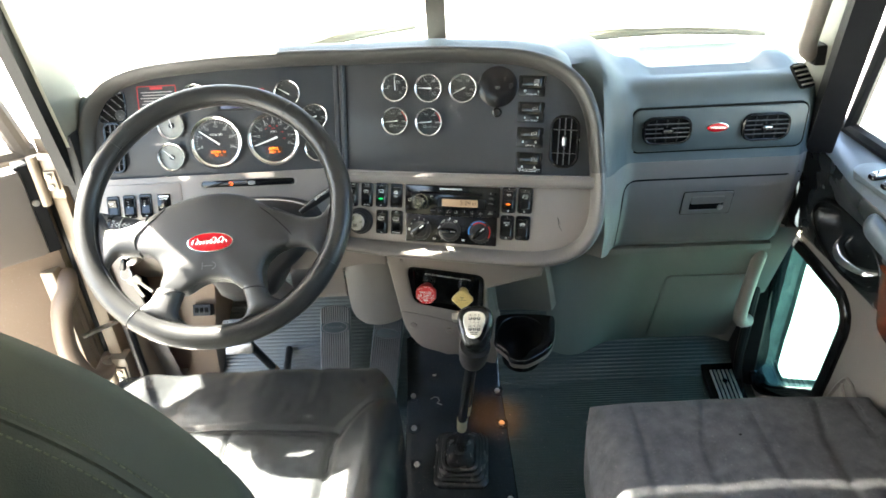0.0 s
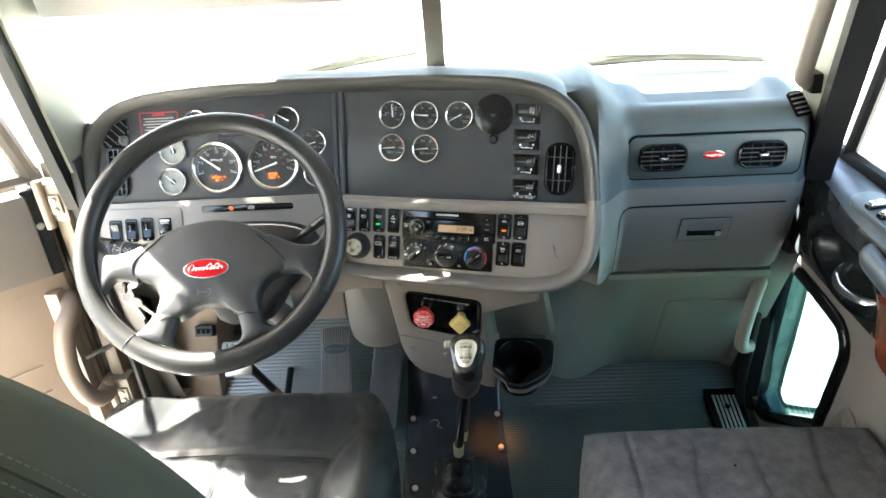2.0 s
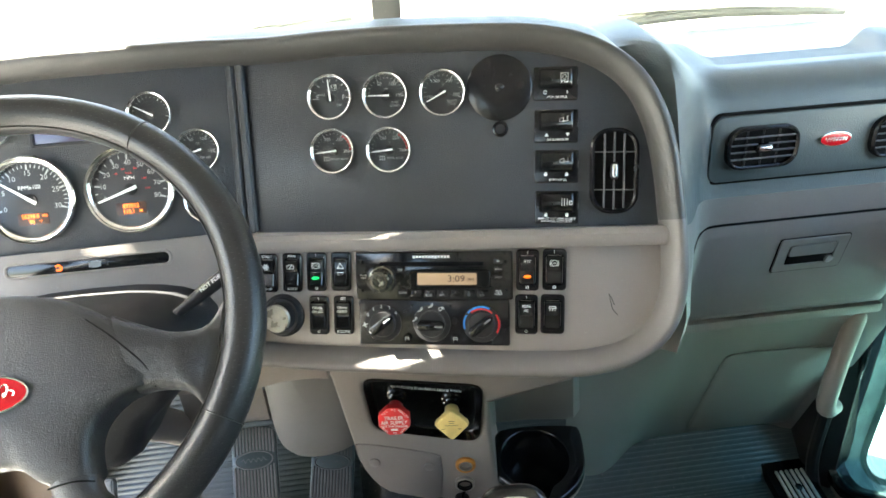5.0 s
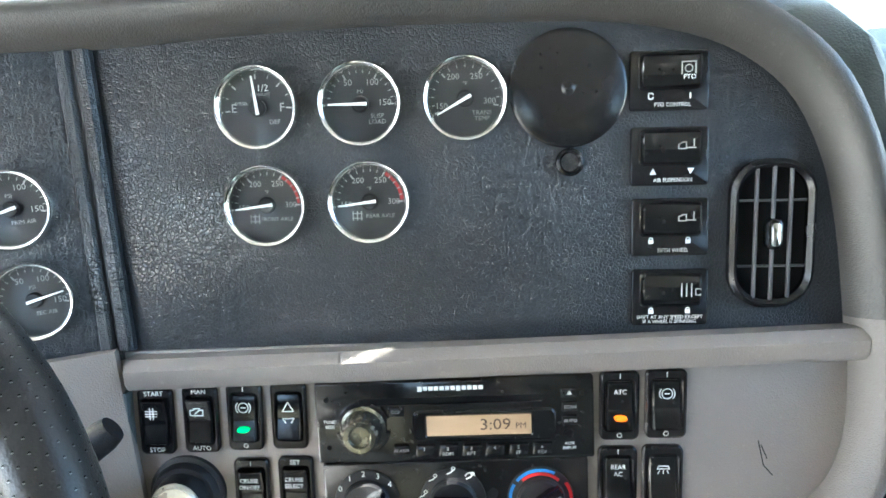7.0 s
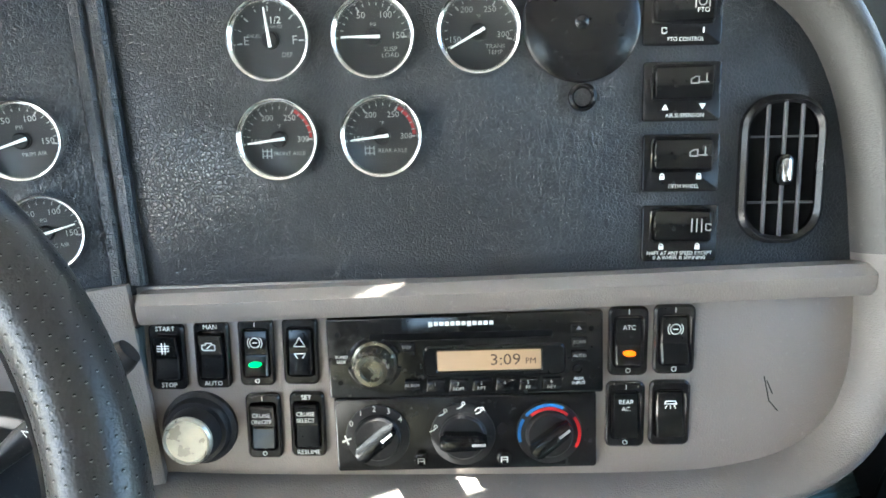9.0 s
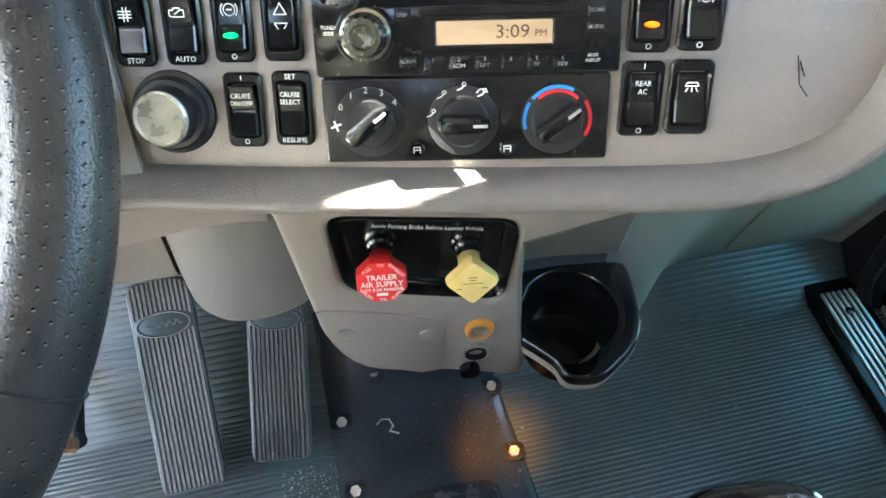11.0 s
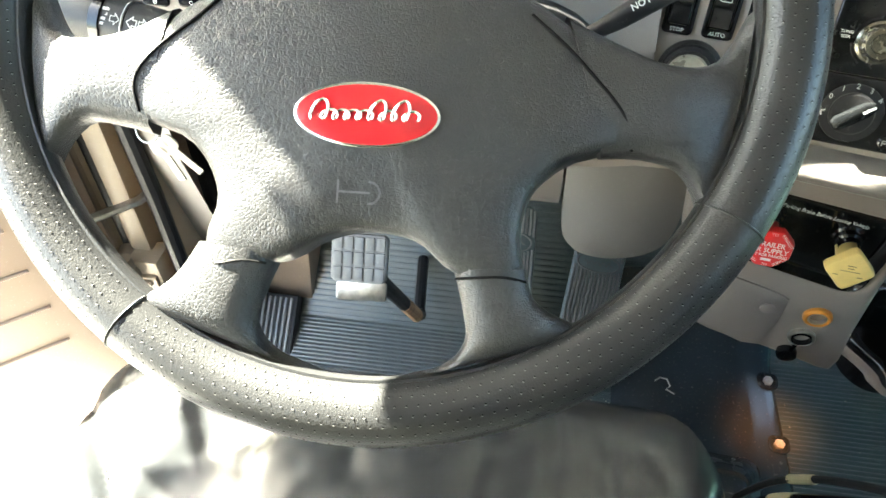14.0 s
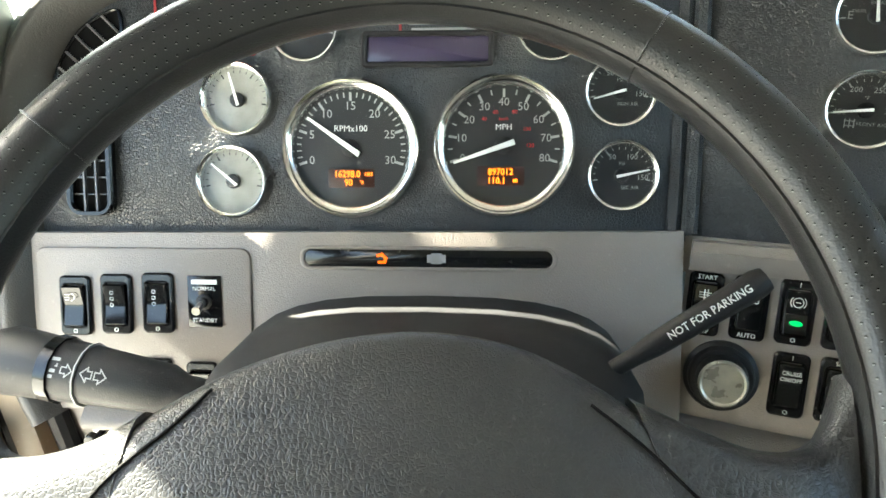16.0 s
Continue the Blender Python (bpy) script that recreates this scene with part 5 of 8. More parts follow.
# ---- tunnel cover and gear lever ----
def build_lever():
    def tz(y):
        return floor_z(y) + 0.012
    e = thing("tunnel_cover", "satin black floor cover bolted over the gearbox tunnel", "floor cover", kind="structure")
    bm = BM()
    ys = [-0.42, -0.34, -0.28, -0.2, -0.1, 0.0, 0.06, 0.12, 0.17, 0.21]
    loops = []
    for y in ys:
        x0, x1 = -0.088 + 0.01 * (y < -0.1), 0.178 - 0.06 * (y + 0.2)
        z = tz(y)
        loops.append([(x0, y, z - 0.014), (x0 + 0.002, y, z - 0.008), (x0 + 0.008, y, z - 0.004), (x0 + 0.018, y, z - 0.001), (x0 + 0.030, y, z + 0.001), (x0 + 0.042, y, z + 0.004), (x0 + 0.054, y, z + 0.008), (x0 + 0.070, y, z + 0.009), (x1 - 0.062, y, z + 0.009), (x1 - 0.048, y, z + 0.008), (x1 - 0.036, y, z + 0.003), (x1 - 0.022, y, z + 0.001), (x1 - 0.008, y, z - 0.004), (x1 - 0.002, y, z - 0.008), (x1, y, z - 0.014)])
    loft(bm, loops, closed=False)
    part("cover", bm, PLATE, e, angle=50)
    spots = [(-0.070, 0.080), (-0.066, -0.014), (-0.057, -0.112), (-0.048, -0.215), (-0.058, -0.33), (0.147, 0.088), (0.152, -0.008), (0.157, -0.205), (0.160, -0.33), (-0.015, 0.135)]
    for x, y in spots:
        m = pose(x, y, tz(y) + 0.002, 12, 0, 0)
        bm = BM()
        pts = rr(0.030, 0.026, 0.009, 4)
        loft(bm, [[(u, v, -0.004) for u, v in pts], [(u, v, 0.001) for u, v in pts], [(u * 0.92, v * 0.92, 0.002) for u, v in pts], [(u * 0.72, v * 0.72, 0.002) for u, v in pts], [(u * 0.68, v * 0.68, -0.001) for u, v in pts]])
        washer = part("bolt_seat", bm, PLATE, e, "", m)
        bm = BM()
        loft(bm, [[(0.0072 * math.cos(a), 0.0072 * math.sin(a), z) for a in [math.pi * k / 3 for k in range(6)]] for z in (-0.001, 0.0045)])
        part("bolt", bm, ZINC, washer, "worn zinc hex bolt")
    # little wire hook lying on the cover
    bm = BM()
    tube(bm, [(x, y, tz(y) + 0.011) for x, y in ((-0.024, 0.062), (-0.016, 0.068), (-0.006, 0.066), (-0.002, 0.056), (-0.008, 0.050), (0.004, 0.044))], 0.0012, 6)
    solo("wire_clip", bm, STEEL, "small bent wire clip lying on the floor cover", "wire")
    g = thing("gear_lever", "gear lever with a glossy black knob and a silver shift plate", "gear lever")
    base = Matrix.Translation((0.050, -0.108, tz(-0.108) + 0.006)) @ pose(0, 0, 0, 9, 0, -4)
    bm = BM()
    loops = []
    for w, h, r, z, s in ((0.128, 0.150, 0.02, 0.0, 0), (0.128, 0.150, 0.02, 0.006, 0), (0.122, 0.144, 0.02, 0.009, 0), (0.110, 0.132, 0.02, 0.010, 0), (0.112, 0.134, 0.02, 0.017, 0), (0.108, 0.130, 0.02, 0.020, 0), (0.096, 0.118, 0.02, 0.021, -0.002), (0.098, 0.120, 0.02, 0.029, -0.002), (0.094, 0.116, 0.02, 0.032, -0.003), (0.083, 0.103, 0.02, 0.033, -0.004), (0.085, 0.105, 0.02, 0.041, -0.004), (0.081, 0.100, 0.02, 0.044, -0.005), (0.071, 0.088, 0.02, 0.045, -0.007), (0.069, 0.086, 0.02, 0.056, -0.010), (0.058, 0.070, 0.018, 0.068, -0.016), (0.036, 0.040, 0.014, 0.078, -0.026), (0.026, 0.028, 0.012, 0.090, -0.032)):
        loops.append([(u, v + s, z) for u, v in rr(w, h, r, 5)])
    loft(bm, loops)
    part("boot", bm, BOOT, g, "ribbed black rubber boot", base, angle=50)
    foot, head = Vector((0.052, -0.150, 0.065)), Vector((0.0856, -0.3853, 0.5365))
    bend = smooth_line([tuple(foot), (0.056, -0.204, 0.195), (0.068, -0.285, 0.352), tuple(head)], 6)
    bm = BM()
    tube(bm, bend, 0.0098, 12)
    part("shaft", bm, GLOSS, g, "black lever shaft")
    bm = BM()
    tube(bm, smooth_line([(0.052, -0.136, 0.07), (0.064, -0.158, 0.155), (0.074, -0.202, 0.248), (0.080, -0.262, 0.345), (0.084, -0.338, 0.462)], 5), 0.0042, 8)
    part("air_line", bm, MATT, g, "thin black air line")
    bm = BM()
    tube(bm, [bend[5], bend[6], bend[7]], 0.0108, 12)
    tube(bm, [(0.0690, -0.172, 0.190), (0.0730, -0.196, 0.236)], 0.0052, 8)
    part("tape", bm, mat("pale tape", (0.62, 0.56, 0.36), 0.6), g, "pale yellow tape bands")
    d = (head - Vector((0.068, -0.285, 0.352))).normalized()
    bm = BM()
    a = head - d * 0.055
    tube(bm, [a, a + d * 0.004, a + d * 0.012, head + d * 0.006, head + d * 0.010], [0.018, 0.0215, 0.0230, 0.0250, 0.0245], 24)
    part("collar", bm, MATT, g, "black plastic collar")
    KN = pose(0.0848, -0.4013, 0.5935, -51, 0, -13) @ Matrix.Rotation(radians(-6), 4, "Y") @ Matrix.Diagonal((0.89, 0.89, 0.89, 1))
    bm = BM()
    shape = smooth_line([(0.0, 0.033), (0.016, 0.0315), (0.026, 0.024), (0.0285, 0.010), (0.0235, -0.012), (0.015, -0.031), (0.0, -0.037), (-0.015, -0.031), (-0.0235, -0.012), (-0.0285, 0.010), (-0.026, 0.024), (-0.016, 0.0315)], 4, closed=True)
    shape = shape if area2(shape) > 0 else shape[::-1]
    loops = []
    for s, y, dz in ((0.62, 0.058, -0.006), (0.88, 0.054, -0.006), (1.0, 0.045, -0.005), (1.10, 0.030, -0.003), (1.12, 0.016, -0.001), (1.08, 0.007, 0), (1.0, 0.002, 0), (0.93, 0.0, 0)):
        loops.append([(u * s, y, v * s + dz) for u, v in shape])
    loft(bm, loops)
    knob = part("knob", bm, GLOSS, g, "glossy black shift knob", KN, angle=60)
    bm = BM()
    prism(bm, [(u * 0.70 + 0.0005, v * 0.72) for u, v in shape], -0.0012, 0.004, 0.0006)
    part("plate_edge", bm, CHROME, knob, "polished plate edge")
    bm = BM()
    prism(bm, [(u * 0.66 + 0.0005, v * 0.68) for u, v in shape], -0.0018, 0.004, 0.0003)
    part("shift_plate", bm, ALU, knob, "silver shift pattern plate")
    top, bot = (("R", "R"), ("7", "2"), ("9", "4")), (("6", "1"), ("8", "3"), ("10", "5"))
    lines, fill = BM(), BM()
    for row, v in ((top, 0.0150), (bot, -0.0085)):
        for i, (s, t) in enumerate(row):
            u = -0.0098 + 0.0098 * i
            stroke(lines, rr(0.0072, 0.0118, 0.0015, 2, u, v) + rr(0.0072, 0.0118, 0.0015, 2, u, v)[:1], -0.0020, 0.0004)
            prism(fill, rr(0.0074, 0.0058, 0.0012, 2, u, v - 0.0030), -0.0021, -0.0019, 0.00005)
            word(knob, s, 0.0047, u * 0.76 + 0.0012, (v + 0.0031) * 0.82, -0.0021, MATT, name="numeral")
            word(knob, t, 0.0050, u * 0.76 + 0.0012, (v - 0.0030) * 0.82, -0.0023, PRINT, name="numeral", bold=0.02)
    for i in range(3):
        u = -0.0098 + 0.0098 * i
        stroke(lines, [(u, 0.009), (u, -0.0025)], -0.0020, 0.0004)
    stroke(lines, [(-0.0098, 0.0032), (0.0098, 0.0032)], -0.0020, 0.0004)
    for u0, u1, v in ((-0.0095, -0.001, -0.0185), (0.0005, 0.0090, -0.0185), (-0.0085, 0.0085, -0.0220)):
        bars(lines, [(u0, v - 0.0008, u1, v + 0.0008)], -0.0020)
    PM = Matrix.Translation((0.0012, 0, 0)) @ Matrix.Diagonal((0.76, 1, 0.82, 1))
    part("pattern", lines, MATT, knob, "thin printed shift pattern", PM)
    part("pattern_fill", fill, MATT, knob, "", PM)
    bm = BM()
    block(bm, (-0.043, 0.014, 0.012), (-0.022, 0.032, 0.026), 0.003)
    part("splitter", bm, STEEL, knob, "grey splitter switch")


build_wheel()
build_console()
build_wells()
build_pedals()
build_lever()


# ---- seats ----
def cushion(bm, x0, x1, y0, y1, top, low, fn, nx=64, ny=60, corner=0.10):
    """A cushion with rounded plan corners: y1 is its front; fn(x, y) adds to the height of the top."""
    def warp(a, b):
        # square to rounded plan
        u, v = 2 * a - 1, 2 * b - 1
        k = corner
        return u * (1 - k * v * v * v * v * abs(u) ** 3), v * (1 - k * u * u * u * u * abs(v) ** 3)
    cx, cy, hx, hy = (x0 + x1) / 2, (y0 + y1) / 2, (x1 - x0) / 2, (y1 - y0) / 2
    rows = []
    for i in range(nx + 1):
        row = []
        for j in range(ny + 1):
            u, v = warp(i / nx, j / ny)
            x, y = cx + hx * u, cy + hy * v
            ex, ey = hx - abs(x - cx), hy - abs(y - cy)
            d = min(ex, ey)
            z = top + fn(x, y) - 0.055 * max(0, 1 - d / 0.055) ** 2.2
            row.append((x, y, z))
        rows.append(row)
    grid = loft(bm, rows, closed=False)
    border = [grid[i][0] for i in range(nx + 1)] + [grid[nx][j] for j in range(1, ny + 1)] + [grid[i][ny] for i in range(nx - 1, -1, -1)] + [grid[0][j] for j in range(ny - 1, 0, -1)]
    prev = border
    for dz, s in ((0.4, 1.008), (0.8, 1.004), (1.0, 0.98)):
        ring_ = [bm.verts.new((cx + (v.co.x - cx) * s, cy + (v.co.y - cy) * s, v.co.z + (low - v.co.z) * dz)) for v in border]
        for k in range(len(ring_)):
            j = (k + 1) % len(ring_)
            bm.faces.new((prev[k], prev[j], ring_[j], ring_[k]))
        prev = ring_
    bm.faces.new(prev)


def seg_dist(p, line):
    best = 9.0
    for a, b in zip(line, line[1:]):
        ax, ay, bx, by = a[0], a[1], b[0], b[1]
        t = max(0, min(1, ((p[0] - ax) * (bx - ax) + (p[1] - ay) * (by - ay)) / ((bx - ax) ** 2 + (by - ay) ** 2 + 1e-12)))
        best = min(best, math.hypot(p[0] - ax - t * (bx - ax), p[1] - ay - t * (by - ay)))
    return best


def build_driver_seat():
    e = thing("driver_seat", "black leather driver seat with a dark olive backrest", "seat")
    right = smooth_line([(-0.035, -0.262), (-0.075, -0.315), (-0.120, -0.365), (-0.150, -0.415), (-0.162, -0.50), (-0.165, -0.75)], 4)
    left = smooth_line([(-0.640, -0.262), (-0.600, -0.315), (-0.555, -0.365), (-0.525, -0.415), (-0.513, -0.50), (-0.51, -0.75)], 4)
    cross = [(-0.525, -0.405), (-0.40, -0.398), (-0.28, -0.400), (-0.150, -0.412)]
    mid = [(-0.338, -0.40), (-0.338, -0.74)]
    folds = [([(-0.215, -0.225), (-0.205, -0.27), (-0.21, -0.33), (-0.235, -0.385)], 0.010), ([(-0.175, -0.24), (-0.160, -0.29), (-0.165, -0.36)], 0.008), ([(-0.265, -0.30), (-0.270, -0.35), (-0.290, -0.39)], 0.008), ([(-0.36, -0.225), (-0.375, -0.27), (-0.37, -0.33)], 0.012), ([(-0.45, -0.23), (-0.44, -0.28), (-0.455, -0.34)], 0.010), ([(-0.13, -0.28), (-0.115, -0.31), (-0.120, -0.345)], 0.007), ([(-0.31, -0.24), (-0.30, -0.27), (-0.305, -0.31)], 0.007)]

    def h(x, y):
        z = -0.0065 * max(0, 1 - seg_dist((x, y), right) / 0.011)
        z -= 0.0065 * max(0, 1 - seg_dist((x, y), left) / 0.011)
        z -= 0.004 * max(0, 1 - seg_dist((x, y), cross) / 0.010)
        z -= 0.0025 * max(0, 1 - seg_dist((x, y), mid) / 0.007)
        side = max(smoothstep(-0.17, -0.10, x), smoothstep(-0.505, -0.57, x) if x < -0.505 else 0)
        z += 0.018 * side * smoothstep(-0.25, -0.45, y)
        z += 0.010 * math.cos((x + 0.338) * 4.2) * smoothstep(-0.60, -0.35, y)
        # creases running back from the front edge
        c = math.sin(x * 62 + 3.0 * noise.noise((x * 9, y * 4, 0.3))) * noise.noise((x * 7, y * 2.0, 2.1))
        z += 0.0085 * c * smoothstep(-0.48, -0.30, y) * (1 - smoothstep(-0.215, -0.19, y))
        for p, wide in folds:
            z -= 0.0016 * max(0, 1 - (seg_dist((x, y), p) / wide) ** 1.5)
        z += 0.0030 * noise.noise((x * 14, y * 14, 1.0)) + 0.0011 * noise.noise((x * 48, y * 40, 4.0))
        return z
    bm = BM()
    cushion(bm, -0.640, -0.048, -0.80, -0.203, 0.380, 0.20, h, 110, 110, 0.17)
    seat = part("cushion", bm, SEAT_LEATHER, e, "creased black leather cushion", angle=70)
    for line in (right, left, cross, mid):
        bm = BM()
        pts = []
        for x, y in (line if len(line) > 5 else smooth_line(line, 8)):
            d = min(0.296 - abs(x + 0.344), 0.2985 - abs(y + 0.5015))
            if d > 0.022:
                pts.append((x, y, 0.380 + h(x, y) - 0.055 * max(0, 1 - d / 0.055) ** 2.2 + 0.0002))
        tube(bm, pts, 0.0011, 5)
        part("seam", bm, DARK, seat)
    bm = BM()
    pts = []
    for i in range(100):
        u = -0.72 + 1.44 * i / 99
        pts.append((-0.344 + 0.296 * u * (1 - 0.17 * abs(u) ** 3), -0.5015 + 0.2985 * (1 - 0.17 * u ** 4) + 0.0014, 0.304))
    for k in range(0, 99, 2):
        tube(bm, pts[k:k + 2], 0.0007, 4)
    part("front_stitching", bm, THREAD, seat, "pale stitching along the front edge")
    bm = BM()
    block(bm, (-0.60, -0.76, 0.06), (-0.08, -0.24, 0.21), 0.02)
    part("seat_base", bm, MATT, e, "black seat base")
    bm = BM()
    block(bm, (-0.54, -0.70, -0.058), (-0.14, -0.30, 0.07), 0.01)
    part("pedestal", bm, MATT, e, "black seat pedestal")
    # backrest
    bm = BM()
    prof = smooth_line([(-0.335, 0.935), (-0.29, 0.915), (-0.225, 0.862), (-0.172, 0.795), (-0.125, 0.70), (-0.108, 0.60), (-0.112, 0.45), (-0.13, 0.33), (-0.20, 0.30), (-0.335, 0.295)], 4)
    out = prof + [(-0.67 - x, z) for x, z in prof[-2:0:-1]]
    out = out if area2(out) > 0 else out[::-1]
    loops = []
    for s, y in ((0.5, -0.90), (0.80, -0.898), (0.93, -0.888), (0.985, -0.868), (1.0, -0.84), (0.995, -0.80), (0.96, -0.775), (0.85, -0.762), (0.5, -0.755)):
        loops.append([(-0.335 + (u + 0.335) * s, y - 0.10 * (v - 0.6), 0.61 + (v - 0.61) * s) for u, v in out])
    loft(bm, loops)
    back = part("backrest", bm, OLIVE, e, "dark olive velour backrest", Matrix.Translation((-0.028, 0, 0)), angle=70)
    bm = BM()
    tube(bm, [(-0.335 + (u + 0.335) * 0.990, -0.860 - 0.10 * (v - 0.6), 0.61 + (v - 0.61) * 0.990) for u, v in out], 0.0026, 6, closed=True)
    part("piping", bm, OLIVE, back)
    bm = BM()
    for s, y in ((0.9945, -0.8515), (0.9835, -0.8705)):
        edge = [Vector((-0.335 + (u + 0.335) * s, y - 0.10 * (v - 0.6), 0.61 + (v - 0.61) * s)) for u, v in out]
        for p, q in zip(edge, edge[1:] + edge[:1]):
            n3 = max(1, int((q - p).length / 0.006))
            for k in range(n3):
                tube(bm, [p.lerp(q, (k + 0.15) / n3), p.lerp(q, (k + 0.8) / n3)], 0.0009, 4)
    part("stitching", bm, THREAD_OLIVE, back, "olive stitching beside the piping")


def build_passenger_seat():
    e = thing("passenger_seat", "grey velour passenger seat with pleated cushion", "seat")
    pleats = [[(x + 0.03 * (k % 2), -0.345), (x, -0.45), (x - 0.01, -0.80)] for k, x in enumerate((0.36, 0.455, 0.56, 0.655, 0.74))]

    def h(x, y):
        z = -0.0045 * sum(max(0, 1 - seg_dist((x, y), p) / 0.009) for p in pleats)
        z += 0.004 * noise.noise((x * 10, y * 6, 7.0)) + 0.0012 * noise.noise((x * 40, y * 30, 3.0))
        return z + 0.012 * math.cos((x - 0.54) * 5)
    bm = BM()
    cushion(bm, 0.274, 0.815, -0.86, -0.305, 0.358, 0.19, h, 90, 80, 0.07)
    seat = part("cushion", bm, VELOUR, e, "pleated grey velour cushion", angle=70)
    bm = BM()
    tube(bm, [(x, -0.31 - 0.012 * abs((x - 0.54) / 0.27) ** 5, 0.297) for x in [0.290 + 0.0127 * i for i in range(40)]], 0.003, 6)
    part("piping", bm, VELOUR, seat)
    bm = BM()
    lathe(bm, [(0.0028, 0.001), (0.0022, -0.001), (0.0, -0.0012)], 10, cap=False)
    part("burn_mark", bm, DARK, seat, "small dark burn hole", pose(0.520, -0.433, 0.370, -90, 0, 0))
    bm = BM()
    block(bm, (0.30, -0.80, 0.05), (0.78, -0.36, 0.20), 0.015)
    part("seat_base", bm, MATT, e, "black seat base")
    bm = BM()
    block(bm, (0.32, -0.76, -0.058), (0.76, -0.42, 0.06), 0.006)
    tube(bm, [(0.275, -0.45, 0.19), (0.262, -0.40, 0.17), (0.264, -0.36, 0.12), (0.285, -0.36, 0.05), (0.30, -0.40, 0.02)], 0.010, 8)
    part("pedestal", bm, GLOSS, e, "black seat frame")
    bm = BM()
    out = rr(0.46, 0.66, 0.12, 7, 0.60, 0.60)
    loops = []
    for s, y in ((0.5, -1.02), (0.88, -1.01), (0.97, -0.99), (1.0, -0.95), (0.97, -0.90), (0.85, -0.885), (0.5, -0.88)):
        loops.append([(0.60 + (u - 0.60) * s, y - 0.1 * (v - 0.6), 0.60 + (v - 0.60) * s) for u, v in out])
    loft(bm, loops)
    part("backrest", bm, OLIVE, e, "dark olive backrest", angle=70)


# ---- doors ----
def build_passenger_door():
    D = pose(0.800, 0.0, 0.0, 0, 0, -90)     # x towards the rear, y outwards, z up
    e = thing("passenger_door", "closed passenger door with a low window and dark arm rest", "door", D, kind="structure")
    win = smooth_line([(-0.091, 0.253), (-0.085, 0.40), (-0.072, 0.436), (-0.040, 0.447), (0.14, 0.442), (0.172, 0.434), (0.186, 0.410), (0.183, 0.37), (0.165, 0.242), (0.145, 0.205), (-0.030, 0.062), (-0.060, 0.048), (-0.090, 0.055), (-0.102, 0.085)], 3, closed=True)
    c = (0.02, 0.28)
    lower = [(-0.20, -0.05), (0.80, -0.05), (0.80, 0.490), (0.30, 0.490), (0.06, 0.490), (-0.075, 0.487), (-0.20, 0.487)]
    o, h = radial(lower, c, 96), radial(win, c, 96)
    bm = BM()
    loft(bm, [flat(o, 0.03), flat(o, 0.0), flat(inset(h, -0.030), 0.0), flat(inset(h, -0.026), 0.004), flat(inset(h, -0.026), 0.03)], cap0=False, cap1=False)
    part("lower_panel", bm, TAUPE, e, "taupe lower door panel")
    bm = BM()
    loft(bm, [flat(inset(h, -0.027), 0.022), flat(inset(h, -0.027), -0.003), flat(inset(h, -0.022), -0.009), flat(inset(h, -0.006), -0.010), flat(inset(h, -0.001), -0.004), flat(h, 0.022)], cap0=False, cap1=False)
    fr_ = part("low_window_frame", bm, GLOSS, e, "thick black rubber window frame", angle=50)
    bm = BM()
    prism(bm, h, 0.002, 0.006, 0.0003)
    part("pane", bm, GLASS_GREEN, fr_, "dusty tinted pane")
    bm = BM()
    loft(bm, [flat(inset(h, -0.001), 0.0225), flat(inset(h, 0.004), 0.050), flat(inset(h, 0.014), 0.056)], cap0=False, cap1=False)
    part("channel", bm, REVEAL, fr_, "dusty grey green window channel")
    # embossed fan of ribs on the rear lower panel
    for i in range(6):
        bm = BM()
        tube(bm, [(0.24 + 0.035 * i, 0.0, 0.30 - 0.03 * i), (0.34 + 0.05 * i, 0.0, 0.18 - 0.03 * i)], 0.005, 6, 0.6)
        part("embossed_rib", bm, TAUPE, e)
    bm = BM()
    tube(bm, smooth_line([(0.14, 0.0, 0.02), (0.205, 0.0, 0.22), (0.235, 0.0, 0.30), (0.26, 0.0, 0.32), (0.32, 0.0, 0.28), (0.70, 0.0, -0.02)], 5), 0.004, 6)
    part("embossed_edge", bm, TAUPE, e)
    # dark upper panel with the arm rest
    bm = BM()
    xs = [-0.10, -0.06, -0.02] + [0.005 + 0.0125 * k for k in range(22)] + [0.30, 0.36, 0.45, 0.80]
    loops = []
    for x in xs:
        s = smoothstep(-0.02, 0.24, x)
        row = []
        for y, z in [(0.06, 0.488), (0.002, 0.488), (-0.004, 0.497)] + [(-0.004 + 0.004 * math.sin(math.pi * k / 10), 0.505 + 0.0105 * k) for k in range(11)] + [(-0.008 - 0.014 * s, 0.632 - 0.006 * s), (-0.014 - 0.026 * s, 0.653 - 0.004 * s), (-0.020 - 0.036 * s, 0.676), (-0.019 - 0.034 * s, 0.695), (-0.006 - 0.024 * s, 0.709), (0.028, 0.714), (0.06, 0.717)]:
            r = math.hypot((x - 0.135 - 0.3 * (0.555 - z)) / 0.125, (z - 0.555) / 0.054)
            row.append((x, y + 0.034 * (1 - smoothstep(0.78, 1.0, r)), z))
        loops.append(row)
    loft(bm, loops, closed=False)
    up = part("upper_panel", bm, DOOR_DARK, e, "dark upper door panel with a sunk bowl", angle=60)
    bm = BM()
    loops = []
    for x in [-0.07, -0.03, 0.02, 0.06, 0.10, 0.14, 0.18, 0.22, 0.30, 0.45, 0.80]:
        s = smoothstep(-0.02, 0.24, x)
        loops.append([(x, y, z) for y, z in ((-0.0195 - 0.034 * s, 0.697), (-0.006 - 0.024 * s, 0.7115), (0.012, 0.7145), (0.032, 0.7165))])
    loft(bm, loops, closed=False)
    part("sill_top", bm, DOOR_BLUE, e, "blue grey arm rest top", angle=60)
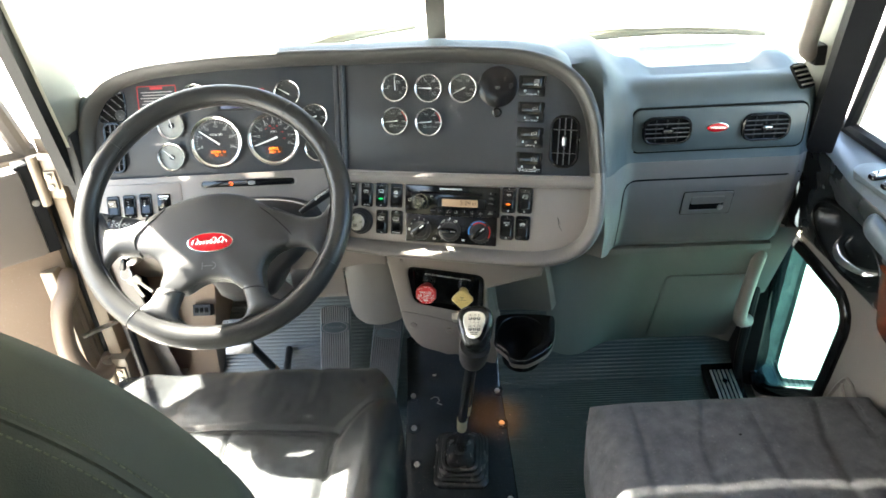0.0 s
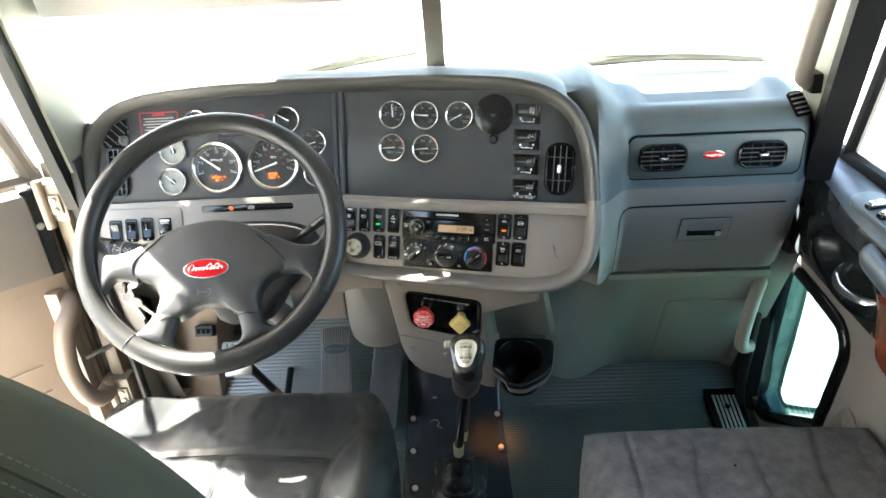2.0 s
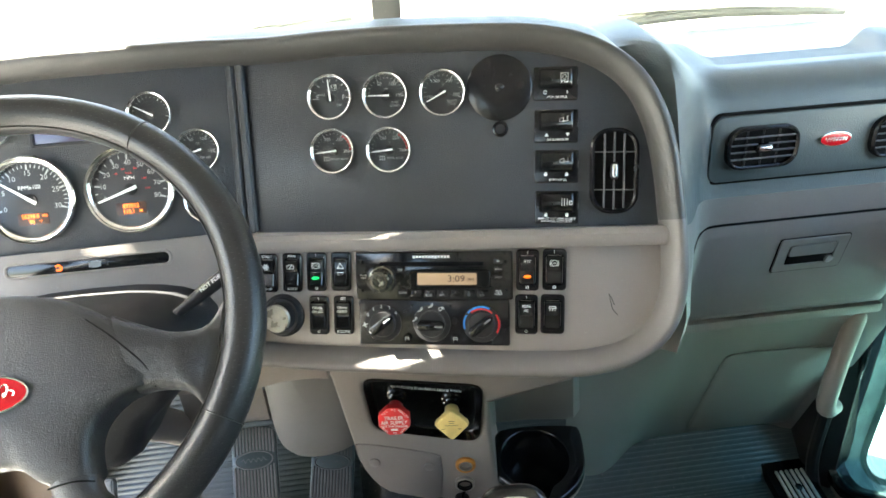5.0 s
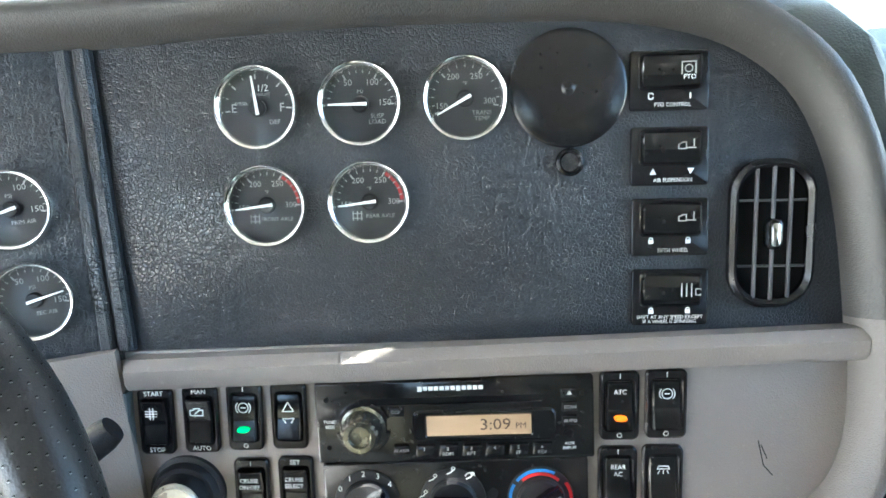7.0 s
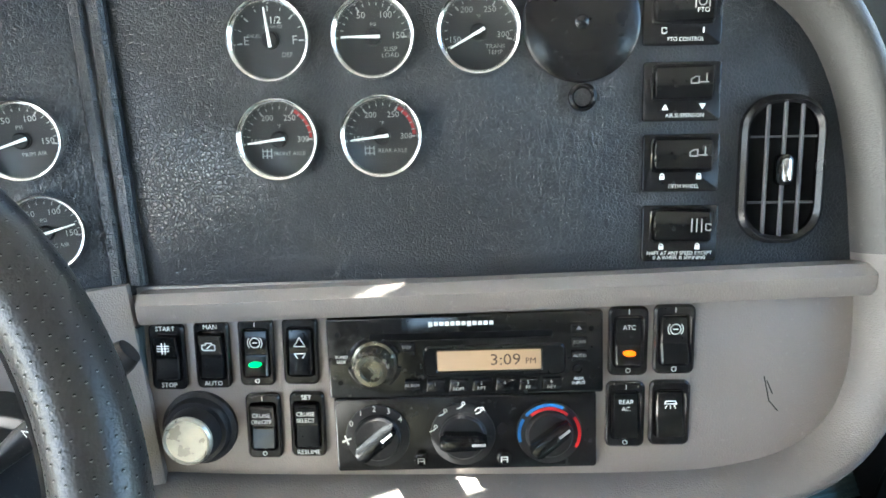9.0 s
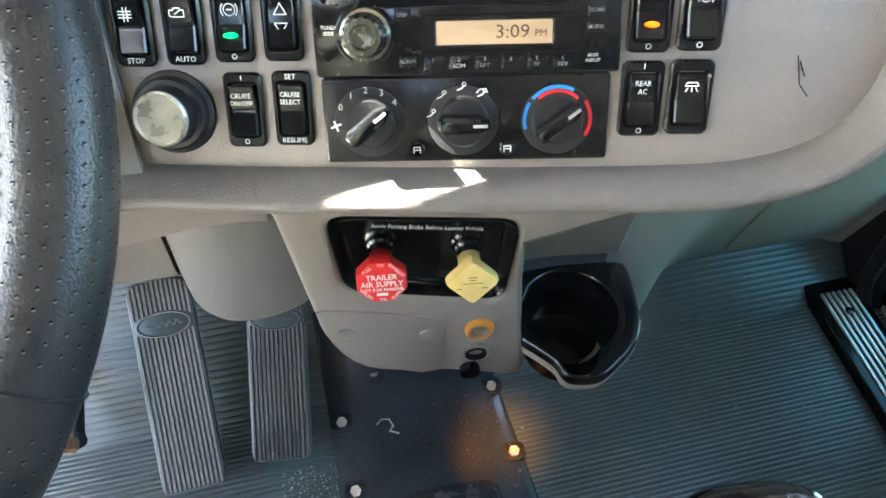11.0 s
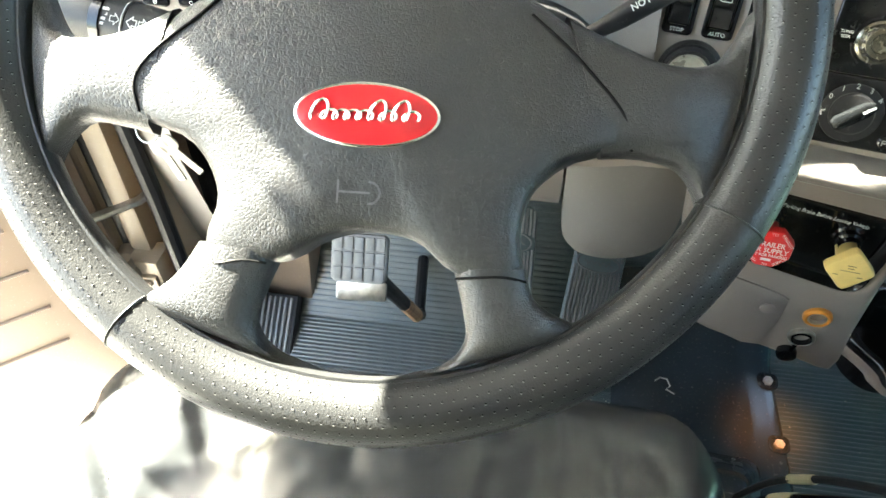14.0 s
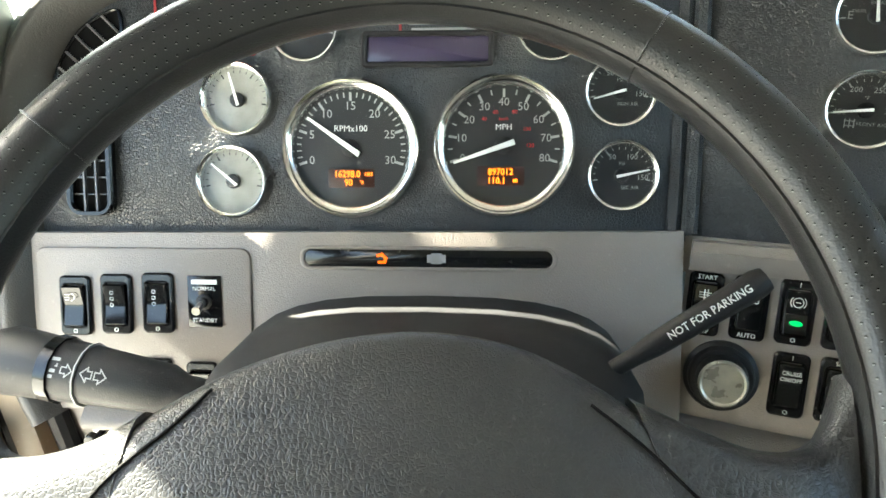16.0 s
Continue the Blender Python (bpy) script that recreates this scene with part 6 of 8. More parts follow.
    # switch pod
    pod = thing("window_switch_panel", "blue grey oval door switch panel with two chrome switches", "switch panel", D @ pose(0.200, -0.012, 0.7165, -80, 0, 0))
    bm = BM()
    prism(bm, rr(0.19, 0.056, 0.027, 7, 0.035, 0), -0.004, 0.012, 0.002)
    part("panel", bm, DOOR_BLUE, pod)
    for u in (0.0, 0.038):
        bm = BM()
        prism(bm, rr(0.020, 0.036, 0.006, 4, u, -0.004), -0.011, 0.0, 0.003)
        part("switch", bm, GLOSS, pod, "glossy black rocker")
        bm = BM()
        prism(bm, rr(0.017, 0.026, 0.004, 3, u, -0.003), -0.0135, -0.008, 0.002)
        part("switch_cap", bm, CHROME, pod, "chrome switch cap")
    # inside release in its bowl
    rel = thing("door_release", "chrome inside door release in a dark bowl", "door handle", D @ pose(0.135, -0.001, 0.558))
    bm = BM()
    edge = [(0.127 * math.cos(a) - 0.3 * 0.056 * math.sin(a), -0.005, 0.056 * math.sin(a) - 0.003) for a in [2 * math.pi * k / 40 for k in range(40)]]
    tube(bm, edge, 0.0035, 8, closed=True)
    part("bowl_edge", bm, GLOSS, rel, "glossy black edge of the bowl", angle=60)
    bm = BM()
    path = smooth_line([(-0.048, 0.034, -0.014), (-0.034, 0.012, -0.026), (-0.005, 0.002, -0.034), (0.030, 0.002, -0.034), (0.068, 0.010, -0.028), (0.084, 0.030, -0.018)], 5)
    tube(bm, path, [0.007 + 0.008 * math.sin(math.pi * k / (len(path) - 1)) for k in range(len(path))], 12, 0.6)
    part("lever", bm, CHROME, rel, "chrome lever")
    # wood inlay and pull handle
    ins = thing("wood_inlay", "red brown wood veneer inlay on the door", "inlay", D @ pose(0.318, -0.006, 0.530))
    bm = BM()
    prism(bm, smooth_line([(-0.055, 0.035), (-0.045, 0.045), (0.20, 0.0), (0.20, -0.06), (0.0, -0.065), (-0.04, -0.02)], 4, closed=True), -0.004, 0.006, 0.002)
    part("veneer", bm, WOOD, ins)
    pull = thing("door_pull", "dark door pull under the arm rest", "handle", D)
    bm = BM()
    tube(bm, smooth_line([(0.265, -0.03, 0.672), (0.285, -0.058, 0.672), (0.34, -0.066, 0.668), (0.50, -0.066, 0.655), (0.60, -0.03, 0.645)], 5), 0.018, 12)
    part("grip", bm, DOOR_BLUE, pull)
    # upper window
    w = thing("window_right", "large clear passenger door window with a black frame", "window", D, kind="structure")
    bm = BM()
    for a, b in (((-0.05, 0.724), (0.80, 0.724)), ((0.80, 0.724), (0.80, 1.43)), ((0.10, 1.42), (0.80, 1.42)), ((-0.022, 0.724), (0.140, 1.42))):
        tube(bm, [(a[0], 0.045, a[1]), (b[0], 0.045, b[1])], 0.014, 8)
    part("window_frame", bm, DOOR_BLACK, w)
    bm = BM()
    prism(bm, [(-0.022, 0.724), (0.80, 0.724), (0.80, 1.42), (0.140, 1.42)], 0.043, 0.047, 0.0003)
    p = part("pane", bm, GLASS, w)
    p.visible_shadow = False
    # grab handle at the front edge and the door jamb
    g = thing("grab_handle", "pale taupe grab handle beside the low window", "handle", group="grab handles")
    bm = BM()
    tube(bm, smooth_line([(0.785, 0.075, 0.470), (0.758, 0.066, 0.465), (0.745, 0.064, 0.44), (0.730, 0.062, 0.34), (0.722, 0.060, 0.262), (0.728, 0.062, 0.235), (0.75, 0.075, 0.228)], 5), 0.0155, 12)
    part("grip", bm, TAUPE, g)
    j = thing("door_jamb_right", "dark door jamb with a rubber seal", "door jamb", kind="structure")
    bm = BM()
    loft(bm, [[(x, y, z) for x, y in ((0.765, 0.135), (0.775, 0.10), (0.80, 0.09), (0.83, 0.10), (0.83, 0.20), (0.765, 0.20))] for z in (-0.05, 0.30, 0.75)])
    part("jamb", bm, DOOR_BLACK, j)
    bm = BM()
    tube(bm, smooth_line([(0.770, -0.10, -0.02), (0.772, 0.06, -0.01), (0.768, 0.11, 0.05), (0.765, 0.105, 0.20), (0.770, 0.095, 0.45), (0.775, 0.06, 0.70)], 5), 0.012, 10)
    part("seal", bm, DOOR_BLACK, j, "black rubber door seal")
    # sill plate with bright ribs
    s = thing("sill_plate", "black sill plate with bright metal ribs", "sill plate", pose(0.727, 0.025, 0.010, 12, 0, 0))
    bm = BM()
    block(bm, (-0.042, -0.30, -0.02), (0.045, 0.125, 0.004), 0.004)
    part("plate", bm, GLOSS, s)
    for i in range(6):
        bm = BM()
        block(bm, (-0.026 + 0.0102 * i, -0.28, 0.003), (-0.0205 + 0.0102 * i, 0.100, 0.0075), 0.001, 1)
        part("rib", bm, ALU, s, "bright metal rib")
    bm = BM()
    lathe(bm, [(0.007, 0.0), (0.006, -0.004), (0.0, -0.005)], 14, cap=False)
    part("screw", bm, GLOSS, s, "", pose(0.002, 0.062, 0.006, -90, 0, 0))


def build_driver_door():
    # swung open about its front edge
    D = Matrix.Translation((-0.762, 0.058, 0)) @ Matrix.Rotation(radians(90 - 52), 4, "Z") @ Matrix.Rotation(radians(180), 4, "Z")
    e = thing("driver_door", "open beige driver door with an arm rest and pull handle", "door", D)
    # local x runs from the hinge outwards, y out of the cab's skin, z up
    bm = BM()
    block(bm, (0.02, -0.07, -0.06), (0.86, 0.0, 0.74), 0.012)
    part("door_shell", bm, BODY, e, "cream painted door edge")
    bm = BM()
    block(bm, (0.055, 0.0, -0.04), (0.84, 0.020, 0.56), 0.008)
    part("lower_panel", bm, BEIGE, e, "beige lower door panel")
    for z in (0.12, 0.19, 0.26, 0.33):
        bm = BM()
        tube(bm, [(0.16, 0.018, z), (0.80, 0.018, z - 0.02)], 0.006, 8, 0.5)
        part("embossed_rib", bm, BEIGE, e)
    bm = BM()
    block(bm, (0.075, 0.0, 0.545), (0.84, 0.055, 0.735), 0.012)
    part("arm_rest", bm, ARM_REST, e, "brown grey arm rest box")
    bm = BM()
    block(bm, (0.052, 0.0, 0.545), (0.085, 0.045, 0.740), 0.004)
    part("arm_rest_end", bm, DOOR_BLACK, e, "dark arm rest end")
    bm = BM()
    lathe(bm, [(0.008, 0.0), (0.007, 0.004), (0.0, 0.005)], 14, 0.068, 0.66, cap=False)
    part("screw", bm, STEEL, e, "", Matrix.Translation((0, 0.045, 0)))
    bm = BM()
    tube(bm, smooth_line([(0.062, 0.016, 0.47), (0.072, 0.070, 0.462), (0.098, 0.088, 0.43), (0.115, 0.090, 0.34), (0.100, 0.088, 0.255), (0.070, 0.070, 0.225), (0.035, 0.016, 0.228)], 6), 0.021, 12)
    part("pull_handle", bm, BEIGE, e, "beige pull handle")
    bm = BM()
    for a, b in (((0.03, 0.74), (0.84, 0.74)), ((0.05, 0.74), (0.20, 1.40)), ((0.20, 1.40), (0.84, 1.40)), ((0.84, 0.74), (0.84, 1.40))):
        tube(bm, [(a[0], -0.03, a[1]), (b[0], -0.03, b[1])], 0.021, 10)
    fr_ = part("window_frame", bm, FRAME_BROWN, e, "brown window frame")
    bm = BM()
    prism(bm, [(0.05, 0.74), (0.84, 0.74), (0.84, 1.40), (0.20, 1.40)], -0.032, -0.028, 0.0003)
    p = part("pane", bm, GLASS, fr_)
    p.visible_shadow = False
    bm = BM()
    tube(bm, [(0.035, 0.006, -0.03), (0.035, 0.006, 0.73)], 0.009, 8)
    part("seal", bm, DOOR_BLACK, e, "black rubber door seal")
    # out of view; set from the thin line of shade it throws on the seat
    bm = BM()
    tube(bm, [(0.155, -0.03, 0.735), (0.285, -0.03, 0.945)], 0.0065, 8)
    part("window_divider", bm, DOOR_BLACK, fr_, "raked black window divider")
    # unseen panel at the front corner of the window, added and outlined to throw the shade on the seat
    bm = BM()
    prism(bm, [(0.07, 0.90), (0.17, 0.925), (0.239, 1.046), (0.36, 1.030), (0.36, 1.13), (0.335, 1.14), (0.335, 1.25), (0.07, 1.25)], -0.135, -0.127, 0.001)
    blocker = part("shade_panel", bm, MATT, e, "unseen black panel that shades the seat")
    bm = BM()
    for z in (1.02, 1.22):
        tube(bm, [(0.13, -0.03, z - 0.03), (0.13, -0.08, z), (0.14, -0.12, z)], 0.010, 8)
    part("shade_panel_arm", bm, MATT, blocker)


def build_wipers():
    for pts in ([(0.205, 0.300, 0.856), (0.275, 0.29, 0.862), (0.40, 0.28, 0.872), (0.55, 0.262, 0.880), (0.74, 0.235, 0.874)], [(-0.30, 0.31, 0.868), (-0.22, 0.325, 0.878), (-0.12, 0.325, 0.893), (-0.012, 0.318, 0.908)]):
        e = thing("windscreen_wiper", "weathered wiper resting outside the windscreen", "wiper", group="wipers")
        bm = BM()
        sp = smooth_line(pts, 6)
        tube(bm, [(x, y, z - 0.008) for x, y, z in sp], 0.0045, 6, 1.6)
        part("blade", bm, WIPER, e)
        bm = BM()
        m3 = len(sp)
        for f0, f1 in ((0.08, 0.46), (0.50, 0.92), (0.26, 0.74)):
            i0, i1 = int(f0 * m3), int(f1 * m3)
            up = 0.010 if f0 == 0.26 else 0.004
            tube(bm, [(x, y, z + up * math.sin(math.pi * k / (i1 - i0)) - 0.003) for k, (x, y, z) in enumerate(sp[i0:i1 + 1])], 0.0034, 6)
        part("yoke", bm, WIPER, e, "thin sprung yokes of the blade")
        bm = BM()
        tube(bm, [(x, y + 0.01, z + 0.002 + 0.002 * math.sin(k)) for k, (x, y, z) in enumerate(sp[:len(sp) * 3 // 4])], 0.0048, 6)
        part("arm", bm, WIPER, e)
        bm = BM()
        block(bm, (sp[9][0] - 0.02, sp[9][1] - 0.005, sp[9][2] - 0.006), (sp[9][0] + 0.02, sp[9][1] + 0.008, sp[9][2] + 0.006), 0.003)
        part("bracket", bm, WIPER, e)
        bm = BM()
        tube(bm, [(sp[0][0], sp[0][1] + 0.01, sp[0][2]), (sp[0][0] - 0.02, sp[0][1] + 0.05, sp[0][2] - 0.015), (sp[0][0] - 0.02, sp[0][1] + 0.055, 0.80)], 0.006, 8)
        part("pivot", bm, WIPER, e)


def build_ignition():
    e = thing("ignition_switch", "steel ignition switch with a key and key ring", "ignition switch", pose(-0.615, -0.045, 0.540, -8, 0, 0))
    bm = BM()
    lathe(bm, [(0.020, 0.03), (0.019, -0.004), (0.016, -0.010), (0.010, -0.012), (0.0, -0.012)], 24, cap=False)
    part("barrel", bm, STEEL, e, "worn steel barrel")
    bm = BM()
    prism(bm, rr(0.011, 0.026, 0.005, 4, 0, -0.003), -0.040, -0.034, 0.0015)
    block(bm, (-0.003, -0.036, -0.002), (0.003, -0.010, 0.002), 0.0005, 1)
    key = part("key", bm, GLOSS, e, "black-headed key", pose(0, 0, 0, 0, 18, 0))
    bm = BM()
    tube(bm, [(0.011 * math.cos(a), -0.037 + 0.004 * math.sin(a), -0.024 + 0.011 * math.sin(a)) for a in [2 * math.pi * i / 20 for i in range(20)]], 0.0009, 6, closed=True)
    part("key_ring", bm, STEEL, e, "steel key ring")
    for dx, rz in ((0.006, 24), (0.012, 46)):
        bm = BM()
        prism(bm, rr(0.020, 0.018, 0.006, 4, 0, -0.010) , -0.001, 0.001, 0.0004)
        block(bm, (-0.004, -0.001, -0.050), (0.004, 0.001, -0.018), 0.0004, 1)
        part("spare_key", bm, KEY_STEEL, e, "steel spare key", pose(dx, -0.038, -0.030, 0, -rz, 0))


build_ignition()
build_driver_seat()
build_passenger_seat()
build_passenger_door()
build_driver_door()
build_wipers()


# ---- instruments ----
def gauge(name, label, m, R, dial=DIAL, nums=(), ticks=(), needle=180.0, words=(), red=None, size=0.0068, group="small gauges", lcd=(), long=0.57, hub=0.20):
    """A round gauge: nums (text, degrees), ticks (first, last, count, long every), words (text, u, v, size)."""
    e = thing(name, label, "gauge", m, group)
    bm = BM()
    lathe(bm, [(R, 0.002), (R, -0.004), (R * 0.985, -0.0075), (R * 0.945, -0.0098), (R * 0.90, -0.0092), (R * 0.855, -0.0072), (R * 0.825, -0.0055), (R * 0.815, -0.002)], 64, cap=False)
    part("bezel", bm, CHROME, e, "polished chrome bezel", angle=60)
    bm = BM()
    lathe(bm, [(R * 0.89, -0.0012), (R * 0.3, -0.0012), (0.0, -0.0012)], 64, cap=False)
    face = part("dial", bm, dial, e)
    bm = BM()
    if ticks:
        a0, a1, n, every = ticks
        for i in range(n):
            a = radians(a0 + (a1 - a0) * i / (n - 1))
            big = i % every == 0
            d, s = Vector((math.cos(a), math.sin(a))), R * (0.018 if big else 0.010)
            t = Vector((-d.y, d.x)) * s
            q0, q1 = d * R * (0.665 if big else 0.715), d * R * 0.785
            bm.faces.new([bm.verts.new((p.x, -0.0016, p.y)) for p in (q0 + t, q0 - t, q1 - t, q1 + t)])
    part("tick_marks", bm, DIAL_PRINT if dial is DIAL else MATT, face)
    if red:
        bm = BM()
        o, i_ = arc(R * 0.80, *red, 12), arc(R * 0.725, *red, 12)
        loft(bm, [flat(o, -0.0014), flat(i_, -0.0014)], closed=False)
        part("red_zone", bm, RED_ZONE, face, "red zone")
        bm = BM()
        for a in (-0.0028, 0.0, 0.0028):
            stroke(bm, [(-0.0085 + a, -0.0118), (-0.0085 + a, -0.0062)], -0.0016, 0.0007)
        for b in (-0.0106, -0.0074):
            stroke(bm, [(-0.0117, b), (-0.0053, b)], -0.0017, 0.0006)
        part("axle_symbol", bm, PRINT_DIM, face, "printed axle symbol")
    for s, a in nums:
        word(face, s, size, R * long * math.cos(radians(a)), R * long * math.sin(radians(a)), -0.0016, DIAL_PRINT if dial is DIAL else MATT, name="numeral")
    for w in words:
        word(face, w[0], w[3], w[1], w[2], -0.0016, w[4] if len(w) > 4 else PRINT_DIM)
    bm = BM()
    lathe(bm, [(R * hub, -0.001), (R * hub, -0.0035), (R * hub * 0.8, -0.0045), (0.0, -0.0048)], 24, cap=False)
    part("hub_cap", bm, MATT, e, "black needle hub")
    bm = BM()
    lathe(bm, [(R * 0.865, -0.0058), (R * 0.6, -0.0066), (R * 0.3, -0.0070), (0.0, -0.0071)], 40, cap=False)
    part("lens", bm, LENS, e, "clear gauge lens").visible_shadow = False
    bm = BM()
    a = radians(needle)
    d, n = Vector((math.cos(a), math.sin(a))), Vector((-math.sin(a), math.cos(a)))
    tip, tail = d * R * 0.74, d * R * -0.16
    w0, w1 = R * 0.018, R * 0.040
    prism(bm, [tuple(tip + n * w0), tuple(tail + n * w1), tuple(tail - n * w1), tuple(tip - n * w0)], -0.0056, -0.0048, 0.0002)
    part("needle", bm, PRINT, e, "white needle")
    for u, v, w, h, lines in lcd:
        bm = BM()
        prism(bm, rr(w, h, 0.001, 2, u, v), -0.0018, -0.001, 0.0002)
        scr = part("display", bm, LCD_DARK, e, "orange digital display")
        for s, du, dv, z in lines:
            word(scr, s, z * 1.2, u + du, v + dv, -0.0022, LCD_RED, stretch=0.9, name="digits", bold=0.01)
    return e


def build_gauges():
    def c(u, v):
        return CENTRE @ pose(u, 0.006, v)

    def l(u, v):
        return CLUSTER @ pose(u, 0.006, v)
    R = 0.0274
    gauge("fluid_gauge", "chrome-rimmed diesel exhaust fluid gauge, needle at half", c(-0.0658, 0.0001), R, nums=(("E", 180), ("F", 0)), ticks=(185, 0, 9, 2), needle=97, size=0.0078, words=(("1/2", 0.0035, 0.0125, 0.0062, PRINT), ("DEF", 0.0105, -0.009, 0.0042), ("DIESEL", -0.0105, 0.003, 0.0030), ("EXHAUST", 0.002, 0.0085, 0.0030)))
    gauge("load_gauge", "chrome-rimmed suspension load gauge, needle at zero", c(0.0006, 0.0008), R, nums=(("50", 120), ("100", 60), ("150", 3)), ticks=(180, 0, 16, 5), needle=180, size=0.0058, words=(("PSI", 0, 0.0078, 0.0034), ("SUSP", 0.0105, -0.0075, 0.0042), ("LOAD", 0.0105, -0.0112, 0.0042)))
    gauge("transmission_gauge", "chrome-rimmed transmission temperature gauge, needle low", c(0.0673, 0.0024), R, nums=(("150", 196), ("200", 118), ("250", 62), ("300", -6)), ticks=(205, -12, 16, 5), needle=209, size=0.0054, words=(("°F", 0, 0.0095, 0.0036), ("TRANS", 0.0105, -0.0088, 0.0040), ("TEMP", 0.0105, -0.0124, 0.0040)))
    gauge("front_axle_gauge", "chrome-rimmed front axle temperature gauge, needle low", c(-0.0634, -0.0624), R, nums=(("150", 186), ("200", 118), ("250", 62), ("300", 0)), ticks=(187, 0, 16, 5), needle=187, size=0.0054, red=(60, 3), words=(("°F", 0, 0.0085, 0.0034), ("FRONT AXLE", 0.0062, -0.0092, 0.0036)))
    gauge("rear_axle_gauge", "chrome-rimmed rear axle temperature gauge, needle low", c(0.0042, -0.0615), R, nums=(("150", 186), ("200", 118), ("250", 62), ("300", 0)), ticks=(187, 0, 16, 5), needle=187, size=0.0054, red=(60, 3), words=(("°F", 0, 0.0085, 0.0034), ("REAR AXLE", 0.0066, -0.0092, 0.0038)))
    T = 0.0529
    step = 214 / 6
    gauge("tachometer", "large chrome-rimmed tachometer with an orange display", l(-0.0598, 0.0066), T, nums=[(str(5 * i), 197 - step * i) for i in range(7)], ticks=(197, -17, 31, 5), needle=145, size=0.0088, long=0.59, hub=0.13, group="large gauges", words=(("RPMx100", 0.0, 0.0145, 0.0066, PRINT),), lcd=((0.0, -0.0225, 0.035, 0.0145, (("16298.0", -0.003, 0.003, 0.0058), ("HRS", 0.0135, 0.003, 0.0032), ("90", -0.002, -0.0035, 0.0058), ("°F", 0.008, -0.0035, 0.0036))),))
    step = 214 / 8
    gauge("speedometer", "large chrome-rimmed speedometer at zero with an orange display", l(0.0547, 0.0084), T, nums=[(str(10 * i), 197 - step * i) for i in range(9)], ticks=(197, -17, 17, 2), needle=199, size=0.0084, long=0.60, hub=0.13, group="large gauges", words=(("MPH", 0.0, 0.0135, 0.0062, PRINT), ("40", -0.0145, 0.0195, 0.004, RED), ("60", -0.006, 0.0245, 0.004, RED), ("80", 0.008, 0.0245, 0.004, RED), ("100", 0.017, 0.012, 0.004, RED), ("120", 0.0195, 0.0, 0.004, RED), ("km/h", 0.0, 0.0195, 0.0036, RED)), lcd=((-0.002, -0.0225, 0.035, 0.0145, (("897012", 0.0, 0.003, 0.0058), ("110.1", -0.003, -0.0035, 0.0058), ("MI", 0.011, -0.0035, 0.0034))),))
    for u, v, dial, nd, nm, lb, wd in ((-0.1460, 0.0430, DIAL_PALE, 105, "oil_gauge", "chrome-rimmed gauge with a pale dial, needle up", ""), (-0.1510, -0.0183, DIAL_PALE, 140, "coolant_gauge", "chrome-rimmed gauge with a pale dial", ""), (0.1385, 0.0470, DIAL, 195, "primary_air_gauge", "chrome-rimmed primary air pressure gauge", "PRIM AIR"), (0.1416, -0.0135, DIAL, 12, "secondary_air_gauge", "chrome-rimmed secondary air pressure gauge", "SEC AIR"), (0.0886, 0.0940, DIAL, 150, "fuel_gauge", "chrome-rimmed gauge high on the panel", ""), (-0.0930, 0.0950, DIAL, 120, "voltage_gauge", "chrome-rimmed gauge half hidden by the wheel", "")):
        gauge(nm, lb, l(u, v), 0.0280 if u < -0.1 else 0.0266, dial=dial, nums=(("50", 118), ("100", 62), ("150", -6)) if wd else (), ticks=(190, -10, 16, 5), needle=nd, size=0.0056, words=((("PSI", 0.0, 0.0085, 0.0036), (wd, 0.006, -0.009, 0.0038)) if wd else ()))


def rocker(m, up, top="", mid="", bottom="", lamp=None, w=0.0243, h=0.0470, glyph=None, label="black rocker switch with white print", group="dash switches"):
    """A tall rocker in its bezel; up: the upper half stands proud."""
    e = thing("rocker_switch", label, "switch", m, group)
    k = w / 0.0243
    bm = BM()
    ring(bm, rr(w, h, 0.0042 * k, 5), rr(w * 0.70, h * 0.70, 0.0026 * k, 5), -0.0038, 0.004, 0.0014)
    part("bezel", bm, SWITCH, e)
    bm = BM()
    hw, hh = w * 0.335, h * 0.335
    a, b = (-0.0082, -0.0064) if up else (-0.0030, -0.0078)
    prof = [(hh, 0.002), (hh, a + 0.001), (hh * 0.94, a), (hh * 0.15, -0.0046), (0.0, -0.0043), (-hh * 0.15, -0.0046), (-hh * 0.94, b), (-hh, b + 0.001), (-hh, 0.002)]
    loft(bm, [[(u, y + (0.0010 if abs(u) == hw else 0), z) for z, y in prof] for u in (-hw, -hw * 0.88, hw * 0.88, hw)], cap0=True, cap1=True)
    rk = part("rocker", bm, GLOSS, e, angle=30)
    mk = PRINT
    if top:
        word(e, top, 0.0046 * k, 0, h * 0.425, -0.0041, mk)
    if bottom:
        word(e, bottom, 0.0046 * k, 0, -h * 0.425, -0.0041, mk)
    if mid:
        for i, s in enumerate(mid.split("|")):
            word(rk, s, 0.0043 * k, 0, hh * 0.62 - 0.0046 * i * k, min(a, -0.0046) - 0.0006, mk, stretch=0.92)
    if glyph:
        bm = BM()
        glyph(bm, hh * 0.48, min(a, -0.0046) - 0.0005)
        part("symbol", bm, mk, rk, "white symbol")
    if lamp:
        bm = BM()
        prism(bm, circle(0.0042, 16, 0, -hh * 0.45, 0.0017), b - 0.0012 if not up else -0.0052, -0.002, 0.0003)
        part("lamp", bm, lamp, rk, "small lit lamp")
    return e


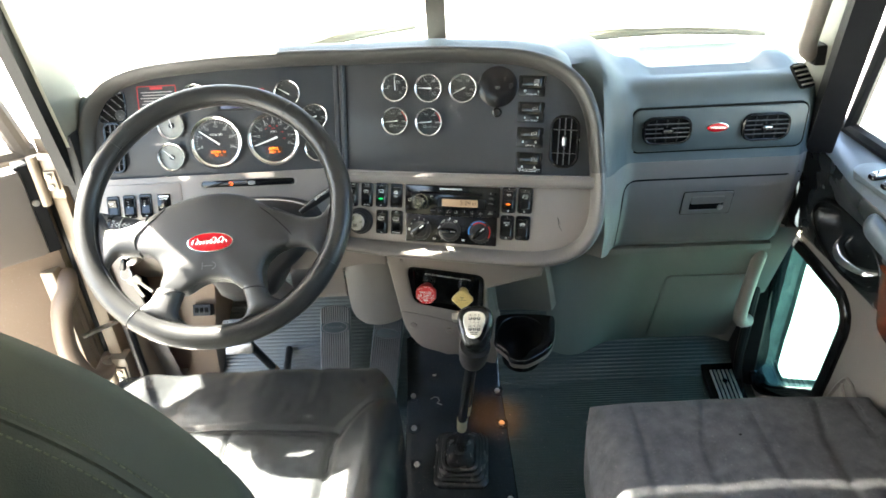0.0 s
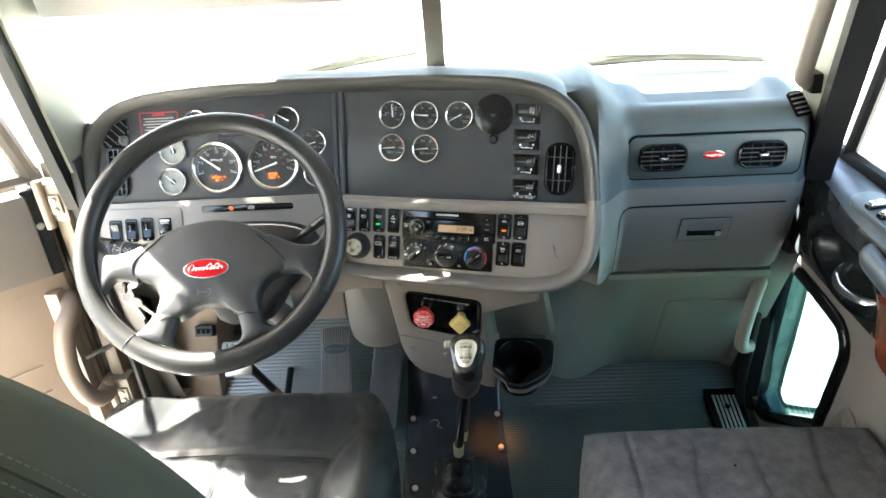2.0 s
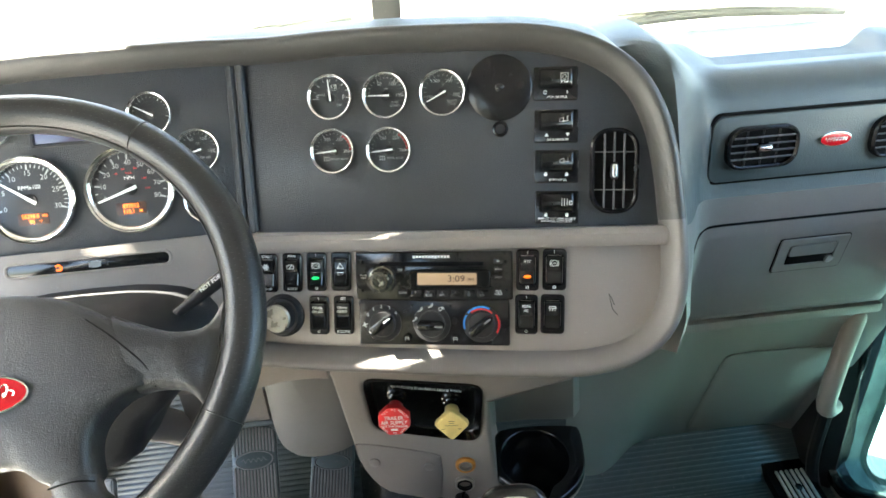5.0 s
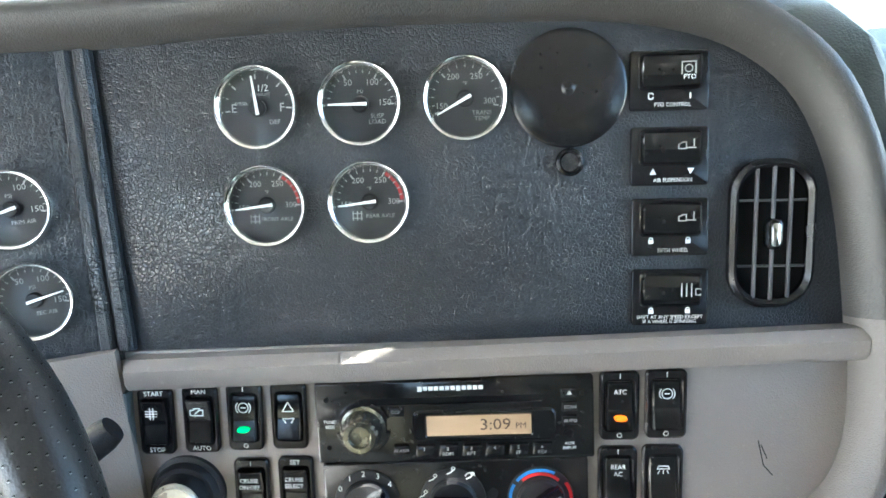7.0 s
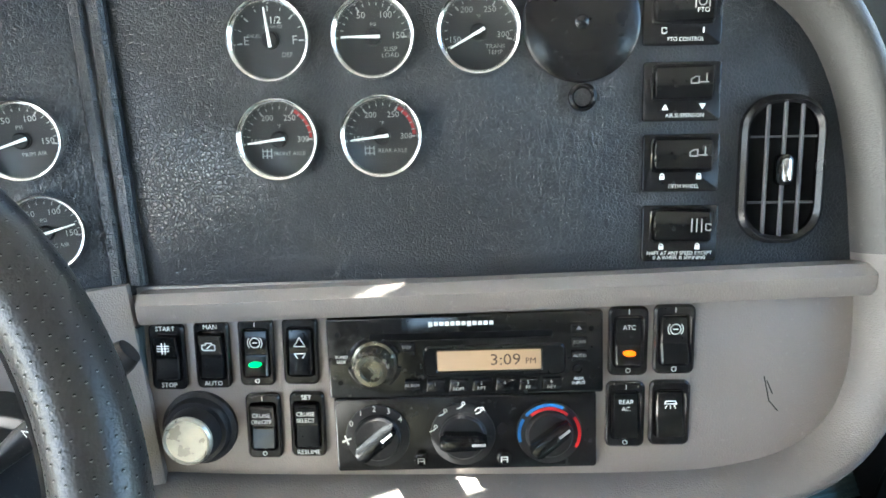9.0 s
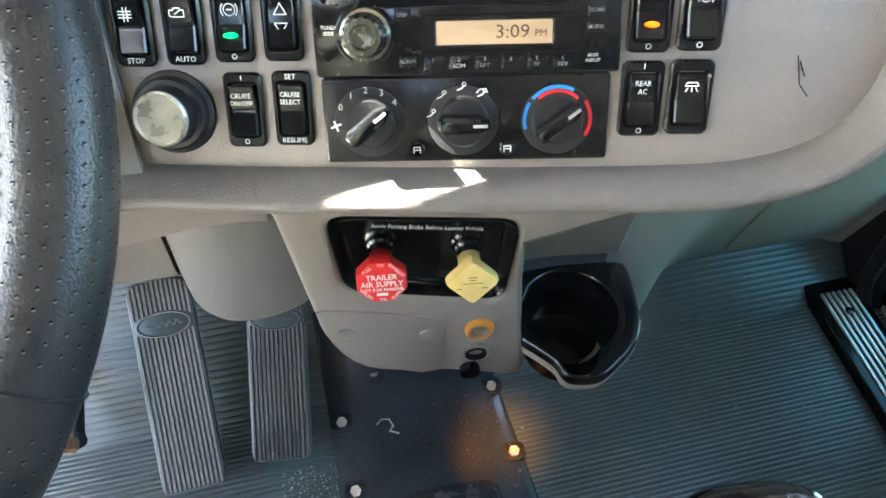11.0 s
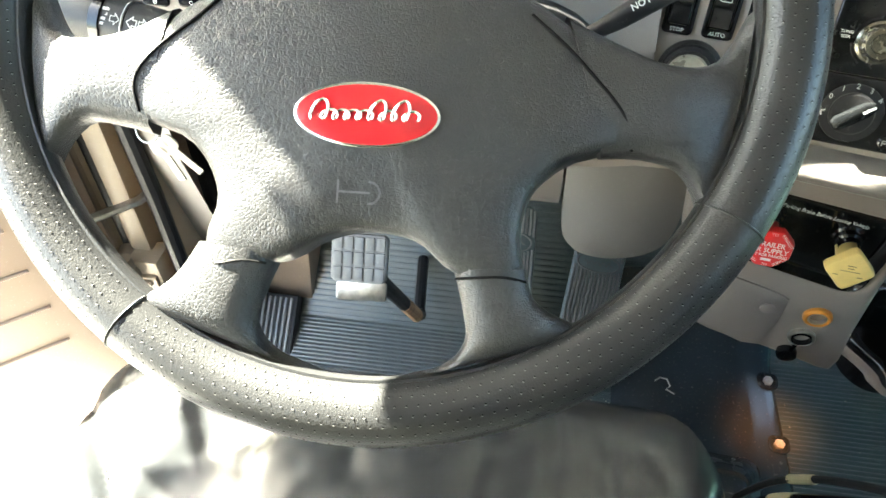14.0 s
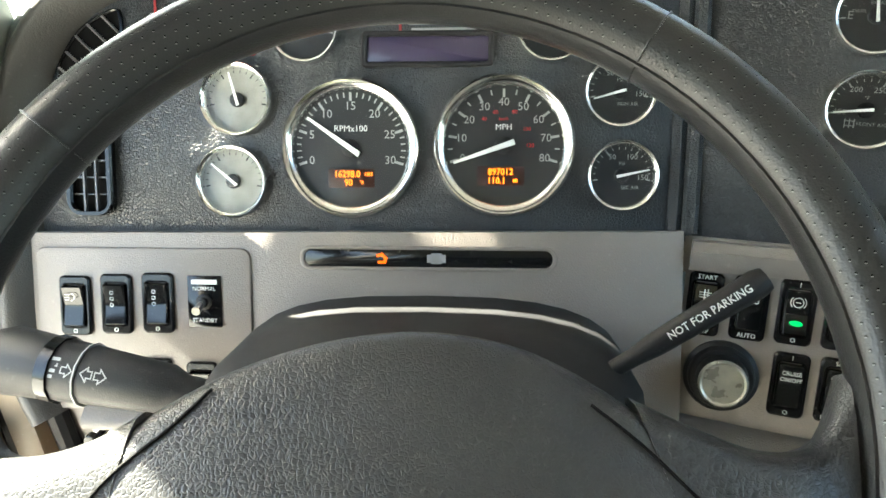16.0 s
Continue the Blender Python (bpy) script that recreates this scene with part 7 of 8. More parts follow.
def g_ring(bm, v, y):
    for r in (0.0034,):
        stroke(bm, arc(r, 0, 360, 20, 0, v), y, 0.0006)
    stroke(bm, arc(0.0050, 140, 220, 6, 0, v), y, 0.0006)
    stroke(bm, arc(0.0050, -40, 40, 6, 0, v), y, 0.0006)
    stroke(bm, [(-0.0014, v), (0.0014, v)], y, 0.0007)


def g_engine(bm, v, y):
    stroke(bm, [(-0.0045, v - 0.0018), (-0.0045, v + 0.0014), (-0.002, v + 0.0014), (-0.002, v + 0.0026), (0.002, v + 0.0026), (0.002, v + 0.0014), (0.0042, v + 0.0014), (0.0042, v - 0.0024), (-0.003, v - 0.0024), (-0.0045, v - 0.0018)], y, 0.0006)
    stroke(bm, [(-0.0012, v - 0.001), (0.0014, v + 0.001)], y - 0.0002, 0.0007)


def g_filter(bm, v, y):
    for i in range(3):
        stroke(bm, [(-0.0042, v - 0.0018 + 0.0018 * i), (0.0036, v - 0.0018 + 0.0018 * i)], y, 0.0006)
    stroke(bm, [(-0.001, v - 0.0038), (-0.001, v + 0.0038)], y - 0.0002, 0.0007)
    stroke(bm, [(0.0012, v - 0.0038), (0.0012, v + 0.0038)], y - 0.0002, 0.0007)


def g_arrows(bm, v, y):
    for s, c in ((1, v - 0.0005), (-1, v - 0.0115)):
        stroke(bm, [(-0.0038, c - 0.003 * s), (0.0038, c - 0.003 * s), (0.0, c + 0.0034 * s), (-0.0038, c - 0.003 * s)], y, 0.0006)


def g_lamp(bm, v, y):
    stroke(bm, [(-0.004, v), (0.004, v), (0.003, v + 0.002), (-0.003, v + 0.002), (-0.004, v)], y, 0.0007)
    for i in range(3):
        stroke(bm, [(-0.0025 + 0.0025 * i, v - 0.0012), (-0.0035 + 0.0035 * i, v - 0.0032)], y, 0.0006)


def g_head(bm, v, y):
    stroke(bm, arc(0.0026, -90, 90, 8, 0.0006, v), y, 0.0006)
    for i in range(3):
        stroke(bm, [(-0.0042, v - 0.002 + 0.002 * i), (-0.0008, v - 0.002 + 0.002 * i)], y, 0.0005)


def build_switches():
    def c(u, v):
        return CENTRE @ pose(u, 0.004, v)
    rocker(c(-0.1481, -0.2086), True, "START", "", "STOP", glyph=g_filter, label="black rocker switch marked start and stop")
    rocker(c(-0.1170, -0.2075), True, "MAN", "", "AUTO", glyph=g_engine, label="black rocker switch marked manual and auto")
    rocker(c(-0.0865, -0.2060), False, "I", "", "O", lamp=LED_GREEN, glyph=g_ring, label="black rocker switch with a lit green lamp")
    rocker(c(-0.0560, -0.2053), False, "", "", "", glyph=g_arrows, label="black rocker switch with two triangles")
    rocker(c(-0.0843, -0.2590), True, "I", "CRUISE|ON/OFF", "O", label="black cruise control rocker switch")
    rocker(c(-0.0535, -0.2580), True, "SET", "CRUISE|SELECT", "RESUME", label="black cruise select rocker switch")
    rocker(c(0.1657, -0.1998), False, "I", "ATC", "O", lamp=LED_ORANGE, w=0.0262, h=0.0478, label="black rocker switch with a lit orange lamp")
    rocker(c(0.1962, -0.1988), False, "I", "", "O", glyph=g_ring, w=0.0272, h=0.0478)
    rocker(c(0.1649, -0.2516), False, "I", "REAR|AC", "O", w=0.0262, h=0.0465, label="black rear air conditioning rocker switch")
    rocker(c(0.1947, -0.2506), False, "", "", "", glyph=g_lamp, w=0.0272, h=0.0460)

    def l(u, v):
        return CLUSTER @ pose(u, -0.006, v)
    for u, v, g in ((-0.2746, -0.1142, g_head), (-0.2417, -0.1126, None), (-0.2087, -0.1114, None)):
        rocker(l(u, v), True, "", "O|O|O" if not g else "", "O", w=0.0248, h=0.0468, glyph=g, label="black light rocker switch with a glossy face")
    rocker(l(-0.212, -0.178), True, w=0.0245, h=0.046, label="black rocker switch below the light switches")
    rocker(l(-0.176, -0.180), True, w=0.0245, h=0.046, label="black rocker switch below the light switches")
    # toggle with its plate
    e = thing("toggle_switch", "black toggle switch on a small printed plate", "switch", l(-0.1722, -0.1100), "dash switches")
    bm = BM()
    prism(bm, rr(0.0265, 0.040, 0.001, 2), -0.0016, 0.003, 0.0004)
    part("plate", bm, GLOSS, e)
    bm = BM()
    lathe(bm, [(0.0062, 0.0), (0.0060, -0.004), (0.0042, -0.0045), (0.0038, -0.008), (0.0, -0.0095)], 12, cap=False)
    part("nut", bm, MATT, e, "black toggle nut")
    bm = BM()
    tube(bm, [(0, -0.006, 0), (0.001, -0.020, -0.004)], [0.0022, 0.0034], 8)
    part("toggle", bm, STEEL, e, "short metal toggle")
    bm = BM()
    bars(bm, [(-0.010, 0.0135, 0.010, 0.0170)], -0.0018)
    part("print_bar", bm, PRINT, e)
    word(e, "NORMAL", 0.0044, 0, 0.0100, -0.0018)
    word(e, "STANDBY", 0.0044, 0, -0.0145, -0.0018)
    # four control switches on the black panel
    data = ((0.1949, 0.0103, "PTO CONTROL", ("O", "I")), (0.1960, -0.0367, "AIR SUSPENSION", ("▲", "▼")), (0.1970, -0.0818, "FIFTH WHEEL", None), (0.1978, -0.1277, "SHIFT AT ANY SPEED EXCEPT", None))
    for i, (u, v, s, pair) in enumerate(data):
        e = thing("control_switch", "black %s switch on a printed plate" % ("differential lock" if i == 3 else s.lower()), "switch", CENTRE @ pose(u, 0.006, v), "panel control switches")
        bm = BM()
        prism(bm, rr(0.0490, 0.0370, 0.0022, 4), -0.0024, 0.002, 0.0010)
        part("plate", bm, SWITCH, e)
        bm = BM()
        ring(bm, rr(0.0395, 0.0225, 0.003, 4, 0.0, 0.0055), rr(0.0365, 0.0190, 0.003, 4, 0.0, 0.0055), -0.0045, 0.0, 0.0010)
        part("surround", bm, GLOSS, e)
        bm = BM()
        loft(bm, [[(uu, yy, zz) for zz, yy in ((-0.0035, 0.0), (-0.0035, y0), (-0.001, y0 - 0.0010), (0.0055, y0 - 0.0018), (0.012, y0 - 0.0010), (0.0145, y0), (0.0145, 0.0))] for uu, y0 in ((-0.0180, -0.0022), (-0.0165, -0.0038), (0.0, -0.0050), (0.0165, -0.0090), (0.0180, -0.0080))])
        rk = part("rocker", bm, GLOSS, e, angle=40)
        bm = BM()
        if i == 0:
            stroke(bm, [(-0.004, -0.003), (-0.004, 0.004), (0.004, 0.004), (0.004, -0.003)], 0, 0.0009)
            stroke(bm, arc(0.0022, 0, 360, 10, 0, 0.0), 0, 0.0007)
        elif i == 3:
            for a in (-0.003, 0.0, 0.003):
                stroke(bm, [(a - 0.001, -0.004), (a - 0.001, 0.004)], 0, 0.0008)
            stroke(bm, rr(0.003, 0.004, 0.0005, 2, 0.006, -0.001), 0, 0.0007)
        else:
            stroke(bm, [(-0.006, -0.0016), (-0.006, 0.001), (-0.0035, 0.0024), (-0.0015, 0.0024), (-0.0015, -0.0016), (-0.006, -0.0016)], 0, 0.0008)
            stroke(bm, [(-0.0015, -0.001), (0.004, -0.001)], -0.0001, 0.0008)
            stroke(bm, [(0.003, 0.004), (0.003, 0.0)], -0.0001, 0.0008)
        sy = part("symbol", bm, PRINT_DIM, rk, "dim white symbol")
        sy.matrix_basis = Matrix.Translation((0.0095, -0.0098, 0.0062)) @ Matrix.Rotation(radians(-14), 4, "Z")
        if i == 0:
            word(rk, "PTO", 0.0040, 0.0098, 0.0010, -0.0108)
        if i == 3:
            word(e, s, 0.0034, 0, -0.0130, -0.0027, PRINT, stretch=0.95)
            word(e, "IF A WHEEL IS SPINNING", 0.0034, 0, -0.0160, -0.0027, PRINT, stretch=0.92)
        else:
            word(e, s, 0.0036, 0.002, -0.0150, -0.0027, PRINT, stretch=0.9)
        bm = BM()
        if i == 1:
            for x, sg in ((-0.0105, 1), (0.0130, -1)):
                bm.faces.new([bm.verts.new(q) for q in ((x - 0.0022, -0.0027, -0.0095 - 0.0019 * sg), (x + 0.0022, -0.0027, -0.0095 - 0.0019 * sg), (x, -0.0027, -0.0095 + 0.0019 * sg))])
        elif i == 0:
            stroke(bm, rr(0.0028, 0.0034, 0.0008, 2, -0.0115, -0.0095), -0.0027, 0.0008)
            bars(bm, [(0.0124, -0.0113, 0.0134, -0.0079)], -0.0027)
        else:
            for x in (-0.0120, 0.0115):
                bars(bm, [(x - 0.0016, -0.0106, x + 0.0016, -0.0080)], -0.0027)
                stroke(bm, arc(0.0012, 0, 180, 6, x, -0.0080), -0.0027, 0.0006)
        part("marks", bm, PRINT, e)


def build_radio():
    e = thing("radio", "black car radio with an amber clock display", "radio", CENTRE @ pose(0.0558, 0.004, -0.2083, 0, -1.2, 0))
    w, h = 0.186, 0.0565
    bm = BM()
    prism(bm, rr(w, h, 0.0018, 3), -0.0052, 0.01, 0.0012)
    part("faceplate", bm, GLOSS, e, "dusty gloss black faceplate")
    bm = BM()
    prism(bm, rr(0.123, 0.0042, 0.001, 2, -0.002, 0.0145), -0.0056, -0.001, 0.0003)
    part("disc_slot", bm, DARK, e)
    bm = BM()
    prism(bm, rr(0.121, 0.0014, 0.0005, 2, -0.002, 0.0118), -0.0068, -0.004, 0.0004)
    part("slot_lip", bm, GLOSS, e)
    bm = BM()
    for i in range(12):
        u = -0.0235 + 0.0037 * i
        bars(bm, [(u, 0.0212 if i not in (0, 7) else 0.0206, u + 0.0029, 0.0240)], -0.0054)
    part("brand_bar", bm, PRINT, e, "plain pale bar")
    bm = BM()
    ring(bm, rr(0.096, 0.022, 0.005, 4, 0.020, -0.0035), rr(0.0695, 0.0135, 0.001, 4, 0.0165, -0.0035), -0.0068, -0.003, 0.0014)
    part("display_frame", bm, GLOSS, e)
    bm = BM()
    prism(bm, rr(0.0700, 0.0140, 0.0008, 4, 0.0165, -0.0035), -0.0056, -0.002, 0.0002)
    scr = part("display", bm, LCD, e, "lit amber clock display")
    word(scr, "3:09", 0.0112, 0.0275, -0.0035, -0.0060, LCD_INK, stretch=1.1, name="digits")
    word(scr, "PM", 0.0058, 0.0445, -0.0045, -0.0060, LCD_INK, name="digits")
    bm = BM()
    lathe(bm, [(0.0155, -0.0045), (0.0155, -0.0075), (0.0135, -0.0085), (0.0120, -0.008), (0.0118, -0.0205), (0.0105, -0.0225), (0.0075, -0.0228), (0.0065, -0.0205), (0.0, -0.0200)], 36, -0.0610, -0.0035, cap=False)
    kn = part("tuning_knob", bm, SMOKED, e, "ribbed tuning knob")
    for i in range(14):
        a = 2 * math.pi * i / 14
        bm = BM()
        tube(bm, [(-0.0610 + 0.0119 * math.cos(a), -0.009, -0.0035 + 0.0119 * math.sin(a)), (-0.0610 + 0.0112 * math.cos(a), -0.0215, -0.0035 + 0.0112 * math.sin(a))], 0.0013, 6)
        part("rib", bm, SWITCH, kn)
    bm = BM()
    for a0, a1 in ((20, 70), (100, 170), (190, 240), (300, 350)):
        o, i_ = arc(0.0185, a0, a1, 8, -0.0610, -0.0035), arc(0.0145, a0, a1, 8, -0.0610, -0.0035)
        prism(bm, o + i_[::-1], -0.0068, -0.004, 0.0006)
    part("ring_key", bm, SWITCH, e)
    for i, s in enumerate(("1", "2|RDM", "3|RPT", "4", "5|FF", "6|REV")):
        u = -0.0205 + 0.0157 * i
        bm = BM()
        prism(bm, [(u - 0.0062, -0.0245), (u + 0.0062, -0.0245), (u + 0.0070, -0.0168), (u - 0.0052, -0.0168)], -0.0072, -0.004, 0.0008)
        key = part("preset_key", bm, SWITCH, e)
        for j, q in enumerate(s.split("|")):
            word(key, q, 0.0036, u, -0.0190 - 0.0036 * j, -0.0075, PRINT_DIM)
    for u, v, s in ((0.0765, 0.0175, ""), (0.0770, 0.0080, "SCAN"), (0.0770, -0.0015, "AUTO"), (-0.0385, 0.0075, "DISP"), (-0.0360, -0.0195, "ALARM")):
        bm = BM()
        prism(bm, rr(0.0105, 0.0068, 0.001, 3, u, v), -0.0072, -0.004, 0.0008)
        key = part("side_key", bm, SWITCH, e)
        if s:
            word(key, s, 0.0032, u, v, -0.0075, PRINT_DIM)
        else:
            bm = BM()
            bm.faces.new([bm.verts.new(q) for q in ((u - 0.002, -0.0075, v - 0.001), (u + 0.002, -0.0075, v - 0.001), (u, -0.0075, v + 0.0018))])
            part("mark", bm, PRINT_DIM, key)
    bm = BM()
    lathe(bm, [(0.0036, -0.005), (0.0036, -0.0066), (0.0022, -0.0066), (0.0020, -0.003)], 16, 0.0765, -0.0115, cap=False)
    part("aux_socket", bm, SWITCH, e)
    word(e, "AUX", 0.0032, 0.0765, -0.0180, -0.0054)
    word(e, "INPUT", 0.0032, 0.0765, -0.0212, -0.0054)
    word(e, "TUNE/", 0.0032, -0.0835, 0.0010, -0.0054)
    word(e, "SEEK", 0.0032, -0.0835, -0.0024, -0.0054)
    for u, v in ((-0.0850, 0.0165), (-0.0850, -0.0170), (0.0850, 0.0165), (0.0855, -0.0165)):
        bm = BM()
        lathe(bm, [(0.0018, -0.0054), (0.0016, -0.0056), (0.0, -0.0054)], 12, u, v, cap=False)
        part("hole", bm, DARK, e)


def build_climate():
    e = thing("climate_control", "black climate control plate with three rotary knobs", "climate control", CENTRE @ pose(0.0557, 0.004, -0.2642, 0, -1.2, 0))
    bm = BM()
    prism(bm, rr(0.1800, 0.0540, 0.0022, 3), -0.0030, 0.01, 0.0012)
    part("plate", bm, SWITCH, e)
    for i, (u, ang) in enumerate(((-0.0605, 38), (-0.0015, 0), (0.0575, 38))):
        v = -0.001
        bm = BM()
        lathe(bm, [(0.0225, -0.0025), (0.0220, -0.0045), (0.0165, -0.0052), (0.0160, -0.0060), (0.0160, -0.0085), (0.0145, -0.0105), (0.0, -0.0108)], 40, u, v, cap=False)
        kn = part("knob", bm, MATT, e, "black rotary knob")
        bm = BM()
        a = radians(ang)
        d, n = Vector((math.cos(a), math.sin(a))), Vector((-math.sin(a), math.cos(a)))
        c = Vector((u, v))
        pts = [c + d * 0.0162 + n * 0.0022, c + d * 0.010 + n * 0.0050, c - d * 0.012 + n * 0.0056, c - d * 0.0155 + n * 0.0030, c - d * 0.0155 - n * 0.0030, c - d * 0.012 - n * 0.0056, c + d * 0.010 - n * 0.0050, c + d * 0.0162 - n * 0.0022]
        prism(bm, [tuple(p) for p in pts], -0.0215, -0.010, 0.0024)
        part("grip", bm, GLOSS, kn, "glossy finger grip")
        bm = BM()
        q = [c + d * 0.0150 + n * 0.0010, c + d * 0.0060 + n * 0.0010, c + d * 0.0060 - n * 0.0010, c + d * 0.0150 - n * 0.0010]
        bm.faces.new([bm.verts.new((p.x, -0.0217, p.y)) for p in q])
        part("pointer", bm, PRINT if i == 0 else PRINT_DIM, kn)
    for s, a in (("0", 150), ("1", 122), ("2", 94), ("3", 66), ("4", 38)):
        word(e, s, 0.0058, -0.0605 + 0.0205 * math.cos(radians(a)), -0.001 + 0.0205 * math.sin(radians(a)), -0.0056, PRINT, name="numeral")
    bm = BM()
    for k in range(4):
        a = radians(90 * k + 20)
        c = Vector((-0.0605 + 0.0215 * math.cos(radians(184)), -0.0025))
        stroke(bm, [tuple(c), (c.x + 0.0028 * math.cos(a), c.y + 0.0028 * math.sin(a))], -0.0056 - 0.0001 * k, 0.0013)
    part("fan_symbol", bm, PRINT, e)
    for k, a in enumerate((168, 130, 92, 54)):
        bm = BM()
        c = Vector((-0.0015 + 0.0205 * math.cos(radians(a)), -0.001 + 0.0205 * math.sin(radians(a))))
        stroke(bm, arc(0.0011, 0, 360, 8, c.x + 0.0016, c.y + 0.0026), -0.0056, 0.0006)
        stroke(bm, [(c.x - 0.0026, c.y - 0.001), (c.x, c.y), (c.x + 0.0012, c.y + 0.0014)], -0.0057, 0.0008)
        if k == 3:
            stroke(bm, arc(0.0034, 20, 160, 8, c.x, c.y), -0.0058, 0.0007)
        part("airflow_symbol", bm, PRINT, e)
    for m_, r, a0, a1, nm in ((BLUE, 0.0205, 196, 148, "blue_arc"), (BLUE, 0.0205, 140, 62, "blue_arc"), (RED, 0.0180, 132, 46, "red_arc"), (RED, 0.0205, 34, -30, "red_arc")):
        bm = BM()
        o, i_ = arc(r + 0.0011, a0, a1, 14, 0.0575, -0.001), arc(r - 0.0011, a0, a1, 14, 0.0575, -0.001)
        loft(bm, [flat(o, -0.0058), flat(i_, -0.0058)], closed=False)
        part(nm, bm, m_, e)
    for u, mt in ((-0.0310, LED_GREEN), (0.0265, PRINT)):
        bm = BM()
        lathe(bm, [(0.0052, -0.0025), (0.0050, -0.0055), (0.0040, -0.0062), (0.0, -0.0062)], 20, u, -0.0185, cap=False)
        b = part("push_button", bm, GLOSS, e)
        bm = BM()
        stroke(bm, [(u - 0.0022, -0.0205), (u - 0.0022, -0.0170), (u + 0.002, -0.0170), (u + 0.002, -0.0205)], -0.0065, 0.0008)
        stroke(bm, [(u - 0.0022, -0.0188), (u + 0.0022, -0.0188)], -0.0066, 0.0008)
        part("symbol", bm, PRINT if u > 0 else PRINT_DIM, b)
    # large round knob left of it
    k = thing("dimmer_knob", "large black knob with a worn pale cap", "knob", CENTRE @ pose(-0.1300, 0.004, -0.2605))
    bm = BM()
    lathe(bm, [(0.0265, 0.0), (0.0262, -0.003), (0.0235, -0.0050), (0.0225, -0.009), (0.0215, -0.0105), (0.0185, -0.0110), (0.0178, -0.020), (0.0168, -0.0225)], 48, cap=False)
    part("base_ring", bm, MATT, k, "black rubber base ring")
    bm = BM()
    lathe(bm, [(0.0170, -0.018), (0.0168, -0.0245), (0.0155, -0.0262), (0.0145, -0.0255), (0.0140, -0.0250), (0.0, -0.0248)], 40, cap=False)
    part("cap", bm, mat("worn pale cap", (0.40, 0.39, 0.33), 0.3, 0.5, vary=0.25, scale=70), k, "worn pale cap")


def vent(m, w, h, nv, nh, label, r=0.35, parent_group="air vents", tabs=True):
    e = thing("air_vent", label, "air vent", m, parent_group)
    out, inn = rr(w, h, min(w, h) * r, 7), rr(w * 0.80 if w < h else w - h * 0.20, h * 0.84 if h < w else h - w * 0.20, min(w, h) * r * 0.8, 7)
    bm = BM()
    ring(bm, out, inn, -0.0085, 0.002, 0.0032)
    part("frame", bm, SWITCH, e, "rounded black vent frame")
    bm = BM()
    prism(bm, inset(inn, -0.001), -0.0010, 0.004, 0.0002)
    part("cavity", bm, DARK, e)
    iw, ih = max(p[0] for p in inn), max(p[1] for p in inn)

    def span(t, horizontal):
        # the half length of a chord of the opening
        lim, full = (ih, iw) if horizontal else (iw, ih)
        rad = min(w, h) * r * 0.8
        over = max(0.0, abs(t) - (lim - rad))
        return full - rad + math.sqrt(max(0.0, rad * rad - over * over)) + 0.0006
    for i in range(nv):
        u = -iw + 2 * iw * (i + 1) / (nv + 1)
        bm = BM()
        s = span(u, False)
        d = 0.0 if w > h else -0.0032
        block(bm, (u - 0.0009, -0.0030 + d, -s), (u + 0.0009, -0.0002 + d, s), 0.0003, 1)
        part("slat", bm, MATT if w > h else SLAT, e)
    for i in range(nh):
        v = -ih + 2 * ih * (i + 1) / (nh + 1)
        if h > w and tabs and abs(v) < 0.001:
            continue
        bm = BM()
        s = span(v, True)
        d = 0.0 if w > h else 0.0032
        block(bm, (-s, -0.0062 + d, v - 0.0007), (s, -0.0030 + d, v + 0.0007), 0.0003, 1)
        part("slat", bm, SLAT, e)
    if tabs:
        bm = BM()
        q = rr(0.0055, 0.0155, 0.002, 3) if h > w else rr(0.0165, 0.0060, 0.002, 3)
        holder = BM()
        prism(holder, inset(q, -0.0022), -0.0095, -0.003, 0.0012)
        part("tab_holder", holder, GLOSS, e, "black tab holder")
        prism(bm, q, -0.0115, -0.004, 0.0012)
        part("tab", bm, CHROME, e, "bright vent tab")
    return e


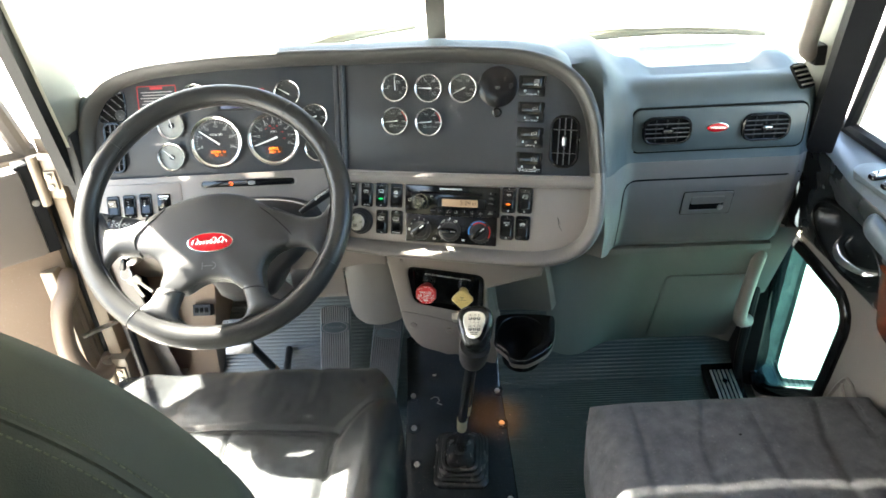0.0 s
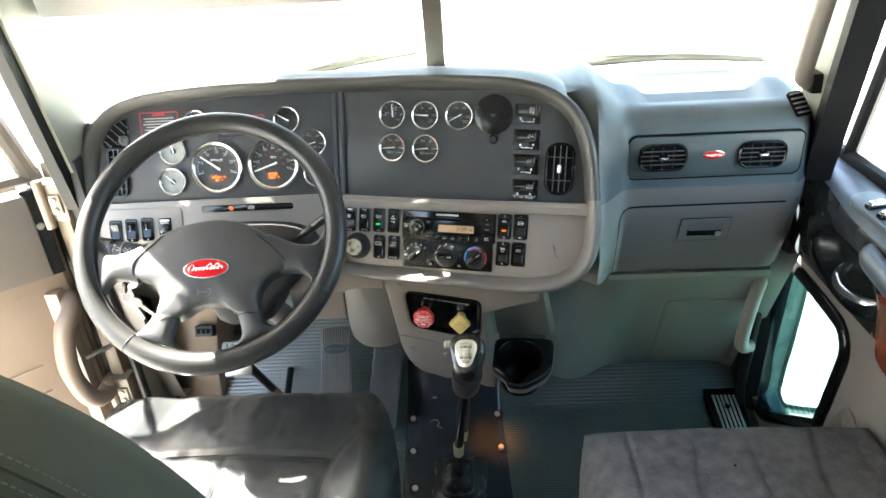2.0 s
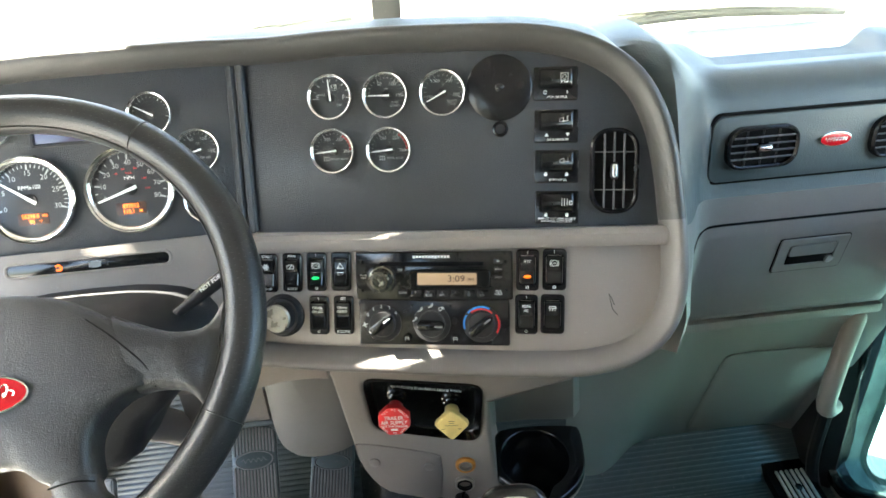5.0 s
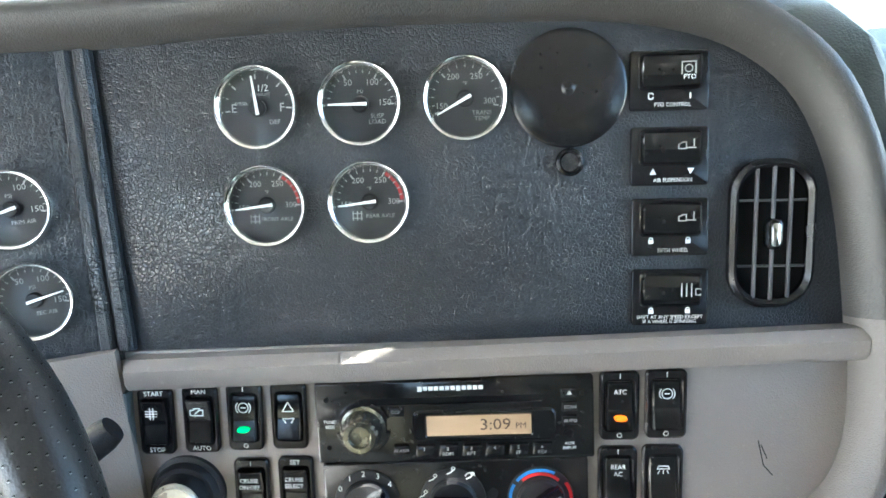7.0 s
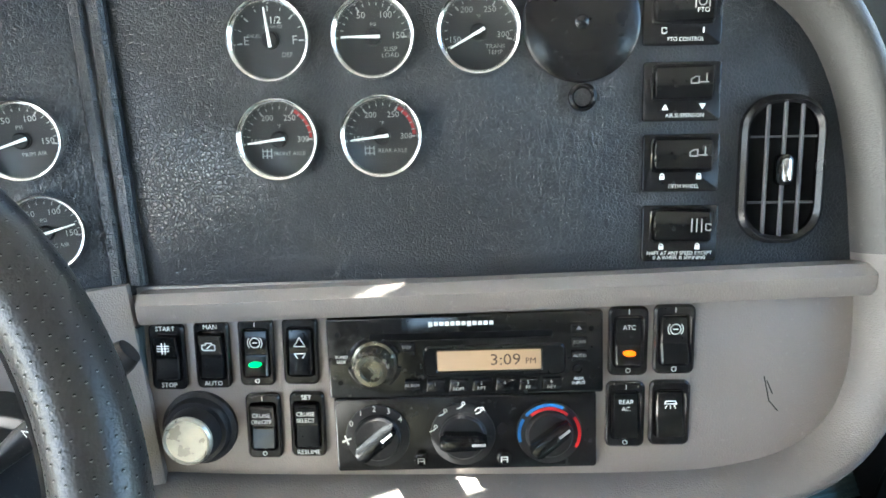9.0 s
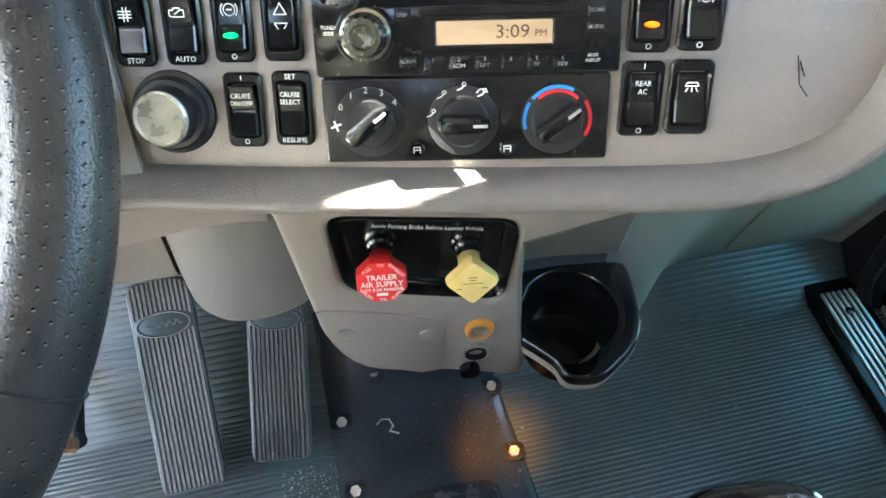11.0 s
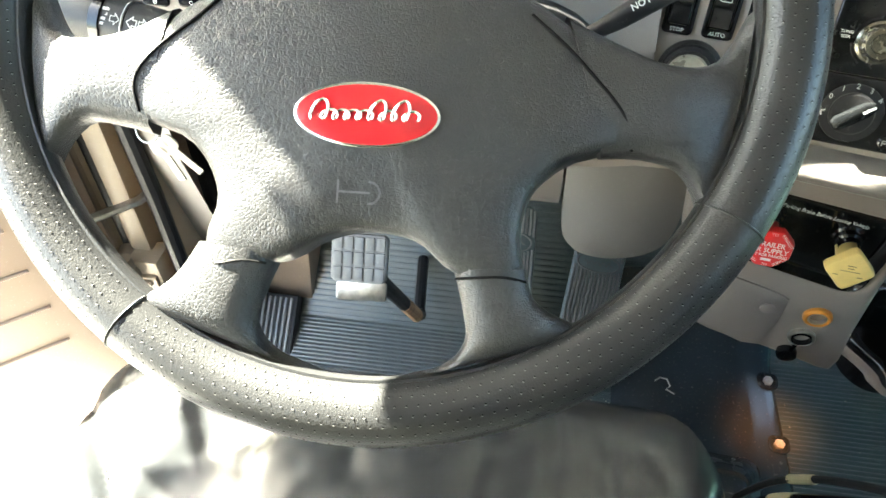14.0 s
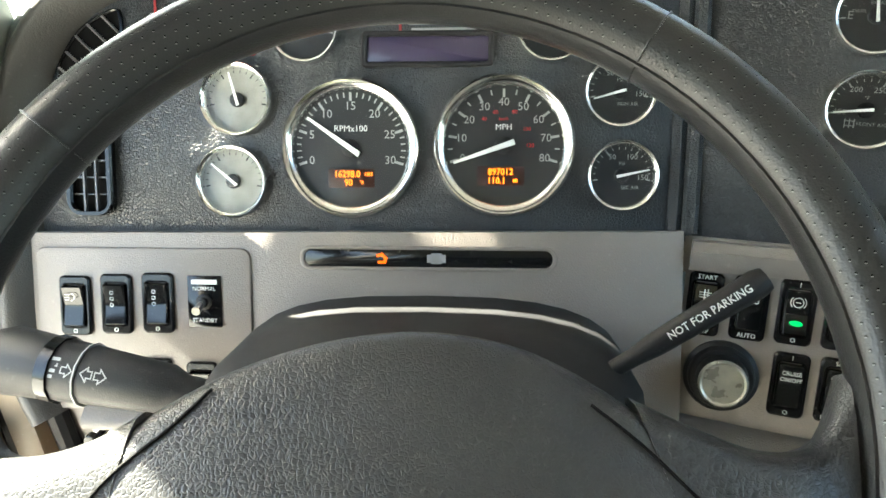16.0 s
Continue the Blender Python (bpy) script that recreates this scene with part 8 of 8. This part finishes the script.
def build_vents():
    vent(CENTRE @ pose(0.2605, 0.006, -0.0870), 0.0535, 0.0950, 3, 3, "tall rounded black air vent with a bright tab", 0.42)
    vent(pose(0.461, -0.0506, 0.7650), 0.0900, 0.0520, 3, 4, "wide rounded black air vent with a bright tab", 0.38)
    vent(pose(0.643, -0.0506, 0.7640), 0.0880, 0.0520, 3, 4, "wide rounded black air vent with a bright tab", 0.38)
    vent(CLUSTER @ pose(-0.2630, 0.006, 0.004), 0.0360, 0.0980, 2, 6, "narrow black air vent beside the gauges", 0.3, tabs=False)
    # round demister outlet, upper left
    e = thing("demister_outlet", "black half-round demister outlet with thin slats", "air vent", CLUSTER @ pose(-0.2610, 0.006, 0.081), "air vents")
    out = smooth_line([(0.026, 0.0296), (0.012, 0.027), (-0.007, 0.0155), (-0.021, -0.0033), (-0.027, -0.016), (-0.0235, -0.026), (-0.002, -0.0277), (0.021, -0.026), (0.027, -0.017), (0.0275, 0.006)], 3, closed=True)
    out = out if area2(out) > 0 else out[::-1]
    bm = BM()
    ring(bm, out, inset(out, 0.0024), -0.0032, 0.002, 0.0010)
    part("frame", bm, SWITCH, e, "thin black outlet frame")
    bm = BM()
    prism(bm, inset(out, 0.001), -0.0010, 0.002, 0.0002)
    part("cavity", bm, DARK, e)
    for (u0, v0), (u1, v1) in (((-0.024, -0.013), (-0.010, -0.025)), ((-0.018, -0.001), (0.004, -0.021)), ((-0.010, 0.011), (0.010, -0.008)), ((0.000, 0.019), (0.019, 0.001)), ((0.012, 0.025), (0.025, 0.012))):
        bm = BM()
        tube(bm, [(u0, -0.0022, v0), (u1, -0.0022, v1)], 0.0011, 6)
        part("slat", bm, SLAT, e)
    bm = BM()
    lathe(bm, [(0.0105, 0.0), (0.0105, -0.0032), (0.0085, -0.0040), (0.0035, -0.0040), (0.0030, -0.0028), (0.0, -0.0028)], 20, 0.0155, -0.0135, cap=False)
    part("boss", bm, BLACK_PANEL, e, "round boss with a screw")
    # right corner outlet
    e = thing("demister_outlet", "slatted demister outlet at the dash corner", "air vent", pose(0.710, -0.016, 0.846, -44, 0, 24), "air vents")
    bm = BM()
    prism(bm, rr(0.034, 0.050, 0.006, 3), -0.0015, 0.004, 0.0008)
    part("cavity", bm, DARK, e)
    for k in range(5):
        bm = BM()
        block(bm, (-0.016, -0.0045, -0.020 + 0.0095 * k), (0.016, -0.001, -0.0175 + 0.0095 * k), 0.0006, 1)
        part("slat", bm, TAUPE, e)
    # passenger badge: plain red oval
    e = thing("badge", "plain red oval badge between the vents", "badge", pose(0.5545, -0.0496, 0.7660))
    bm = BM()
    prism(bm, circle(0.0205, 36, 0, 0, 0.0092), -0.0028, 0.002, 0.0008)
    part("edge", bm, CHROME, e, "silver edge")
    bm = BM()
    prism(bm, circle(0.0192, 36, 0, 0, 0.0080), -0.0034, 0.001, 0.0004)
    part("field", bm, RED_BADGE, e)
    bm = BM()
    tube(bm, [(-0.014 + 0.028 * t / 60, -0.0037, 0.0024 * math.sin(t * 0.75)) for t in range(61)], 0.0004, 4)
    part("flourish", bm, CHROME, e)


def build_details():
    # speaker cover on the black panel
    e = thing("speaker_cover", "round smooth black cover with a small ring below", "cover", CENTRE @ pose(0.1320, 0.006, 0.0072))
    bm = BM()
    lathe(bm, [(0.0372, 0.001), (0.0370, -0.0022), (0.0350, -0.0036), (0.0150, -0.0042), (0.0045, -0.0044), (0.0028, -0.0058), (0.0, -0.0062)], 56, cap=False)
    part("disc", bm, SWITCH, e)
    bm = BM()
    lathe(bm, [(0.0092, 0.001), (0.0088, -0.0035), (0.0070, -0.0042), (0.0058, -0.0030), (0.0056, 0.0)], 28, 0.0014, -0.0462, cap=False)
    part("pull_ring", bm, SWITCH, e)
    # slot of warning lamps
    e = thing("warning_lamp_strip", "black strip of warning lamps, one glowing orange", "indicator", CLUSTER @ pose(-0.0015, -0.004, -0.0755))
    bm = BM()
    ring(bm, rr(0.193, 0.0185, 0.0085, 7), rr(0.186, 0.0130, 0.006, 7), -0.0022, 0.002, 0.001)
    part("surround", bm, TAUPE, e)
    bm = BM()
    prism(bm, rr(0.187, 0.0140, 0.006, 7), -0.0006, 0.002, 0.0002)
    part("lens", bm, GLOSS, e, "dark glossy lens")
    bm = BM()
    stroke(bm, [(-0.036, -0.003), (-0.032, -0.003), (-0.031, 0.000), (-0.034, 0.003), (-0.037, 0.002)], -0.0010, 0.0022)
    part("lit_symbol", bm, LED_ORANGE, e, "glowing orange symbol")
    bm = BM()
    bars(bm, [(0.000, -0.003, 0.014, 0.003), (0.003, -0.004, 0.011, 0.004)], -0.0009)
    part("dim_symbol", bm, PRINT_DIM, e)
    # small message display above the dials
    e = thing("message_display", "narrow dark violet message display", "display", CLUSTER @ pose(-0.002, 0.006, 0.0790))
    bm = BM()
    ring(bm, rr(0.098, 0.026, 0.003, 4), rr(0.090, 0.0185, 0.002, 4), -0.0035, 0.002, 0.001)
    part("frame", bm, MATT, e)
    bm = BM()
    prism(bm, rr(0.091, 0.019, 0.002, 4), -0.0010, 0.002, 0.0003)
    part("screen", bm, mat("violet screen", (0.035, 0.028, 0.06), 0.2), e)
    # warning stickers
    for u, v, w, h in ((-0.170, 0.0985, 0.078, 0.046), (0.010, 0.090, 0.066, 0.034)):
        e = thing("warning_sticker", "clear warning sticker with a red border and pale lines", "sticker", CLUSTER @ pose(u, 0.006, v))
        bm = BM()
        ring(bm, rr(w, h, 0.003, 4), rr(w - 0.004, h - 0.004, 0.002, 4), -0.0008, 0.0, 0.0002)
        part("border", bm, RED_ZONE, e, "red border")
        bm = BM()
        bars(bm, [(-w * 0.16, h * 0.33, w * 0.16, h * 0.44)], -0.0006)
        part("heading", bm, RED_ZONE, e)
        bm = BM()
        for i in range(6):
            ww = w * (0.40, 0.36, 0.42, 0.34, 0.39, 0.30)[i]
            bars(bm, [(-ww, h * (0.22 - 0.12 * i) - 0.0009, ww, h * (0.22 - 0.12 * i) + 0.0009)], -0.0006)
        part("text_bar", bm, PRINT_DIM, e)
    # dark gap plate beside the left switches of the centre panel
    bm = BM()
    block(bm, (-0.1720, -0.006, -0.292), (-0.1635, 0.004, -0.186), 0.002)
    part("side_trim", bm, PAD, dash, "dark blue grey edge trim", CENTRE)
    # scratch on the switch panel
    bm = BM()
    for a, b in (((0.258, -0.226), (0.262, -0.243)), ((0.2600, -0.229), (0.2640, -0.238)), ((0.262, -0.243), (0.268, -0.250))):
        stroke(bm, [a, b], 0.0036, 0.0008)
    part("scuff", bm, MATT, dash, "dark scuff", CENTRE)
    # grit on the floor near the pedals
    bm = BM()
    rnd = random.Random(5)
    for i in range(260):
        x, y = rnd.uniform(-0.16, -0.07) if i < 170 else rnd.uniform(-0.7, 0.7), rnd.uniform(-0.02, 0.035) if i < 170 else rnd.uniform(-0.3, 0.15)
        s = rnd.uniform(0.0006, 0.0018)
        z = floor_z(y) + 0.0018 + s * 0.4
        q = [bm.verts.new((x + s * a, y + s * b, z + s * c)) for a, b, c in ((1, 0, 0), (0, 1, 0), (-1, 0, 0), (0, -1, 0), (0, 0, 1))]
        for k in range(4):
            bm.faces.new((q[k], q[(k + 1) % 4], q[4]))
    solo("grit", bm, mat("pale grit", (0.42, 0.39, 0.34), 0.8), "pale grit scattered on the floor mat", "grit", kind="stuff")
    # the lighter's lit ring throws an amber glow down onto the floor cover
    lamp = new("lighter_lamp", bpy.data.lights.new("lighter_lamp", "SPOT"))
    lamp.data.energy, lamp.data.color, lamp.data.shadow_soft_size = 0.17, (1.0, 0.36, 0.06), 0.03
    lamp.data.spot_size, lamp.data.spot_blend = radians(34), 1.0
    lamp.matrix_world = look((0.090, -0.052, 0.232), (0.136, 0.018, 0.01))


build_gauges()
build_switches()
build_radio()
build_climate()
build_vents()
build_details()
